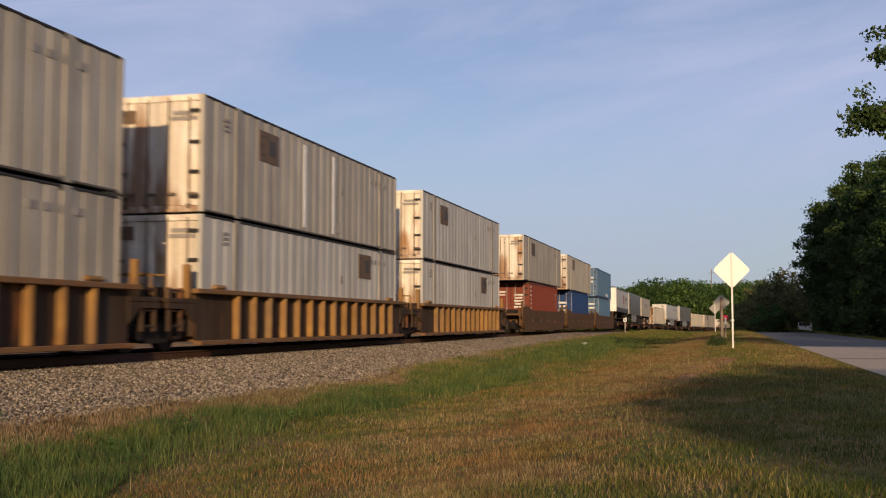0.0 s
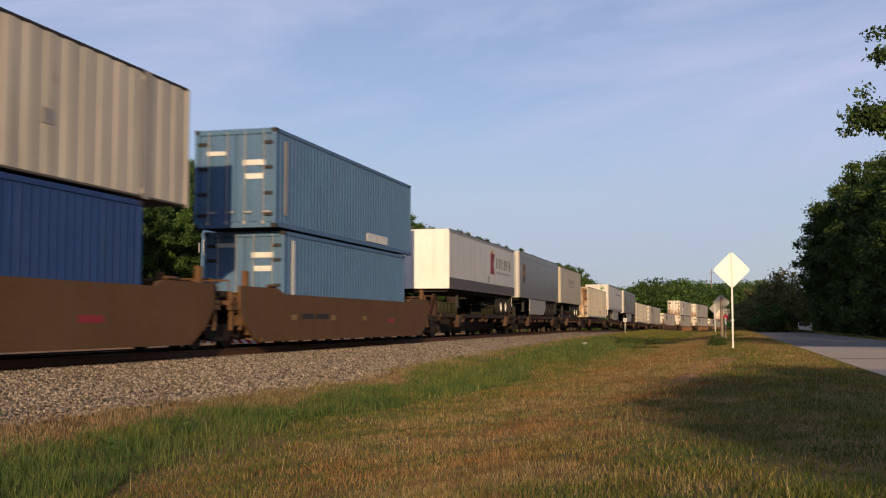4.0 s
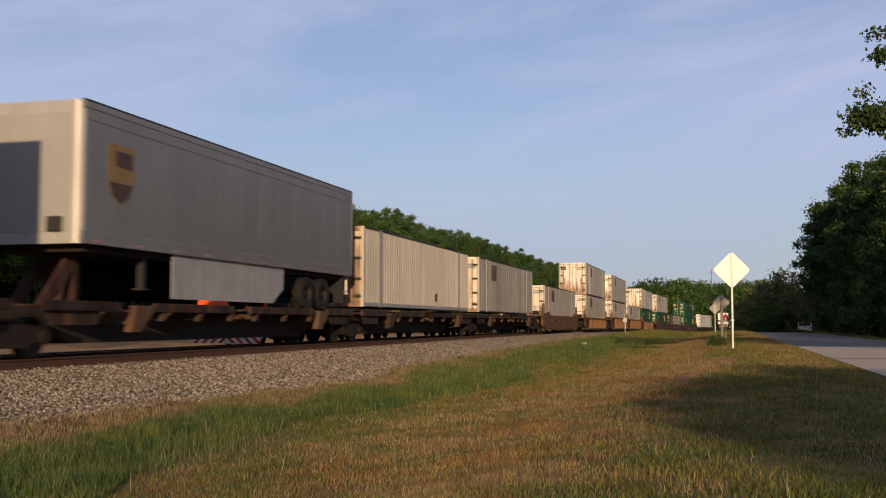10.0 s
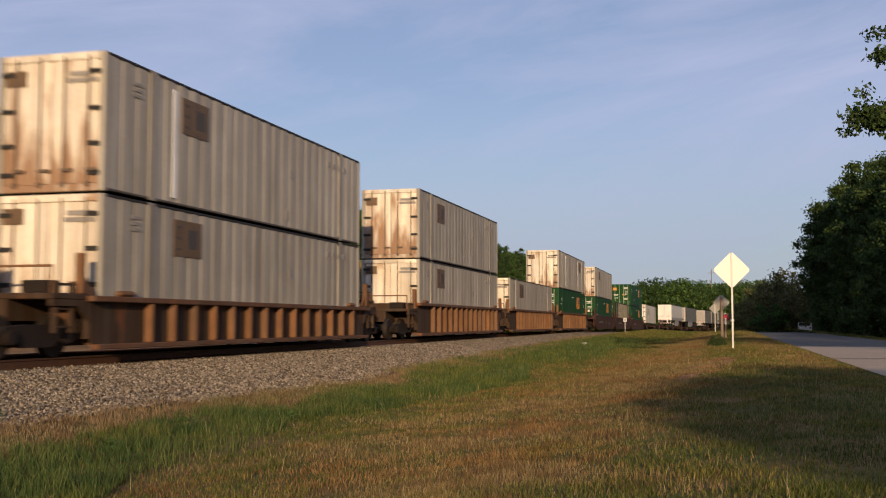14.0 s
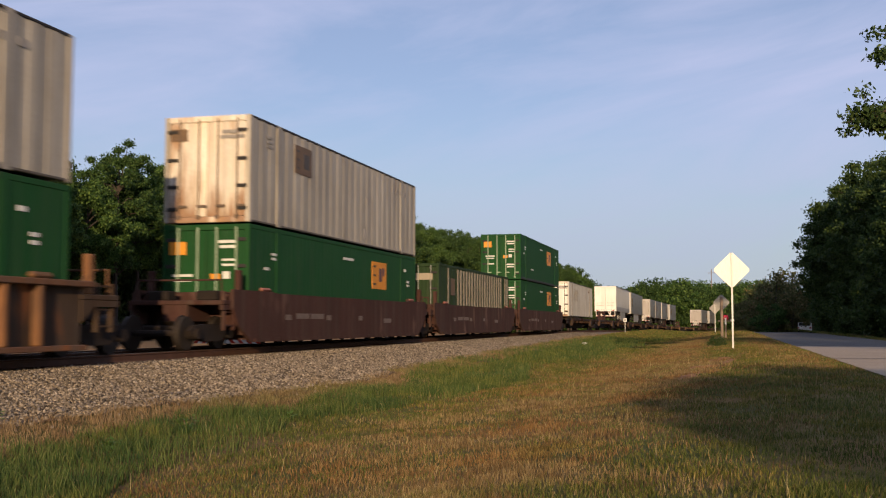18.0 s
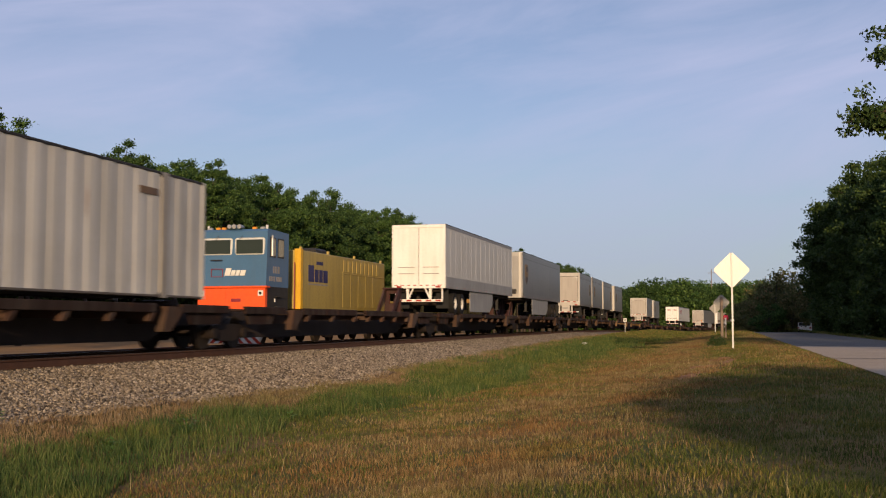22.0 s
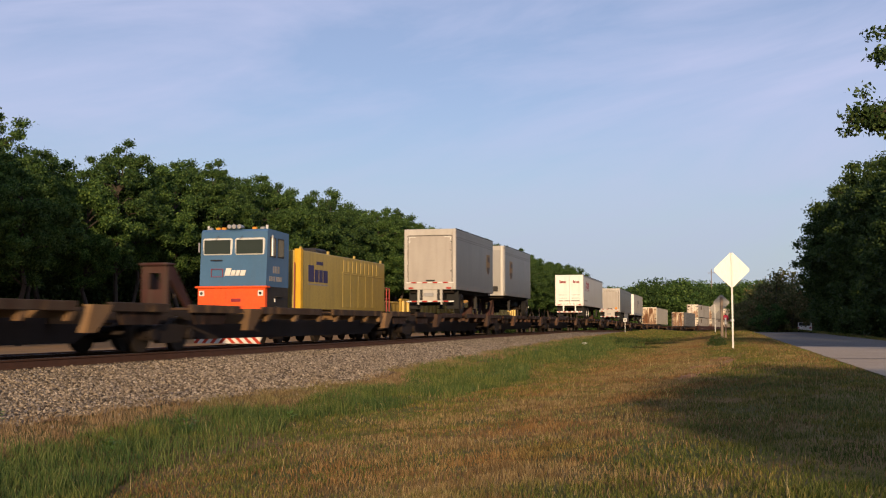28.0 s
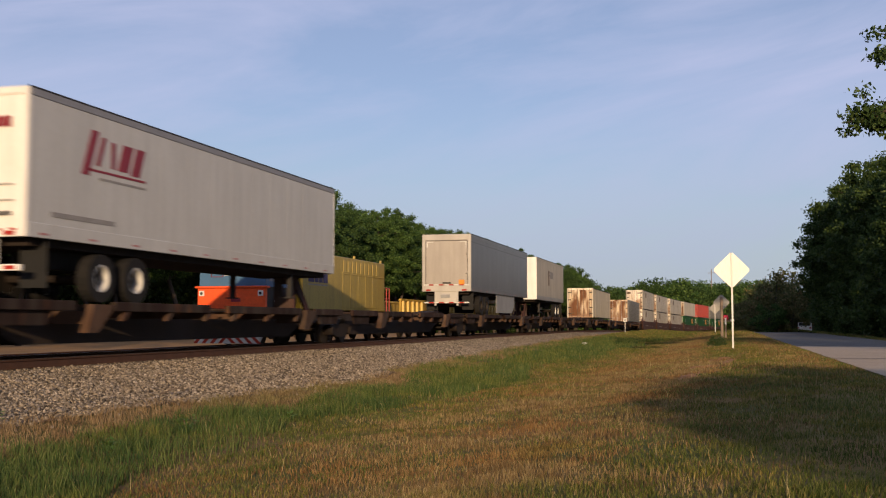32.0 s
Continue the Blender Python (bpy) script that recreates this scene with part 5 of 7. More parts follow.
us = [-600, -300, -150, -90, -60, -45, -35, -30, -26, -24, -22.5, -22, -21, -19, -17.2, -16.4, -15.9, -15.3, -13.7, -12.2, -11.2, -10, -8.8] + [-7.6 + 0.2 * i for i in range(52)] + [2.8, 4, 5.5, 7, 7.6, 8.2, 8.8, 9.5, 10.5, 13, 16, 22, 30, 45, 60, 100, 200, 400, 600]
ss = [-250, -150, -100, -70, -50, -30, -20, -12, -6] + [i * 0.3 for i in range(0, 110)] + [33 + 0.6 * i for i in range(35)] + [54 + 3 * i for i in range(0, 48)] + [200 + 15 * i for i in range(0, 20)] + [520, 600, 800, 1100]
sheet("ground", us, ss, 0.0, M_GROUND, "mown verge with green and dried brown grass", "ground")
# sun on the near road and shade on the far road are put into two colours
M_ROADSUN = material("worn road surface, sunlit tone", (0.44, 0.345, 0.24), 0.92, other=(0.36, 0.28, 0.20), scale=0.7, bump=0.3, bump_scale=70.0)
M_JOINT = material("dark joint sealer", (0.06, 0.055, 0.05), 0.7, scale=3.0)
sheet("road_near", [2.55, 3.5, 5.0, 6.5, 7.55], [-250, -100, -40] + [4 * i for i in range(0, 11)] + [41.5], 0.02, M_ROADSUN, "near stretch of the worn road in a sunlit tan tone", "road")
sheet("road_far", [2.55, 3.5, 5.0, 6.5, 7.55], [41.5] + [44 + 4 * i for i in range(0, 89)], 0.02, M_ROADSHADE, "worn two-lane asphalt road, far stretch in a shaded dark tone", "road")
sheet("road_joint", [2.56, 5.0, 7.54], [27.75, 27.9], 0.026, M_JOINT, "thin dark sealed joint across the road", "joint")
bed_s = [-250, -100, -40] + [2 * i for i in range(0, 60)] + [120 + 8 * i for i in range(40)]
sheet("ballast_bed", [-16.3, -15.9, -15.3, -13.7, -12.2, -11.2, -9.5, -8.6, -8.2, -8.0], bed_s, 0.012, M_BALLAST, "grey crushed-stone ballast under the main track", "ballast")
M_DIRT = material("dry tan dirt", (0.37, 0.20, 0.082), 0.95, other=(0.22, 0.13, 0.05), scale=0.8, bump=0.6, bump_scale=20.0)
sheet("siding_bed", [-37, -31, -26, -24, -22.2, -21.6, -21, -19, -17.2, -16.4, -16.0], bed_s, 0.014, M_DIRT, "dry tan dirt bed under the siding", "ballast")


# ---- track ----
def rails(u, label):
    t = thing("railway_track", label, "track", kind="structure")
    for g in (-0.755, 0.755):
        for nm, prof, mt in (("rail", ((-0.07, -0.18), (0.07, -0.18), (0.02, -0.15), (0.012, -0.05), (0.036, -0.035), (0.036, -0.004), (-0.036, -0.004), (-0.036, -0.035), (-0.012, -0.05), (-0.02, -0.15)), M_RAIL),
                             ("rail_head", ((-0.034, -0.004), (0.034, -0.004), (0.026, 0.0), (-0.026, 0.0)), M_RAILTOP)):
            v, f, n = [], [], len(prof)
            places = [-250, -60, -20, 0, 40, 80, 110] + [120 + 6 * i for i in range(50)]
            for s in places:
                v += [spot(s, u + g + a, b - (0.07 if u > -15 else 0.27)) for a, b in prof]
            for j in range(len(places) - 1):
                f += [(j * n + i, j * n + (i + 1) % n, (j + 1) * n + (i + 1) % n, (j + 1) * n + i) for i in range(n)]
            part(nm, Shape().add(v, f), mt, t)
    tie = Shape().box(-1.3, 1.3, -0.115, 0.115, -0.36, -0.185, 0.012).mesh("tie", M_TIE)
    s = 8.0
    i = 0
    while s < (130 if u > -15 else 60):
        o = part("tie", tie, M_TIE, t)
        o.matrix_basis = on_line(s, u + random.uniform(-0.05, 0.05), -0.07 if u > -15 else -0.27) @ pose(0, 0, 0, 0, 0, random.uniform(-1.5, 1.5))
        s += 0.53
    return t


rails(MAIN, "main track of rusty rails on dark wooden ties")
rails(SIDING, "siding of rusty rails on dark wooden ties")


# ---- stones of the ballast near the camera ----
def stones():
    rng = np.random.default_rng(5)
    n = 115000
    s = 9 + 85 * rng.random(n) ** 1.7
    edge = np.maximum(toe(s), -11.6) + 0.05
    stray = np.minimum(0.12 * rng.exponential(size=n) ** 2, 0.5) * (rng.random(n) < 0.08)
    u = np.where(rng.random(n) < 0.78, -12.6 + (edge + 12.6) * rng.random(n) + stray, rng.uniform(-16.6, -12.2, n))
    ico = np.array([(0, 0, 1), (1, 0, 0), (0, 1, 0), (-1, 0, 0), (0, -1, 0), (0, 0, -1)], float)
    faces = np.array([(0, 1, 2), (0, 2, 3), (0, 3, 4), (0, 4, 1), (5, 2, 1), (5, 3, 2), (5, 4, 3), (5, 1, 4)])
    size = (rng.uniform(0.016, 0.037, n) * (0.9 + s / 90))[:, None, None] * rng.uniform(0.6, 1.35, (n, 6, 1))
    verts = ico[None] * size
    ang = rng.uniform(0, 6.28, (n, 3))
    ca, sa, cb, sb = np.cos(ang[:, 0]), np.sin(ang[:, 0]), np.cos(ang[:, 1]), np.sin(ang[:, 1])
    x, y, z = verts[..., 0], verts[..., 1], verts[..., 2]
    x, y = x * ca[:, None] - y * sa[:, None], x * sa[:, None] + y * ca[:, None]
    y, z = y * cb[:, None] - z * sb[:, None], y * sb[:, None] + z * cb[:, None]
    g = np.array([height(a, b) for a, b in zip(u, s)])
    out = np.stack([x + u[:, None], y + s[:, None], z * 0.8 + g[:, None] + 0.025], -1).reshape(-1, 3)
    tri = (faces[None] + 6 * np.arange(n)[:, None, None]).reshape(-1, 3)
    return raw_mesh("ballast_stones", out, tri)


def raw_mesh(name, verts, tris):
    me = bpy.data.meshes.new(name)
    me.vertices.add(len(verts))
    me.vertices.foreach_set("co", np.ascontiguousarray(verts, dtype=np.float32).ravel())
    k = tris.shape[1]
    me.loops.add(tris.size)
    me.loops.foreach_set("vertex_index", np.ascontiguousarray(tris, dtype=np.int32).ravel())
    me.polygons.add(len(tris))
    me.polygons.foreach_set("loop_start", np.arange(0, tris.size, k, dtype=np.int32))
    me.update(calc_edges=True)
    me.validate()
    return me


def island_material(name, stops, rough=0.9, trans=0.0, gloss=0.2, tints=(), vary=0.0):
    """Many small pieces, each with its own tone out of a range; tints: (scale, low, high, colour factor) patches over the ground."""
    m = bpy.data.materials.new(name)
    m.use_nodes = True
    n, l = m.node_tree.nodes, m.node_tree.links
    b = n["Principled BSDF"]
    b.inputs["Roughness"].default_value = rough
    b.inputs["Specular IOR Level"].default_value = gloss
    g = n.new("ShaderNodeNewGeometry")
    r = n.new("ShaderNodeValToRGB")
    while len(r.color_ramp.elements) < len(stops):
        r.color_ramp.elements.new(0.5)
    for e, (p, c) in zip(r.color_ramp.elements, stops):
        e.position, e.color = p, (*c, 1)
    l.new(g.outputs["Random Per Island"], r.inputs["Fac"])
    out = r.outputs["Color"]
    tc = n.new("ShaderNodeTexCoord")
    for k, (scale, lo, hi, factor) in enumerate(tints):
        shift = n.new("ShaderNodeMapping")
        shift.inputs["Location"].default_value = (13.0 * k, 7.0 * k, 0.0)
        tex, span, tone = n.new("ShaderNodeTexNoise"), n.new("ShaderNodeMapRange"), n.new("ShaderNodeMixRGB")
        tex.inputs["Scale"].default_value, tex.inputs["Detail"].default_value = scale, 4.0
        span.inputs["From Min"].default_value, span.inputs["From Max"].default_value = lo, hi
        tone.blend_type = "MULTIPLY"
        tone.inputs["Color2"].default_value = (*factor, 1)
        l.new(tc.outputs["Object"], shift.inputs["Vector"])
        l.new(shift.outputs["Vector"], tex.inputs["Vector"])
        l.new(tex.outputs["Fac"], span.inputs["Value"])
        l.new(span.outputs["Result"], tone.inputs["Fac"])
        l.new(out, tone.inputs["Color1"])
        out = tone.outputs["Color"]
    if vary > 0:
        # every plant has its own tone, some yellower
        info, lot, tone = n.new("ShaderNodeObjectInfo"), n.new("ShaderNodeValToRGB"), n.new("ShaderNodeMixRGB")
        lot.color_ramp.elements[0].color, lot.color_ramp.elements[1].color = (1 - vary, 1 - vary, 1 - vary * 0.8, 1), (1 + vary * 1.3, 1 + vary, 1 + vary * 0.2, 1)
        tone.blend_type, tone.inputs["Fac"].default_value = "MULTIPLY", 1.0
        l.new(info.outputs["Random"], lot.inputs["Fac"])
        l.new(lot.outputs["Color"], tone.inputs["Color2"])
        l.new(out, tone.inputs["Color1"])
        out = tone.outputs["Color"]
    l.new(out, b.inputs["Base Color"])
    if trans > 0:
        t = n.new("ShaderNodeBsdfTranslucent")
        mx = n.new("ShaderNodeMixShader")
        mx.inputs["Fac"].default_value = trans
        l.new(out, t.inputs["Color"])
        l.new(b.outputs["BSDF"], mx.inputs[1])
        l.new(t.outputs["BSDF"], mx.inputs[2])
        l.new(mx.outputs["Shader"], n["Material Output"].inputs["Surface"])
    return m


M_STONE = island_material("grey crushed stone", ((0.0, (0.042, 0.032, 0.022)), (0.35, (0.145, 0.115, 0.080)), (0.75, (0.26, 0.208, 0.148)), (0.95, (0.36, 0.298, 0.218)), (1.0, (0.46, 0.39, 0.30))))
me = stones()
me.materials.append(M_STONE)
tagged(new("ballast_stones", me), "loose grey crushed ballast stones", "stones", kind="stuff")


# ---- grass ----
def wave(u, s, f, k):
    return np.sin(u * f + 1.3 * np.sin(s * f * 0.45 + k)) * np.cos(s * f * 0.6 + k * 2 + 0.7 * np.sin(u * f * 0.8))


def blades(name, count, region, tall, wide, mat, label, seed, power=1.8, first=5.0, span=75.0, across=(-9.0, 9.5)):
    """Single bent blades, denser near the camera. region(u, s, rng) keeps a share of them."""
    rng = np.random.default_rng(seed)
    s = first + span * rng.random(count) ** power
    u = rng.uniform(*across, count)
    clump = 0.5 + 0.28 * wave(u, s, 4.3, seed) + 0.22 * wave(u, s, 10.3, seed + 1)
    keep = region(u, s, rng) & (rng.random(count) < 0.35 + 0.9 * clump)
    inside = np.abs((u * math.cos(YAW) + s * math.sin(YAW)) / (-u * math.sin(YAW) + s * math.cos(YAW))) < 0.45
    keep &= inside
    s, u, clump = s[keep], u[keep], clump[keep]
    n = len(s)
    g = np.array([height(a, b) for a, b in zip(u, s)])
    hgt = tall * rng.uniform(0.5, 1.3, n) * (0.75 + 0.5 * np.clip(s / 40, 0, 1)) * (0.55 + 0.9 * clump)
    wd = wide * (0.8 + s / 14.0)
    a = rng.uniform(0, 6.28, n)
    lean = hgt * rng.uniform(0.1, 0.7, n)
    la = rng.uniform(0, 6.28, n)
    base = np.stack([u, s, g - 0.003], -1)
    side = np.stack([np.cos(a) * wd, np.sin(a) * wd, np.zeros(n)], -1)
    mid = base + np.stack([np.cos(la) * lean * 0.3, np.sin(la) * lean * 0.3, hgt * 0.6], -1)
    tip = base + np.stack([np.cos(la) * lean, np.sin(la) * lean, hgt], -1)
    v = np.stack([base - side, base + side, mid + side * 0.7, mid - side * 0.7, tip], 1).reshape(-1, 3)
    o = 5 * np.arange(n)[:, None]
    tris = np.concatenate([o + np.array([[0, 1, 2]]), o + np.array([[0, 2, 3]]), o + np.array([[3, 2, 4]])])
    me = raw_mesh(name, v, tris)
    me.materials.append(mat)
    return tagged(new(name, me), label, "grass", kind="stuff")


M_GRASS = island_material("green grass", ((0.0, (0.054, 0.080, 0.017)), (0.6, (0.108, 0.131, 0.03)), (1.0, (0.22, 0.20, 0.065))), 0.8, 0.3, tints=((0.55, 0.45, 0.62, (1.35, 1.08, 0.85)), (2.6, 0.48, 0.62, (0.62, 0.72, 0.66))))
M_DRYGRASS = island_material("dried grass", ((0.0, (0.160, 0.105, 0.046)), (0.6, (0.225, 0.157, 0.070)), (1.0, (0.35, 0.265, 0.13))), 0.85, 0.2, tints=((0.45, 0.44, 0.60, (1.0, 0.83, 0.72)), (2.2, 0.48, 0.60, (0.66, 0.62, 0.62)), (1.1, 0.55, 0.66, (0.85, 1.08, 0.8))))
M_TALLGRASS = island_material("lush tall grass", ((0.0, (0.042, 0.078, 0.021)), (0.6, (0.085, 0.130, 0.032)), (1.0, (0.175, 0.195, 0.066))), 0.8, 0.3, tints=((0.5, 0.45, 0.60, (1.30, 1.08, 0.9)), (1.6, 0.48, 0.60, (0.60, 0.74, 0.80))))
M_STRAW = island_material("pinkish dead weeds", ((0.0, (0.16, 0.108, 0.056)), (0.7, (0.255, 0.178, 0.094)), (1.0, (0.36, 0.26, 0.147))), 0.9, 0.25, tints=((0.35, 0.46, 0.56, (0.80, 0.98, 0.72)), (2.0, 0.5, 0.62, (0.72, 0.66, 0.66))))
M_STALK = island_material("pale seed stalks", ((0.0, (0.24, 0.20, 0.09)), (1.0, (0.42, 0.34, 0.18))), 0.9, 0.2)


def step(x):
    return 1.0 / (1.0 + np.exp(-np.clip(x, -30, 30)))


def dryness(u, s):
    """Share of dead blades: a mown brown strip along the ditch, green towards the ballast and the road."""
    left = -4.15 + 0.035 * np.clip(s - 17.0, 0, 30) + 0.30 * wave(u, s, 1.3, 0.4)
    right = -0.75 - 0.55 * np.exp(-((s - 5.5) / 3.0) ** 2) + 0.75 * np.exp(-((s - 25.0) / 6.0) ** 2) + 0.35 * wave(u, s, 1.1, 2.4)
    strip = step((u - left - 0.25) / 0.48) * step((right - u) / 0.26) * (0.60 + 0.40 * step((u + 2.8) / 0.40))
    kerb = 0.45 * np.exp(-((u - 1.7) / 0.8) ** 2) * step((s - 21.0) / 1.5)
    return np.clip(0.08 + 0.84 * strip + kerb + 0.16 * wave(u, s, 1.7, 0.9) + 0.10 * wave(u, s, 4.1, 0.2), 0.03, 0.95)


def bare(u, s):
    """False on the washed-out soil near the sign."""
    return ((u + 0.27 - 0.1 * (s - 25.0)) / 0.45) ** 2 + ((s - 25.0) / 6.5) ** 2 + 0.8 * wave(u, s, 2.3, 1.0) + 0.5 * wave(u, s, 6.1, 2.0) > 1.0


def off_road(u):
    return (u < 2.5) | (u > 7.7)


def weed_edge(s):
    """Where the dead weeds at the foot of the ballast give way to tall grass."""
    return toe(s) + 0.6 + 0.8 * step((23.0 - s) / 2.0) + 0.2 * np.sin(s * 1.3)


blades("short_grass", 1000000, lambda u, s, r: (u > weed_edge(s) - 0.1) & off_road(u) & bare(u, s) & (r.random(len(u)) > dryness(u, s)), 0.045, 0.0025, M_GRASS, "short mown green grass", 11, 2.15)
blades("dry_grass", 1200000, lambda u, s, r: (u > -6.0) & off_road(u) & (bare(u, s) | (r.random(len(u)) < 0.6)) & (r.random(len(u)) < dryness(u, s) + 0.3 * ~bare(u, s)), 0.05, 0.0025, M_DRYGRASS, "short dried brown grass", 12, 2.15)
blades("tall_grass", 330000, lambda u, s, r: (u > weed_edge(s) - 0.25) & (u < -4.75 + 0.45 * np.sin(s * 0.35) + 0.25 * wave(u, s, 2.1, 3.0)) & (r.random(len(u)) < (0.55 + 0.45 * wave(u, s, 1.4, 5.0)) * (0.22 + 0.78 * step((24.0 - s) / 2.5))), 0.155, 0.0026, M_TALLGRASS, "taller lush grass beside the ballast", 13, across=(-9.0, -3.9))
blades("dead_weeds", 300000, lambda u, s, r: (u > toe(s) - 0.35) & (u < weed_edge(s) + 0.3) & (r.random(len(u)) < step((u - toe(s) + 0.05) / 0.10) * 0.95), 0.085, 0.0024, M_STRAW, "pinkish dead weeds along the ballast toe", 14, across=(-10.5, -5.3))
blades("seed_stalks", 9000, lambda u, s, r: (u > -6.2) & (u < 2.3) & (s < 30) & (r.random(len(u)) < 0.25), 0.15, 0.0016, M_STALK, "thin pale seed stalks in the grass", 17)
blades("far_grass", 60000, lambda u, s, r: off_road(u) & (u > np.maximum(toe(s) + 0.5, -10.3)) & (r.random(len(u)) > dryness(u, s)), 0.09, 0.004, M_GRASS, "mown green grass far along the track", 15, 1.0, 70.0, 90.0, (-10.5, 9.5))
blades("far_dry_grass", 60000, lambda u, s, r: off_road(u) & (u > -10.4) & (r.random(len(u)) < dryness(u, s) + 0.2 * (u < -7)), 0.08, 0.004, M_DRYGRASS, "dried brown grass far along the track", 16, 1.0, 70.0, 90.0, (-10.5, 9.5))


# ---- signs ----
def diamond_sign(label, u, s, base, centre, side, post_mat, round_post, turn, plate=M_OLDSIGN):
    t = thing("road_sign", label, "road sign")
    r = side / math.sqrt(2)
    k = 0.05
    o = [(-r + k, k), (-r + k, -k), (-k, -r + k), (k, -r + k), (r - k, -k), (r - k, k), (k, r - k), (-k, r - k)]
    s1 = Shape()
    n = len(o)
    s1.add([(x, -0.002, z) for x, z in o] + [(x, 0.002, z) for x, z in o], [tuple(range(n)), tuple(range(n, 2 * n))] + [(i, (i + 1) % n, n + (i + 1) % n, n + i) for i in range(n)])
    moved(part("sign_plate", s1, plate, t, "bare metal back of a diamond plate"), z=centre)
    if round_post:
        p = Shape().box(-0.03, 0.03, -0.025, -0.006, -0.3, centre + r * 0.92 - base + 0.0, 0.004)
    else:
        p = Shape().box(-0.06, 0.06, -0.13, -0.006, -0.3, centre + r * 0.6 - base, 0.01)
    moved(part("post", p, post_mat, t), z=base)
    for q in (-0.3, 0.3):
        moved(part("bolt", Shape().rod((0, -0.035, 0), (0, 0.01, 0), 0.012, n=6), M_GALV, t), z=centre + q * side)
    p = spot(s, u)
    t.matrix_basis = pose(p.x, p.y, 0, 0, 0, turn)
    return t


M_POST = material("pale painted steel post", (0.72, 0.71, 0.68), 0.5, scale=4.0)
diamond_sign("diamond road sign seen from its bare back on a pale post", 0.29, 38.3, -0.27, 2.45, 0.914, M_POST, True, 8, M_SIGNBACK)
diamond_sign("grey backed diamond sign on a weathered wooden post", -0.10, 52.0, -0.36, 1.57, 0.58, M_WOOD, False, 8)
diamond_sign("small grey backed diamond sign on a thin post", -0.8, 104.0, -0.5, 1.95, 0.78, M_POST, True, 8)

# mailbox on a wooden stand near the far signs
mb = thing("mailbox", "red mailbox with a white strip on a wooden stand", "mailbox")
part("post", Shape().box(-0.05, 0.05, -0.05, 0.05, -0.7, 0.75, 0.01), M_WOOD, mb)
part("arm", Shape().box(-0.45, 0.5, -0.05, 0.05, 0.65, 0.75, 0.01), M_WOOD, mb)
M_MAILRED = material("red mailbox paint", (0.55, 0.02, 0.05), 0.4, scale=4.0)
part("box", Shape().box(-0.17, 0.17, -0.26, 0.26, 0.75, 1.05, 0.08), M_MAILRED, mb)
part("white_strip", Shape().box(-0.05, 0.05, -0.275, -0.255, 0.5, 0.9), M_MARKLIGHT, mb)
part("paper_box", Shape().box(0.28, 0.5, -0.25, 0.25, 0.66, 0.8, 0.02), M_SIGNBACK, mb)
part("flag", Shape().box(-0.20, -0.175, -0.1, 0.02, 0.9, 1.12), M_MAILRED, mb)
mb.matrix_basis = pose(0.10, 66.0, 0.02)

# small white marker beside the track
wm = thing("track_marker", "small white square marker on a thin post", "marker post")
part("plate", Shape().box(-0.17, 0.17, -0.01, 0.01, 1.0, 1.36, 0.005), M_MARKLIGHT, wm)
part("post", Shape().box(-0.03, 0.03, -0.02, 0.0, -0.3, 1.1), M_GALV, wm)
part("digit_bar", Shape().box(-0.05, 0.05, -0.014, -0.01, 1.1, 1.24), M_DARK, wm)
wm.matrix_basis = pose(-9.6, 108.4, -0.30)


# washed-out bare soil beside the sign
M_SOIL = material("bare reddish soil", (0.36, 0.17, 0.065), 0.95, other=(0.22, 0.10, 0.04), scale=3.0, bump=0.8, bump_scale=18.0)
pv, pf = [], []
for j in range(61):
    for i in range(13):
        a, b = i / 6 - 1.0, j / 30 - 1.0
        y = 25.0 + 7.2 * b
        x = -0.27 + 0.1 * (y - 25.0) + 0.40 * a + 0.12 * math.sin(y * 1.3)
        lump = 0.06 * noise.noise(Vector((x * 2.2, y * 1.1, 1.0))) + 0.05 * noise.noise(Vector((x * 7, y * 5, 4.0)))
        pv.append((x, y, height(x, y) + 0.018 + lump - 0.06 * (a * a + b * b) ** 1.5))
pf = [(j * 13 + i, j * 13 + i + 1, j * 13 + i + 14, j * 13 + i + 13) for j in range(60) for i in range(12)]
soil = new("bare_soil", Shape().add(pv, pf).mesh("bare_soil", M_SOIL, True))
tagged(soil, "washed-out patch of bare reddish soil", "soil", kind="structure")

# low dark fence beyond the road
fence = thing("fence", "dark weathered board fence beneath trees", "fence")
for i in range(9):
    moved(part("post", once("fpost", lambda: Shape().box(-0.06, 0.06, -0.06, 0.06, -0.5, 1.2, 0.01).mesh("post", M_WOOD)), M_WOOD, fence), 1.6 * i, 0.25 * i)
for i in range(8):
    for z in (0.2, 0.6, 1.0):
        moved(part("board", once("fboard", lambda: Shape().box(0, 1.63, -0.015, 0.015, -0.09, 0.09).mesh("board", M_WOOD)), M_WOOD, fence), 1.6 * i, 0.25 * i - 0.08, z, 8.9)
fence.matrix_basis = pose(10.2, 68.0, -0.35)

# pale car parked far along the road
car = thing("parked_car", "pale parked car far along the road", "car")
part("body", Shape().prism([(0, 0.3), (4.3, 0.3), (4.3, 0.85), (3.4, 0.95), (2.9, 1.4), (1.0, 1.42), (0.25, 0.95), (0, 0.85)], -0.85, 0.85), M_TRDOOR, car)
part("rear_window", Shape().prism([(0.31, 1.0), (0.93, 1.38), (0.97, 1.38), (0.40, 1.0)], -0.7, 0.7), M_DARK, car)
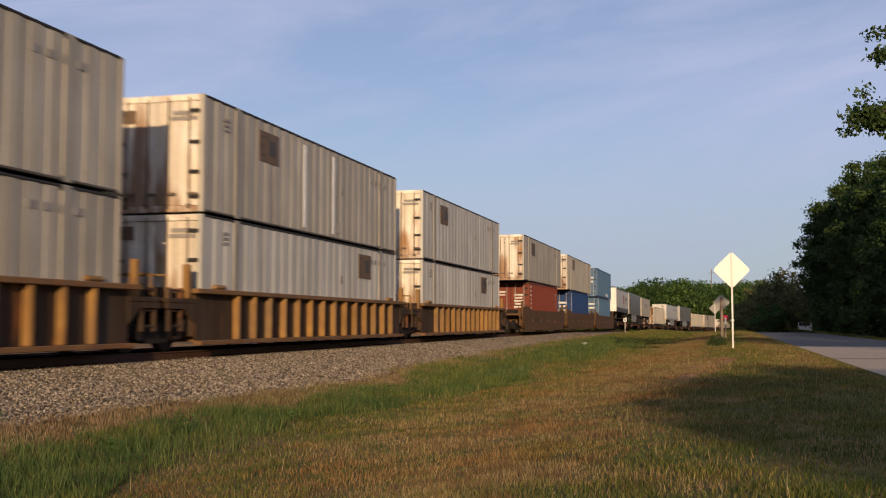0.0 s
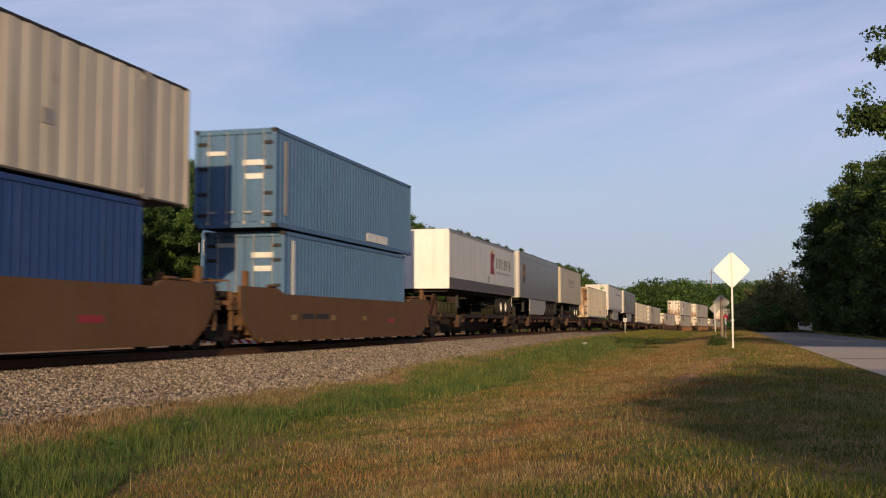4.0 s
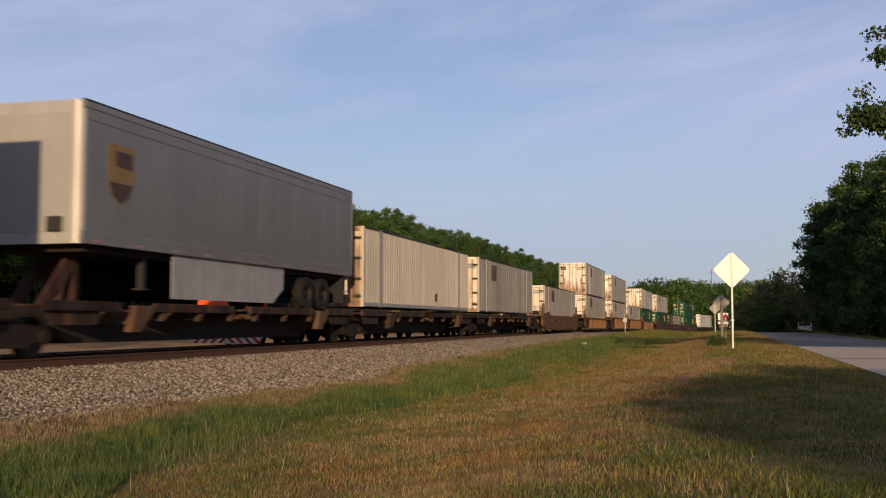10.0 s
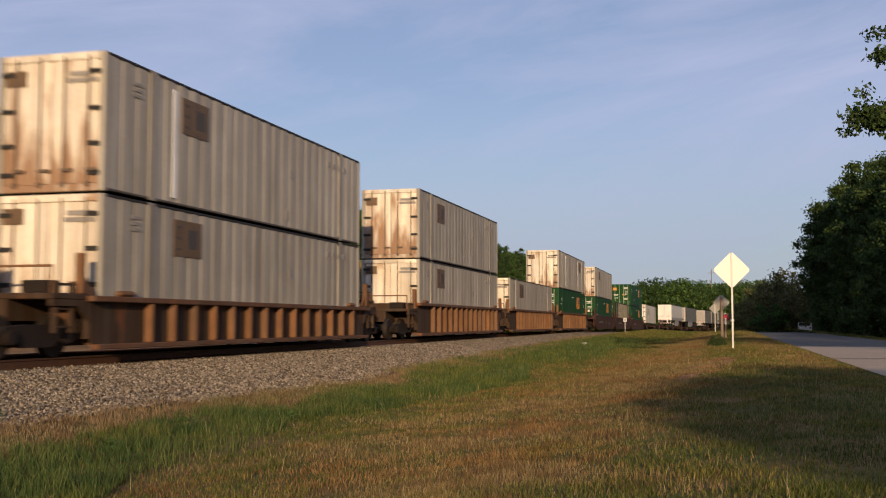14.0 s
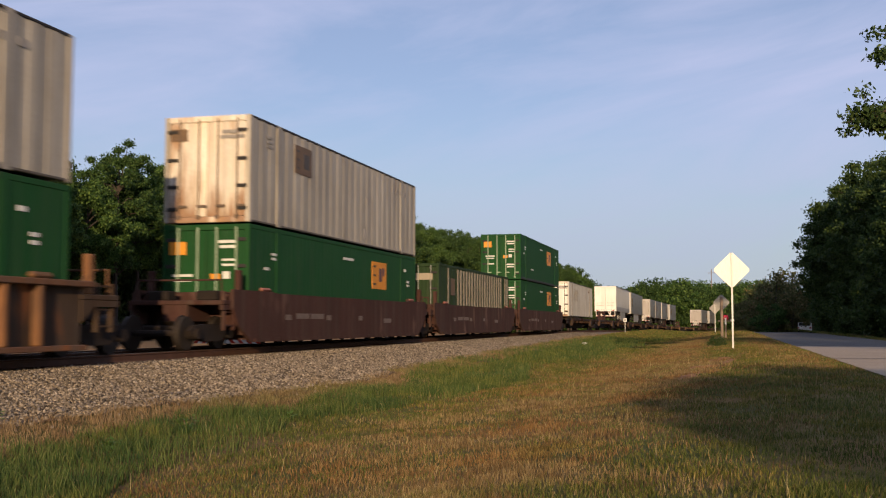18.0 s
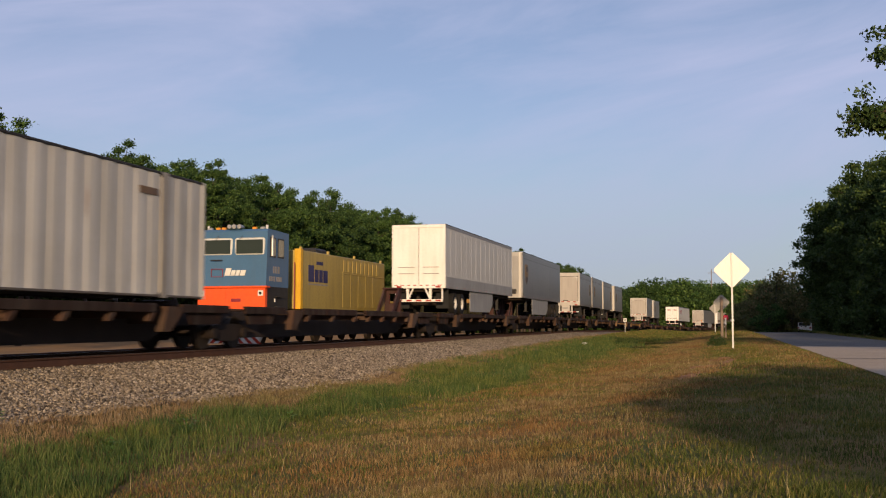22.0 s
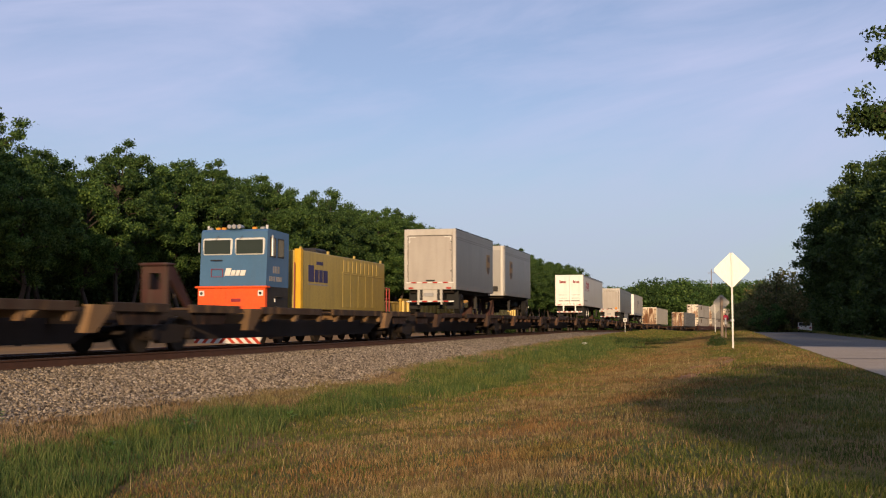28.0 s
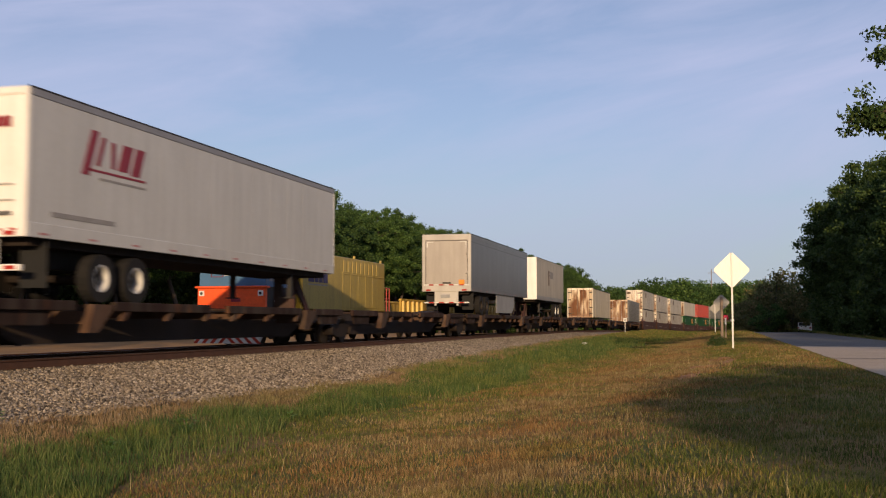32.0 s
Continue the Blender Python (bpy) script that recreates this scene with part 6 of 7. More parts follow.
for x in (-0.75, 0.75):
    part("tail_light", Shape().box(x - 0.12, x + 0.12, -0.02, 0.02, 0.62, 0.8), M_TAPERED, car)
    for y in (0.85, 3.4):
        moved(part("wheel", once("cwheel", lambda: Shape().disc_x(-0.1, 0.1, 0, 0, 0.32, 16).mesh("wheel", M_RUBBER)), M_RUBBER, car), x, y, 0.32)
cp = spot(150, 10.3)
car.matrix_basis = pose(cp.x, cp.y, cp.z - 0.35, 0, 0, -6)

# utility pole far behind the bend
pole = thing("utility_pole", "distant bare wooden utility pole", "utility pole")
part("pole", Shape().rod((0, 0, -2), (0, 0, 17.0), 0.16, 0.11), M_WOOD, pole)
part("cross_arm", Shape().box(-1.0, 1.0, -0.06, 0.06, 15.8, 15.95), M_WOOD, pole)
pole.matrix_basis = pose(-3.4, 330.0, -0.4)

# dead branches and a pale stone on the ballast, a weed at its foot
M_TWIG = material("grey dead wood", (0.13, 0.095, 0.07), 0.9, other=(0.08, 0.06, 0.045), scale=6.0)
brnd = random.Random(8)
for bx, by, bl in ((-7.3, 22.8, 0.55), (-7.9, 25.5, 0.7), (-8.6, 15.2, 0.45), (-7.2, 31.0, 0.6)):
    tw = thing("dead_branch", "small grey dead branch lying on the ballast", "branch", "dead branches")
    a = brnd.uniform(0, 6.28)
    tip = Vector((math.cos(a) * bl, math.sin(a) * bl, 0.05))
    part("stem", Shape().rod((0, 0, 0.0), tip * 0.55 + Vector((0, 0, 0.05)), 0.013, 0.009, 6).rod(tip * 0.55 + Vector((0, 0, 0.05)), tip, 0.009, 0.004, 6), M_TWIG, tw)
    for k in range(4):
        o = tip * brnd.uniform(0.25, 0.8) + Vector((0, 0, 0.04))
        part("twig", Shape().rod(o, o + Vector((brnd.uniform(-0.15, 0.15), brnd.uniform(-0.15, 0.15), brnd.uniform(0.05, 0.2))), 0.006, 0.002, 5), M_TWIG, tw)
    tw.matrix_basis = pose(bx, by, height(bx, by) + 0.045)
st = thing("pale_stone", "single pale stone at the edge of the ballast", "stone")
part("stone", Shape().box(-0.16, 0.16, -0.09, 0.09, -0.02, 0.10, 0.04), M_MARKLIGHT, st)
st.matrix_basis = pose(-7.5, 59.5, height(-7.5, 59.5) + 0.02, 0, 0, 20)
M_WEED = island_material("fresh broad weed leaves", ((0.0, (0.06, 0.13, 0.02)), (1.0, (0.13, 0.22, 0.04))), 0.6, 0.3)
for wx, wy, wr in ((-6.15, 11.5, 0.22), (-5.6, 13.2, 0.15), (-6.0, 9.6, 0.16), (-8.5, 10.9, 0.30)):
    wd = thing("weed", "low broad-leaved green weed in the grass", "weed", "weeds")
    wr_rng = np.random.default_rng(int(wy * 10))
    v, f = [], []
    for k in range(int(320 * wr)):
        a, e = wr_rng.uniform(0, 6.28), wr_rng.uniform(0.1, 1.2)
        c = Vector((math.cos(a) * math.cos(e), math.sin(a) * math.cos(e), math.sin(e))) * wr * wr_rng.uniform(0.3, 1.0)
        t1 = Vector((-math.sin(a), math.cos(a), 0.2)) * 0.018
        t2 = Vector((math.cos(a), math.sin(a), wr_rng.uniform(-0.4, 0.6))) * 0.04
        n = len(v)
        v += [c - t2, c + t1, c + t2, c - t1]
        f.append((n, n + 1, n + 2, n + 3))
    part("leaves", Shape().add(v, f), M_WEED, wd)
    part("stem", Shape().rod((0, 0, -0.03), (0, 0, wr * 0.8), 0.008, 0.004, 5), M_WEED, wd)
    wd.matrix_basis = pose(wx, wy, height(wx, wy) + 0.01)


# ---- the parked work train on the siding ----
M_SIGNALRED = material("faded signal red paint", (0.50, 0.055, 0.03), 0.55, scale=3.0)


def work_machine():
    m = thing("track_machine", "parked blue and orange track machine with a glazed cab", "rail vehicle")
    blue = material("blue machine paint", (0.055, 0.14, 0.26), 0.45, other=(0.045, 0.115, 0.21), scale=0.9, grime=0.12, grain=0.35)
    orange = material("bright orange machine paint", (0.85, 0.105, 0.022), 0.45, other=(0.75, 0.09, 0.02), scale=0.9, grime=0.1)
    glass = bpy.data.materials.new("dark cab glass")
    glass.use_nodes = True
    gb = glass.node_tree.nodes["Principled BSDF"]
    gb.inputs["Base Color"].default_value, gb.inputs["Roughness"].default_value = (0.034, 0.046, 0.043, 1), 0.06
    white = M_MARKLIGHT
    w = 1.45
    cab = part("cab", Shape().prism([(0.0, 2.06), (2.25, 2.06), (2.25, 4.32), (0.25, 4.38), (0.12, 4.28)], -w, w), blue, m)
    for x0, x1 in ((-1.36, -0.05), (0.05, 1.36)):
        part("window_frame", Shape().box(x0, x1, 0.035, 0.14, 3.30, 4.02, 0.07), white, cab)
        part("pane", Shape().box(x0 + 0.028, x1 - 0.028, 0.025, 0.13, 3.328, 3.992, 0.06), glass, cab)
    for y0, y1 in ((0.35, 0.95), (1.1, 1.75)):
        part("window_frame", Shape().box(w - 0.02, w + 0.012, y0, y1, 3.25, 4.05, 0.01), M_DARK, cab)
        part("pane", Shape().box(w, w + 0.018, y0 + 0.06, y1 - 0.06, 3.31, 3.99), glass, cab)
    part("side_lower", Shape().box(-w + 0.02, w - 0.02, 0.1, 2.25, 1.15, 2.06), M_DARK, m)
    part("front_apron", Shape().box(-w - 0.02, w + 0.02, -0.12, 0.1, 0.95, 2.0, 0.02).box(-w - 0.12, w + 0.12, -0.2, 0.15, 2.0, 2.08, 0.02), orange, m)
    part("apron_hatch", Shape().box(-0.75, -0.25, -0.13, -0.11, 1.35, 1.95), orange, m)
    for x in (-1.28, 1.28):
        l = part("headlight", Shape().box(x - 0.11, x + 0.11, -0.16, -0.11, 1.68, 1.90, 0.01), M_MARKLIGHT, m)
        part("lens", Shape().rod((x, -0.175, 1.79), (x, -0.16, 1.79), 0.06, n=10), M_DARK, l)
    # emblem bars on the cab front and side
    for x, l, top in ((-0.36, 0.24, 2.80), (-0.09, 0.18, 2.72), (0.12, 0.16, 2.72), (0.31, 0.22, 2.72)):
        slant = lambda x0, x1, z0, z1, y: Shape().add([(q + 0.25 * (z - 2.5), yy, z) for yy in (y, 0.02) for q, z in ((x0, z0), (x1, z0), (x1, z1), (x0, z1))],
                                                     [(0, 1, 2, 3), (7, 6, 5, 4), (0, 4, 5, 1), (1, 5, 6, 2), (2, 6, 7, 3), (3, 7, 4, 0)])
        part("lettering", slant(x, x + l, 2.50, top, -0.012), M_MARKLIGHT, cab)
    part("marking", Shape().box(0.0, 0.42, -0.135, -0.125, 1.45, 1.58), M_MARKRED, m)
    for z, hh, starts, l in ((2.75, 0.28, (0.66, 0.90, 1.14), 0.17), (2.38, 0.2, (0.32, 0.48, 0.63, 0.78, 1.02, 1.16, 1.30, 1.44), 0.10)):
        for y in starts:
            part("lettering", Shape().box(w, w + 0.008, y, y + l, z - hh / 2, z + hh / 2), M_MARK, cab)
    part("panel_outline", Shape().box(-0.95, -0.93, -0.01, 0.02, 2.45, 2.78).box(-0.45, -0.43, -0.01, 0.02, 2.45, 2.78).box(-0.93, -0.45, -0.01, 0.02, 2.45, 2.47).box(-0.93, -0.45, -0.01, 0.02, 2.76, 2.78), M_MARKRED, cab)
    part("grab_bar", Shape().rod((-0.95, -0.05, 3.12), (-0.45, -0.05, 3.12), 0.02), M_DARK, cab)
    part("exhaust_stack", Shape().rod((w + 0.08, 0.42, 3.28), (w + 0.08, 0.42, 4.0), 0.07, n=12).rod((w + 0.08, 0.42, 4.0), (w + 0.08, 0.42, 4.12), 0.045, n=10), M_GALV, cab, "bright upright exhaust stack")
    part("mirror", Shape().box(-w - 0.12, -w - 0.05, 0.05, 0.12, 3.45, 3.85, 0.02), M_GALV, cab)
    for x in (-0.62, 0.42):
        part("wiper", Shape().rod((x, 0.0, 4.10), (x - 0.16, 0.01, 3.92), 0.012, n=5), M_DARK, cab)
    for x in (-1.3, 1.28):
        part("whistle", Shape().box(x - 0.04, x + 0.04, 0.4, 0.48, 4.36, 4.55, 0.01), M_MARKLIGHT, cab)
    part("cab_step", Shape().box(w - 0.02, w + 0.10, 0.9, 1.5, 1.25, 1.29).box(w - 0.02, w + 0.10, 0.9, 1.5, 1.65, 1.69), M_DARK, m)
    part("headlamp_bracket", Shape().rod((w + 0.05, 0.75, 1.45), (w + 0.05, 0.75, 1.58), 0.03), M_MARKLIGHT, m)
    for x in (-0.15, 0.05, 0.28):
        part("horn", Shape().rod((x, 0.35, 4.47), (x, -0.05, 4.47), 0.05, 0.09, 10), M_GALV, cab)
    for x in (-1.2, -0.85, -0.6, 0.75, 1.1):
        part("roof_lamp", Shape().box(x - 0.09, x + 0.09, 0.35, 0.5, 4.36, 4.48, 0.02), M_MARKORANGE if abs(x) < 0.9 else M_GALV, cab)
    # red and white striped plough below the apron
    plough = part("snow_guard", Shape().add([(-1.5, -0.45, 0.06), (1.5, -0.45, 0.06), (1.35, -0.4, -0.2), (-1.35, -0.4, -0.2), (-1.5, -0.35, 0.06), (1.5, -0.35, 0.06), (1.35, -0.3, -0.2), (-1.35, -0.3, -0.2)],
                                           [(0, 1, 2, 3), (4, 5, 6, 7), (0, 1, 5, 4), (2, 3, 7, 6), (0, 3, 7, 4), (1, 2, 6, 5)]), M_MARKLIGHT, m, "white guard plate with red slanting stripes")
    for i in range(8):
        x = -1.36 + i * 0.36
        d = -0.12 if i < 4 else 0.12
        part("stripe", Shape().add([(x - d, -0.456, 0.055), (x + 0.17 - d, -0.456, 0.055), (x + 0.17 + d, -0.407, -0.195), (x + d, -0.407, -0.195)], [(0, 1, 2, 3)]), M_SIGNALRED, plough)
    part("frame", Shape().box(-1.2, 1.2, 0.2, 18.0, 0.72, 1.15, 0.03), M_DARK, m)
    for y in (2.0, 8.0, 15.5):
        truck(m, y).location.z -= 0.20
    m.matrix_basis = pose(SIDING, 39.1, 0)
    return m


work_machine()
M_MUSTARD = material("mustard yellow module paint", (0.42, 0.31, 0.085), 0.5, other=(0.36, 0.27, 0.075), scale=0.7, grime=0.3)
pm = thing("power_module", "mustard yellow equipment module with navy lettering bars", "machinery module")
part("body", Shape().box(-1.45, 1.45, 0, 11.8, 1.2, 3.75, 0.03), M_MUSTARD, pm)
for y in (5.3, 6.4, 7.5, 8.6, 9.7):
    part("panel_door", Shape().box(1.45, 1.465, y, y + 1.05, 1.35, 2.93, 0.005), M_MUSTARD, pm)
for y, l, top in ((0.95, 0.66, 3.15), (1.70, 0.46, 2.98), (2.25, 0.42, 2.98), (2.76, 0.54, 2.98)):
    part("lettering", Shape().box(1.45, 1.458, y, y + l, 2.42, top, 0.003), M_MARKBLUE, pm)
part("lettering", Shape().box(1.45, 1.458, 1.9, 2.7, 3.2, 3.35), M_MARKBLUE, pm)
part("lettering", Shape().box(1.45, 1.458, 0.95, 3.3, 2.28, 2.34), M_MARK, pm)
part("corner_post", Shape().box(1.2, 1.5, -0.05, 0.25, 1.2, 3.8, 0.02), material("bright yellow post paint", (0.75, 0.42, 0.03), 0.5, scale=2.0), pm)
part("ladder", Shape().rod((0.9, -0.25, 1.2), (0.9, -0.25, 3.2), 0.025).rod((1.3, -0.25, 1.2), (1.3, -0.25, 3.2), 0.025), M_MARKRED, pm)
for y in (0.3, 3.6, 7.2, 11.4):
    part("lifting_eye", Shape().box(1.3, 1.4, y - 0.06, y + 0.06, 3.75, 3.9), M_MUSTARD, pm)
part("exhaust", Shape().box(-0.6, 0.4, 4.4, 6.0, 3.75, 4.15, 0.1), M_DARK, pm)
M_VENT = material("paler mustard vent slats", (0.50, 0.37, 0.11), 0.5, other=(0.42, 0.31, 0.09), scale=1.2)
for i in range(9):
    part("vent_slat", Shape().box(1.45, 1.47, 5.4 + i * 0.62, 5.4 + i * 0.62 + 0.36, 3.05, 3.6, 0.006), M_VENT, pm)
part("panel_rail", Shape().box(1.45, 1.475, 5.2, 11.6, 2.96, 3.02), M_VENT, pm)
pm.matrix_basis = pose(SIDING, 42.6, 0)

M_GONDOLA = material("yellow gondola paint", (0.62, 0.40, 0.07), 0.55, other=(0.50, 0.32, 0.06), scale=0.9, grime=0.3)
M_GONDRIB = material("pale yellow rib paint", (0.72, 0.52, 0.18), 0.55, other=(0.60, 0.42, 0.13), scale=0.9, grime=0.2)
gd = thing("low_gondola", "yellow low-sided work car with bright ribs", "railcar")
part("deck", Shape().box(-1.4, 1.4, 0, 34, 0.9, 1.2), M_DARK, gd)
for x in (1.4, -1.4):
    part("side_wall", Shape().box(x - 0.03, x + 0.03, 0, 34, 1.2, 1.88).box(x - 0.08, x + 0.08, 0, 34, 1.84, 1.96, 0.01), M_GONDOLA, gd)
rib = Shape().box(-0.06, 0.12, -0.10, 0.10, 1.2, 1.84, 0.02).mesh("rib", M_GONDRIB)
for i in range(36):
    for x, r in ((1.43, 0), (-1.43, 180)):
        moved(part("rib", rib, M_GONDOLA, gd), x, 0.4 + i * 0.95, 0, r)
for y in (3, 14, 20, 31):
    truck(gd, y).location.z -= 0.20
gd.matrix_basis = pose(SIDING, 57.4, 0)
rk = thing("guard_rail_frame", "orange-red guard frame at the end of a module", "railing")
for y in (0.0, 0.5, 1.0):
    part("upright", Shape().rod((1.3, y, 1.2), (1.3, y, 2.5), 0.03), M_BRIGHTRED, rk)
part("rail", Shape().rod((1.3, 0, 2.48), (1.3, 1.0, 2.48), 0.03).rod((1.3, 0, 1.9), (1.3, 1.0, 1.9), 0.03), M_BRIGHTRED, rk)
part("deck", Shape().box(-1.3, 1.35, -0.2, 2.6, 1.1, 1.22), M_DARK, rk)
rk.matrix_basis = pose(SIDING, 54.7, 0)

# excavator riding on the gondola
M_EXC = material("worn yellow excavator paint", (0.36, 0.20, 0.05), 0.6, other=(0.22, 0.12, 0.04), scale=1.6, grime=0.6)
ex = thing("excavator", "worn yellow excavator with a folded arm on a work car", "excavator")
M_GLASS = bpy.data.materials["dark cab glass"]
part("track_frame", Shape().box(-1.3, -0.8, 0.6, 4.6, 1.2, 1.98, 0.2).box(0.8, 1.3, 0.6, 4.6, 1.2, 1.98, 0.2), M_DARK, ex)
part("turntable", Shape().box(-0.8, 0.8, 1.8, 3.4, 1.6, 2.1, 0.1), M_DARK, ex)
part("deck", Shape().box(-1.2, 1.3, 0.7, 4.8, 2.1, 2.42, 0.04), M_EXC, ex)
part("engine_hood", Shape().box(-1.15, 1.05, 2.7, 4.9, 2.42, 3.1, 0.12), M_DARK, ex)
cabx = part("cab", Shape().box(0.02, 0.10, 0.75, 0.83, 2.42, 4.1).box(1.0, 1.08, 0.75, 0.83, 2.42, 4.1).box(0.02, 0.10, 2.3, 2.38, 2.42, 4.1).box(1.0, 1.08, 2.3, 2.38, 2.42, 4.1)
            .box(0.0, 1.1, 0.7, 2.42, 4.08, 4.22, 0.04).box(0.02, 1.08, 0.75, 2.38, 2.42, 2.75, 0.02).box(0.35, 0.8, 1.4, 2.1, 2.7, 3.5, 0.08), M_DARK, ex, "black cab frame with a seat inside")
part("pane", Shape().box(0.10, 1.0, 0.77, 0.79, 2.75, 4.08), M_GLASS, cabx)
part("pane", Shape().box(1.05, 1.07, 0.83, 2.3, 2.75, 4.08), M_GLASS, cabx)
for x, y, z in ((0.15, 0.72, 4.3), (0.95, 0.72, 4.3), (-0.75, 0.1, 4.25), (0.7, 0.62, 2.6)):
    part("work_lamp", Shape().rod((x, y, z), (x, y - 0.12, z), 0.07, 0.11, 10), M_MARKLIGHT, ex)
part("tank_box", Shape().box(1.05, 1.32, 2.5, 3.2, 2.75, 3.55, 0.05), M_MARKGOLD, ex)
part("boom", Shape().prism([(1.2, 2.35), (0.5, 3.5), (-0.5, 4.15), (-1.0, 4.2), (-1.05, 3.95), (-0.5, 3.75), (0.1, 3.2), (0.7, 2.35)], -0.80, -0.45), M_EXC, ex)
part("stick", Shape().prism([(-0.85, 4.4), (-0.5, 4.2), (-1.1, 2.6), (-1.45, 2.5), (-1.35, 3.2)], -0.78, -0.50), M_EXC, ex)
part("boom_ram", Shape().rod((-0.3, 0.9, 2.5), (-0.3, -0.4, 3.8), 0.07).rod((-0.62, -0.3, 4.35), (-0.62, -1.25, 3.3), 0.06), M_GALV, ex)
part("bucket", Shape().prism([(-1.5, 2.75), (-1.0, 2.7), (-0.7, 2.2), (-1.0, 1.95), (-1.6, 2.05), (-1.75, 2.4)], -1.05, -0.2), M_SPINE, ex)
part("hose", Shape().rod((-0.15, 0.7, 2.5), (-0.25, 0.2, 3.7), 0.04).rod((-0.25, 0.2, 3.7), (-0.4, -0.5, 4.1), 0.04), M_DARK, ex)
ex.matrix_basis = pose(SIDING, 79.0, 0)


# ---- trees ----
M_BARK = material("grey-brown bark", (0.065, 0.050, 0.038), 0.9, other=(0.042, 0.033, 0.026), scale=5.0, stretch=(3, 3, 0.6), bump=0.6, bump_scale=12.0)
M_LEAF = island_material("mid green foliage", ((0.0, (0.018, 0.044, 0.011)), (0.55, (0.046, 0.102, 0.027)), (1.0, (0.122, 0.198, 0.056))), 0.65, 0.35, vary=0.25)
M_LEAFOLIVE = island_material("olive foliage with reddish twigs", ((0.0, (0.06, 0.068, 0.024)), (0.7, (0.135, 0.138, 0.048)), (0.92, (0.20, 0.17, 0.07)), (1.0, (0.32, 0.17, 0.09))), 0.65, 0.3)
M_LEAFDARK = island_material("dark green foliage", ((0.0, (0.020, 0.044, 0.012)), (0.6, (0.045, 0.082, 0.020)), (1.0, (0.09, 0.13, 0.034))), 0.6, 0.3)


def crown_mesh(name, seed, tall, spread, base, clumps, leaves, leaf, mat, rough_top=0.10, tuft=0.36):
    """Leaves in clumps along limbs: an uneven outline with gaps."""
    rng = np.random.default_rng(seed)
    mid = (tall + base) / 2
    half = (tall - base) / 2
    cs, rs = [], []
    while len(cs) < clumps:
        d = rng.normal(size=3)
        d /= np.linalg.norm(d)
        r = rng.uniform(0.35, 1.0) ** 0.6 * (1 + rough_top * rng.uniform(-1, 1))
        z = mid + d[2] * half * r
        w = spread * (1.0 - 0.35 * max(0, (z - mid) / half))
        cs.append((d[0] * w * r, d[1] * w * r, z))
        rs.append(rng.uniform(0.5, 1.0) * spread * tuft)
    cs, rs = np.array(cs), np.array(rs)
    which = rng.integers(0, clumps, leaves)
    d = rng.normal(size=(leaves, 3))
    d /= np.linalg.norm(d, axis=1)[:, None]
    p = cs[which] + d * (rs[which] * np.minimum(np.abs(rng.normal(0.62, 0.34, leaves)), 1.7))[:, None] * np.array([1, 1, 0.72])
    sz = leaf * rng.uniform(0.6, 1.3, leaves)
    a = rng.normal(size=(leaves, 3))
    a /= np.linalg.norm(a, axis=1)[:, None]
    b = np.cross(a, rng.normal(size=(leaves, 3)))
    b /= np.linalg.norm(b, axis=1)[:, None]
    c = np.cross(a, b)
    q = np.stack([p - a * sz[:, None] * 0.5, p + b * sz[:, None] * 0.26 + c * sz[:, None] * 0.06, p + a * sz[:, None] * 0.5, p - b * sz[:, None] * 0.26 + c * sz[:, None] * 0.06], 1).reshape(-1, 3)
    me = raw_mesh(name, q, (4 * np.arange(leaves)[:, None] + np.arange(4)[None]))
    me.materials.append(mat)
    return me, cs


def trunk_shape(cs, tall, base, girth, seed):
    rnd = random.Random(seed)
    s = Shape()
    pts = [Vector((0, 0, -0.6))]
    for i in range(1, 6):
        pts.append(Vector((rnd.uniform(-0.25, 0.25), rnd.uniform(-0.25, 0.25), tall * 0.8 * i / 5)))
    for i in range(5):
        s.rod(pts[i], pts[i + 1], girth * (1 - i / 5.5), girth * (1 - (i + 1) / 5.5), 8, False)
    for c in cs[:: max(1, len(cs) // 22)]:
        z = max(base * 0.5, min(c[2] - 0.8, tall * 0.75))
        k = z / (tall * 0.8) * 5
        i = min(4, int(k))
        o = pts[i].lerp(pts[i + 1], k - i)
        m = o.lerp(Vector(c), 0.5) + Vector((0, 0, 0.3))
        s.rod(o, m, girth * 0.30, girth * 0.18, 6, False)
        s.rod(m, Vector(c), girth * 0.18, girth * 0.05, 5, False)
    return s


TREES = {}


def tree_kind(key, name, label, tall, spread, base, clumps, leaves, leaf, mat, girth=0.22, category="tree", group="trees", rough_top=0.10, tuft=0.36):
    t = thing(name, label, category, group)
    me, cs = crown_mesh("crown", key * 7 + 3, tall, spread, base, clumps, leaves, leaf, mat, rough_top, tuft)
    part("trunk", trunk_shape(cs, tall, base, girth, key), M_BARK, t)
    part("crown", me, mat, t)
    TREES[key] = [t, False]


def plant(key, x, y, scale=1.0, turn=0.0, z=None):
    t, used = TREES[key]
    if z is None:
        z = height(x, y) - 0.05 if y < BEND else dip(y) - 0.4
    m = pose(x, y, z, 0, 0, turn)
    if used:
        t = copy_thing(t, m)
    TREES[key][1] = True
    t.matrix_basis = m
    t.scale = (scale, scale, scale * 1.0)
    return t


TL = "leafy green deciduous tree at the edge of a wood"
tree_kind(1, "tree", TL, 13.0, 4.0, 4.6, 150, 46000, 0.19, M_LEAF, rough_top=0.24, tuft=0.19)
tree_kind(2, "tree", TL, 12.0, 3.2, 4.2, 115, 38000, 0.185, M_LEAF, rough_top=0.26, tuft=0.20)
tree_kind(3, "tree", TL, 14.0, 3.5, 5.2, 130, 42000, 0.19, M_LEAF, rough_top=0.28, tuft=0.19)
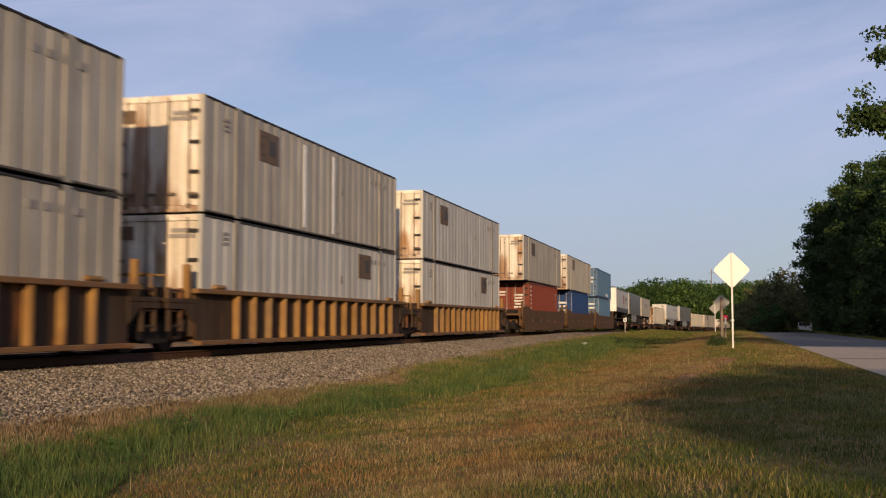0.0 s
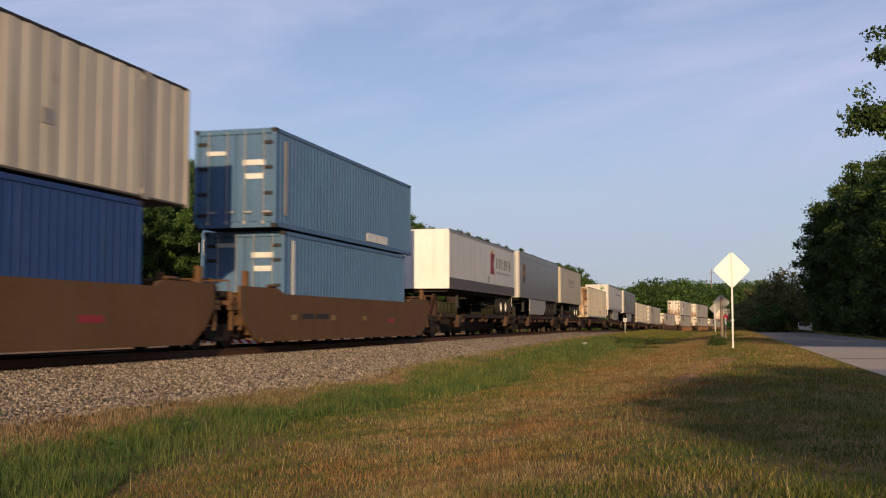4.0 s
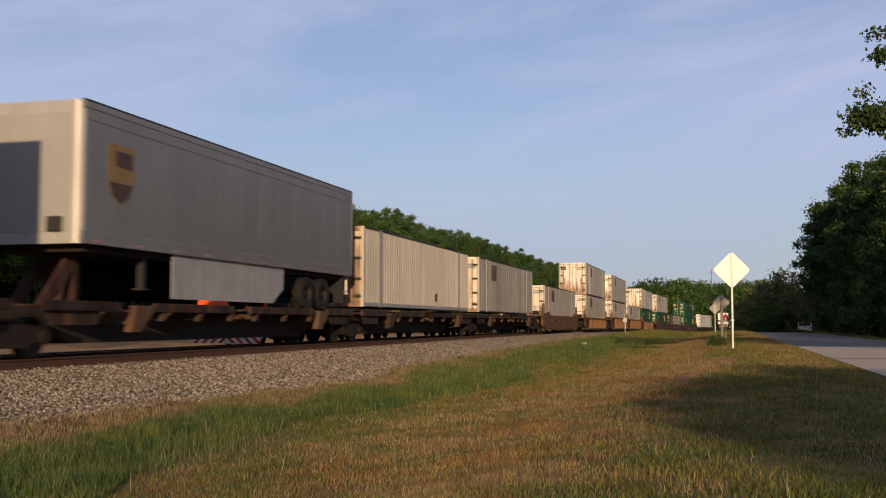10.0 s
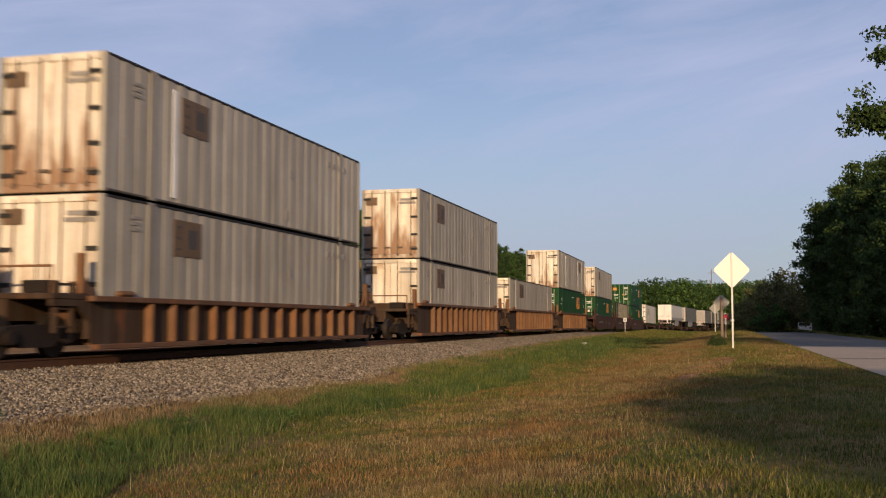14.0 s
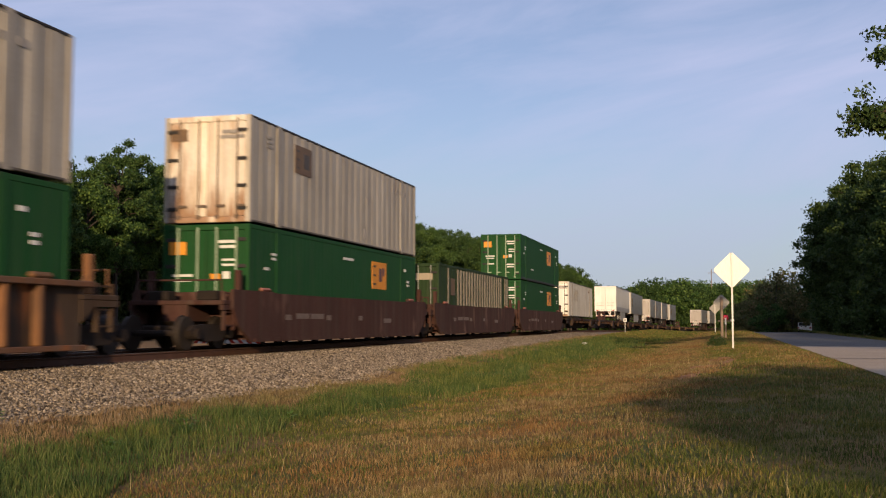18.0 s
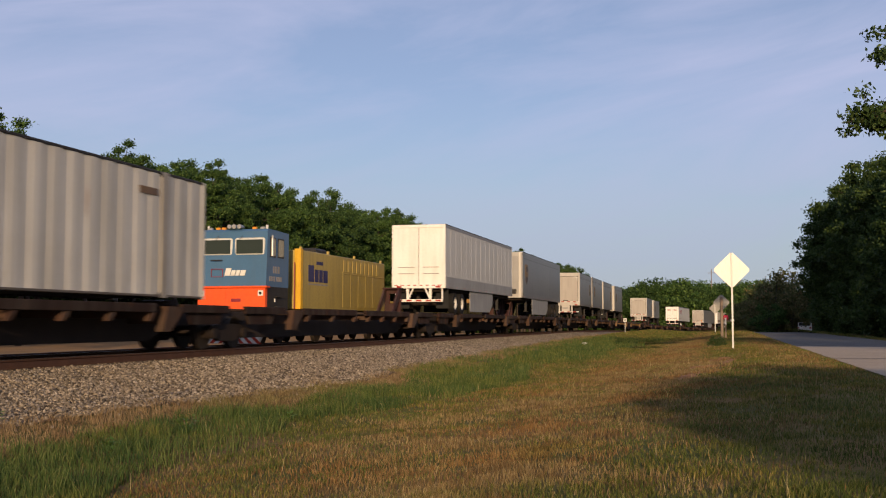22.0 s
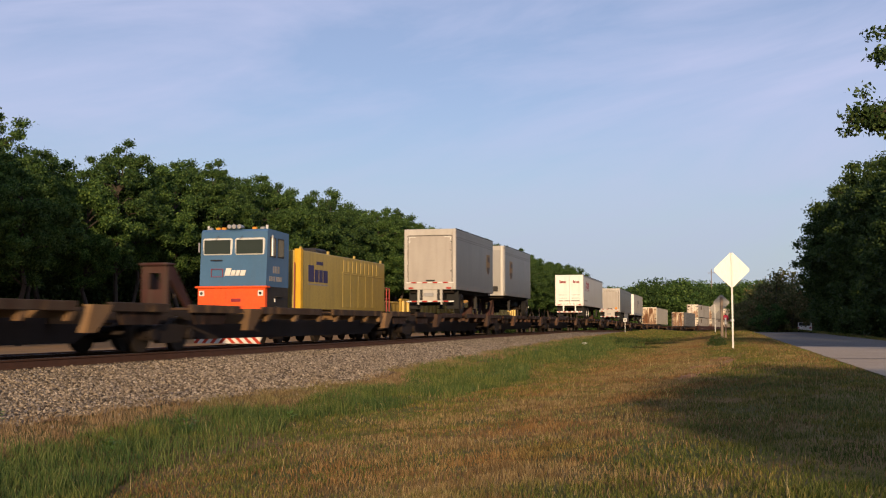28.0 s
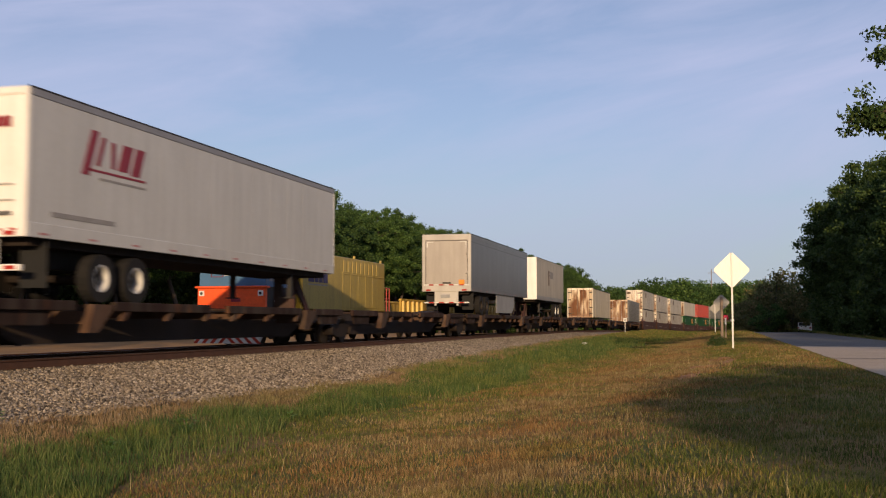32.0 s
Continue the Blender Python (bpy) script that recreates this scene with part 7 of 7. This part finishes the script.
tree_kind(4, "tree", "dark broad tree beside the road", 14.0, 4.8, 0.5, 210, 46000, 0.27, M_LEAFDARK, 0.32, rough_top=0.24, tuft=0.19)
tree_kind(5, "shrub", "low dense green bush", 4.6, 2.6, -0.3, 45, 5000, 0.32, M_LEAF, 0.10, "bush", "bushes")
tree_kind(6, "shrub", "dark roadside thicket bush", 6.0, 3.4, -0.3, 55, 7000, 0.36, M_LEAFDARK, 0.12, "bush", "bushes")
tree_kind(8, "tree", "small round shade tree on the verge", 6.4, 2.6, 3.6, 60, 9000, 0.20, M_LEAFDARK, 0.18)
tree_kind(12, "shrub", "olive-brown roadside thicket bush", 6.0, 3.4, -0.3, 60, 7000, 0.34, M_LEAFOLIVE, 0.12, "bush", "bushes")
tree_kind(10, "tree", "broad tree in a far wood", 13.0, 6.0, 0.3, 130, 13000, 0.6, M_LEAF)
rnd = random.Random(21)
# the wood beyond the siding, three ranks deep
for i in range(62):
    y = 30 + i * 4.3
    tall = 13.5 + 0.017 * max(0, y - 60) + rnd.uniform(-1.0, 0.7) - (0.9 if y < 52 else 2.2 if 52 < y < 61 else 0)
    k = 1 + i % 3
    plant(k, -40 + rnd.uniform(-1.6, 1.6), y + rnd.uniform(-1, 1), tall / (13, 12, 14)[k - 1], rnd.uniform(0, 360))
for i in range(44):
    y = 42 + i * 6.3
    tall = 14.9 + 0.020 * max(0, y - 60) + rnd.uniform(-1.4, 0.8) - (3.2 if y < 59 else 2.0 if y < 70 else 0)
    k = 1 + (i * 2) % 3
    plant(k, -46 + rnd.uniform(-1.5, 1.5), y, tall / (13, 12, 14)[k - 1], rnd.uniform(0, 360))
for i in range(30):
    plant(1 + i % 3, -54 + rnd.uniform(-2, 2), 50 + i * 9.5, rnd.uniform(1.0, 1.15) - (0.2 if i < 2 else 0.15 if i < 4 else 0), rnd.uniform(0, 360))
for i in range(44):
    plant(6, -46.5 + rnd.uniform(-1, 1), 34 + i * 5.2, rnd.uniform(0.8, 1.25), rnd.uniform(0, 360))
for i in range(40):
    plant(6, -53.0 + rnd.uniform(-1, 1), 40 + i * 5.6, rnd.uniform(0.9, 1.3), rnd.uniform(0, 360))
# far wood behind the bend
for i in range(110):
    y = 300 + (i % 5) * 22
    x = -62 + (i // 5) * 3.6 + rnd.uniform(-1.5, 1.5)
    plant(10, x, y, rnd.uniform(0.84, 1.20) * (1 + 0.12 * (y - 300) / 88), rnd.uniform(0, 360), -3.2)
# thicket right of the bend
for i in range(22):
    y = 150 + i * 6
    plant(12 if i % 3 else 5, 6.0 + 0.06 * (y - 150) + rnd.uniform(-0.6, 2.0), y, rnd.uniform(1.1, 1.35) if i % 3 else rnd.uniform(0.9, 1.1), rnd.uniform(0, 360))
for i in range(14):
    plant(4, 15 + 0.05 * i * 9 + rnd.uniform(0, 4), 165 + i * 9, rnd.uniform(0.52, 0.66), rnd.uniform(0, 360))
for x, y, sc in ((10.2, 166, 1.38), (8.2, 172, 1.42), (6.4, 180, 1.25), (4.6, 190, 1.15), (11.5, 160, 1.2), (9.0, 152, 0.85)):
    plant(12, x, y, sc, 60 * x)
for x, y, sc in ((-0.40, 44.0, 0.075), (-0.10, 46.0, 0.07), (-5.9, 62.0, 0.06)):
    plant(6, x, y, sc, 90 * x)
# tall dark trees along the far side of the road
for i, (x, y, sc) in enumerate(((14.0, 70, 0.70), (14.8, 78, 0.92), (15.5, 86, 1.08), (15.0, 94, 1.14), (15.2, 102, 1.2), (15.0, 110, 1.25), (14.8, 119, 1.28), (14.8, 128, 1.26), (14.2, 139, 1.1), (14.2, 150, 0.55), (20, 80, 1.15), (21, 94, 1.25), (21, 110, 1.3), (21, 126, 1.3))):
    plant(4, x, y, sc, i * 77)
for i in range(12):
    plant(6, 11.8 + rnd.uniform(-0.3, 1.2), 68 + i * 6.0, rnd.uniform(0.6, 0.95), rnd.uniform(0, 360))


def overhang():
    """A pecan-like tree across the road: only the tips of its drooping limbs reach in over the verge."""
    tr = thing("tree", "tall tree with sparse drooping leafy limbs over the road", "tree", "trees")
    rng = np.random.default_rng(77)
    limbs, cs = Shape(), []
    top = Vector((0.2, 0.1, 7.4))
    limbs.rod((0, 0, -0.4), (0.1, 0, 4.0), 0.32, 0.26, 10).rod((0.1, 0, 4.0), top, 0.26, 0.14, 10)
    for tip, lift, n, fan in (((-5.2, -0.3, 6.30), 0.2, 9, 0.15), ((-4.75, 0.2, 6.55), 0.25, 13, 0.19), ((-4.35, 0.3, 6.35), 0.2, 14, 0.22), ((-4.25, 0.3, 8.2), 0.2, 4, 0.10), ((-4.3, 0.2, 8.8), 0.3, 3, 0.10), ((-3.2, 0.5, 6.7), 0.3, 22, 0.4), ((-2.2, -1.0, 9.2), 0.3, 30, 1.1), ((2.5, 1.0, 8.8), 0.4, 30, 1.4), ((0.5, 2.6, 9.2), 0.4, 30, 1.4), ((0.5, -2.2, 8.6), 0.4, 30, 1.4)):
        tip = Vector(tip)
        mid = top.lerp(tip, 0.55) + Vector((0, 0, lift))
        limbs.rod(top, mid, 0.11, 0.05, 7, False).rod(mid, tip, 0.05, 0.014, 6, False)
        for k in range(n):
            o = mid.lerp(tip, rng.uniform(0.72, 1.0))
            c = o + Vector((rng.normal() * fan, rng.normal() * fan, rng.normal() * fan * 0.9))
            limbs.rod(o, c, 0.013, 0.006, 4, False)
            cs.append(tuple(c))
    cs = np.array(cs)
    per = 60
    p = np.repeat(cs, per, 0) + rng.normal(size=(len(cs) * per, 3)) * np.array([0.15, 0.15, 0.11])
    m = len(p)
    a = rng.normal(size=(m, 3)) + np.array([0, 0, -0.7])
    a /= np.linalg.norm(a, axis=1)[:, None]
    b = np.cross(a, rng.normal(size=(m, 3)))
    b /= np.linalg.norm(b, axis=1)[:, None]
    sz = rng.uniform(0.11, 0.19, m)[:, None]
    q = np.stack([p - a * sz * 0.5, p + b * sz * 0.26, p + a * sz * 0.5, p - b * sz * 0.26], 1).reshape(-1, 3)
    me = raw_mesh("crown", q, 4 * np.arange(m)[:, None] + np.arange(4)[None])
    me.materials.append(M_LEAFDARK)
    part("trunk", limbs, M_BARK, tr)
    part("crown", me, M_LEAFDARK, tr)
    tr.matrix_basis = pose(8.5, 30.5, -0.3)


overhang()
# trees behind the camera that shade the verge and the road
tree_kind(9, "tree", "tall pine-like tree with a high crown", 15.0, 3.6, 9.8, 60, 9000, 0.26, M_LEAFDARK, 0.25)
plant(8, 8.7, -13.2, 1.0, 10)
plant(8, 11.6, -11.6, 1.0, 200)
plant(8, 10.8, -15.8, 0.95, 100)
plant(8, 9.0, -14.6, 0.95, 20)
plant(8, 9.8, -9.4, 1.0, 70)
plant(9, 20.5, -12.0, 1.0, 0)
plant(9, 26.5, -10.0, 1.05, 70)
plant(9, 24.0, 6.0, 1.0, 130)
plant(4, 20.0, 34.0, 0.8, 100)
plant(4, 19.0, 52.0, 0.8, 300)
# unseen trees left of and behind the camera, added to shade the lower wood
for i, (x, y) in enumerate(((-34.0, 13), (-32.5, 6), (-28, -5), (-26, -14), (-29, -24), (-27, -36), (-34, 6), (-34, -8))):
    plant(1 + i % 3, x, y, 1.05, 50 * i)
plant(3, -29.0, 19.0, 1.12, 10)
plant(3, -22.4, 16.5, 1.12, 200)
plant(3, -25.5, 10.0, 1.15, 100)
# trees in view at the left end of the wood
plant(3, -33.4, 41.5, 0.74, 30)
plant(2, -41.6, 58.0, 1.04, 40)
plant(2, -33.5, 45.5, 0.80, 130)


# ---- motion: the whole train runs past on the line at a steady speed ----
def motions():
    times = [0.0, 4.0, 8.0, 12.0, 16.0, 20.0, 24.0, 28.0, 32.0]
    for ob, at, z in TRAIN:
        rows = []
        for t in times:
            s = at - SPEED * (t - 10.0) - 0.0012 * (t - 10.0) ** 2
            rows.append((t, on_line(s, MAIN, z)))
        walk(ob, rows)


motions()
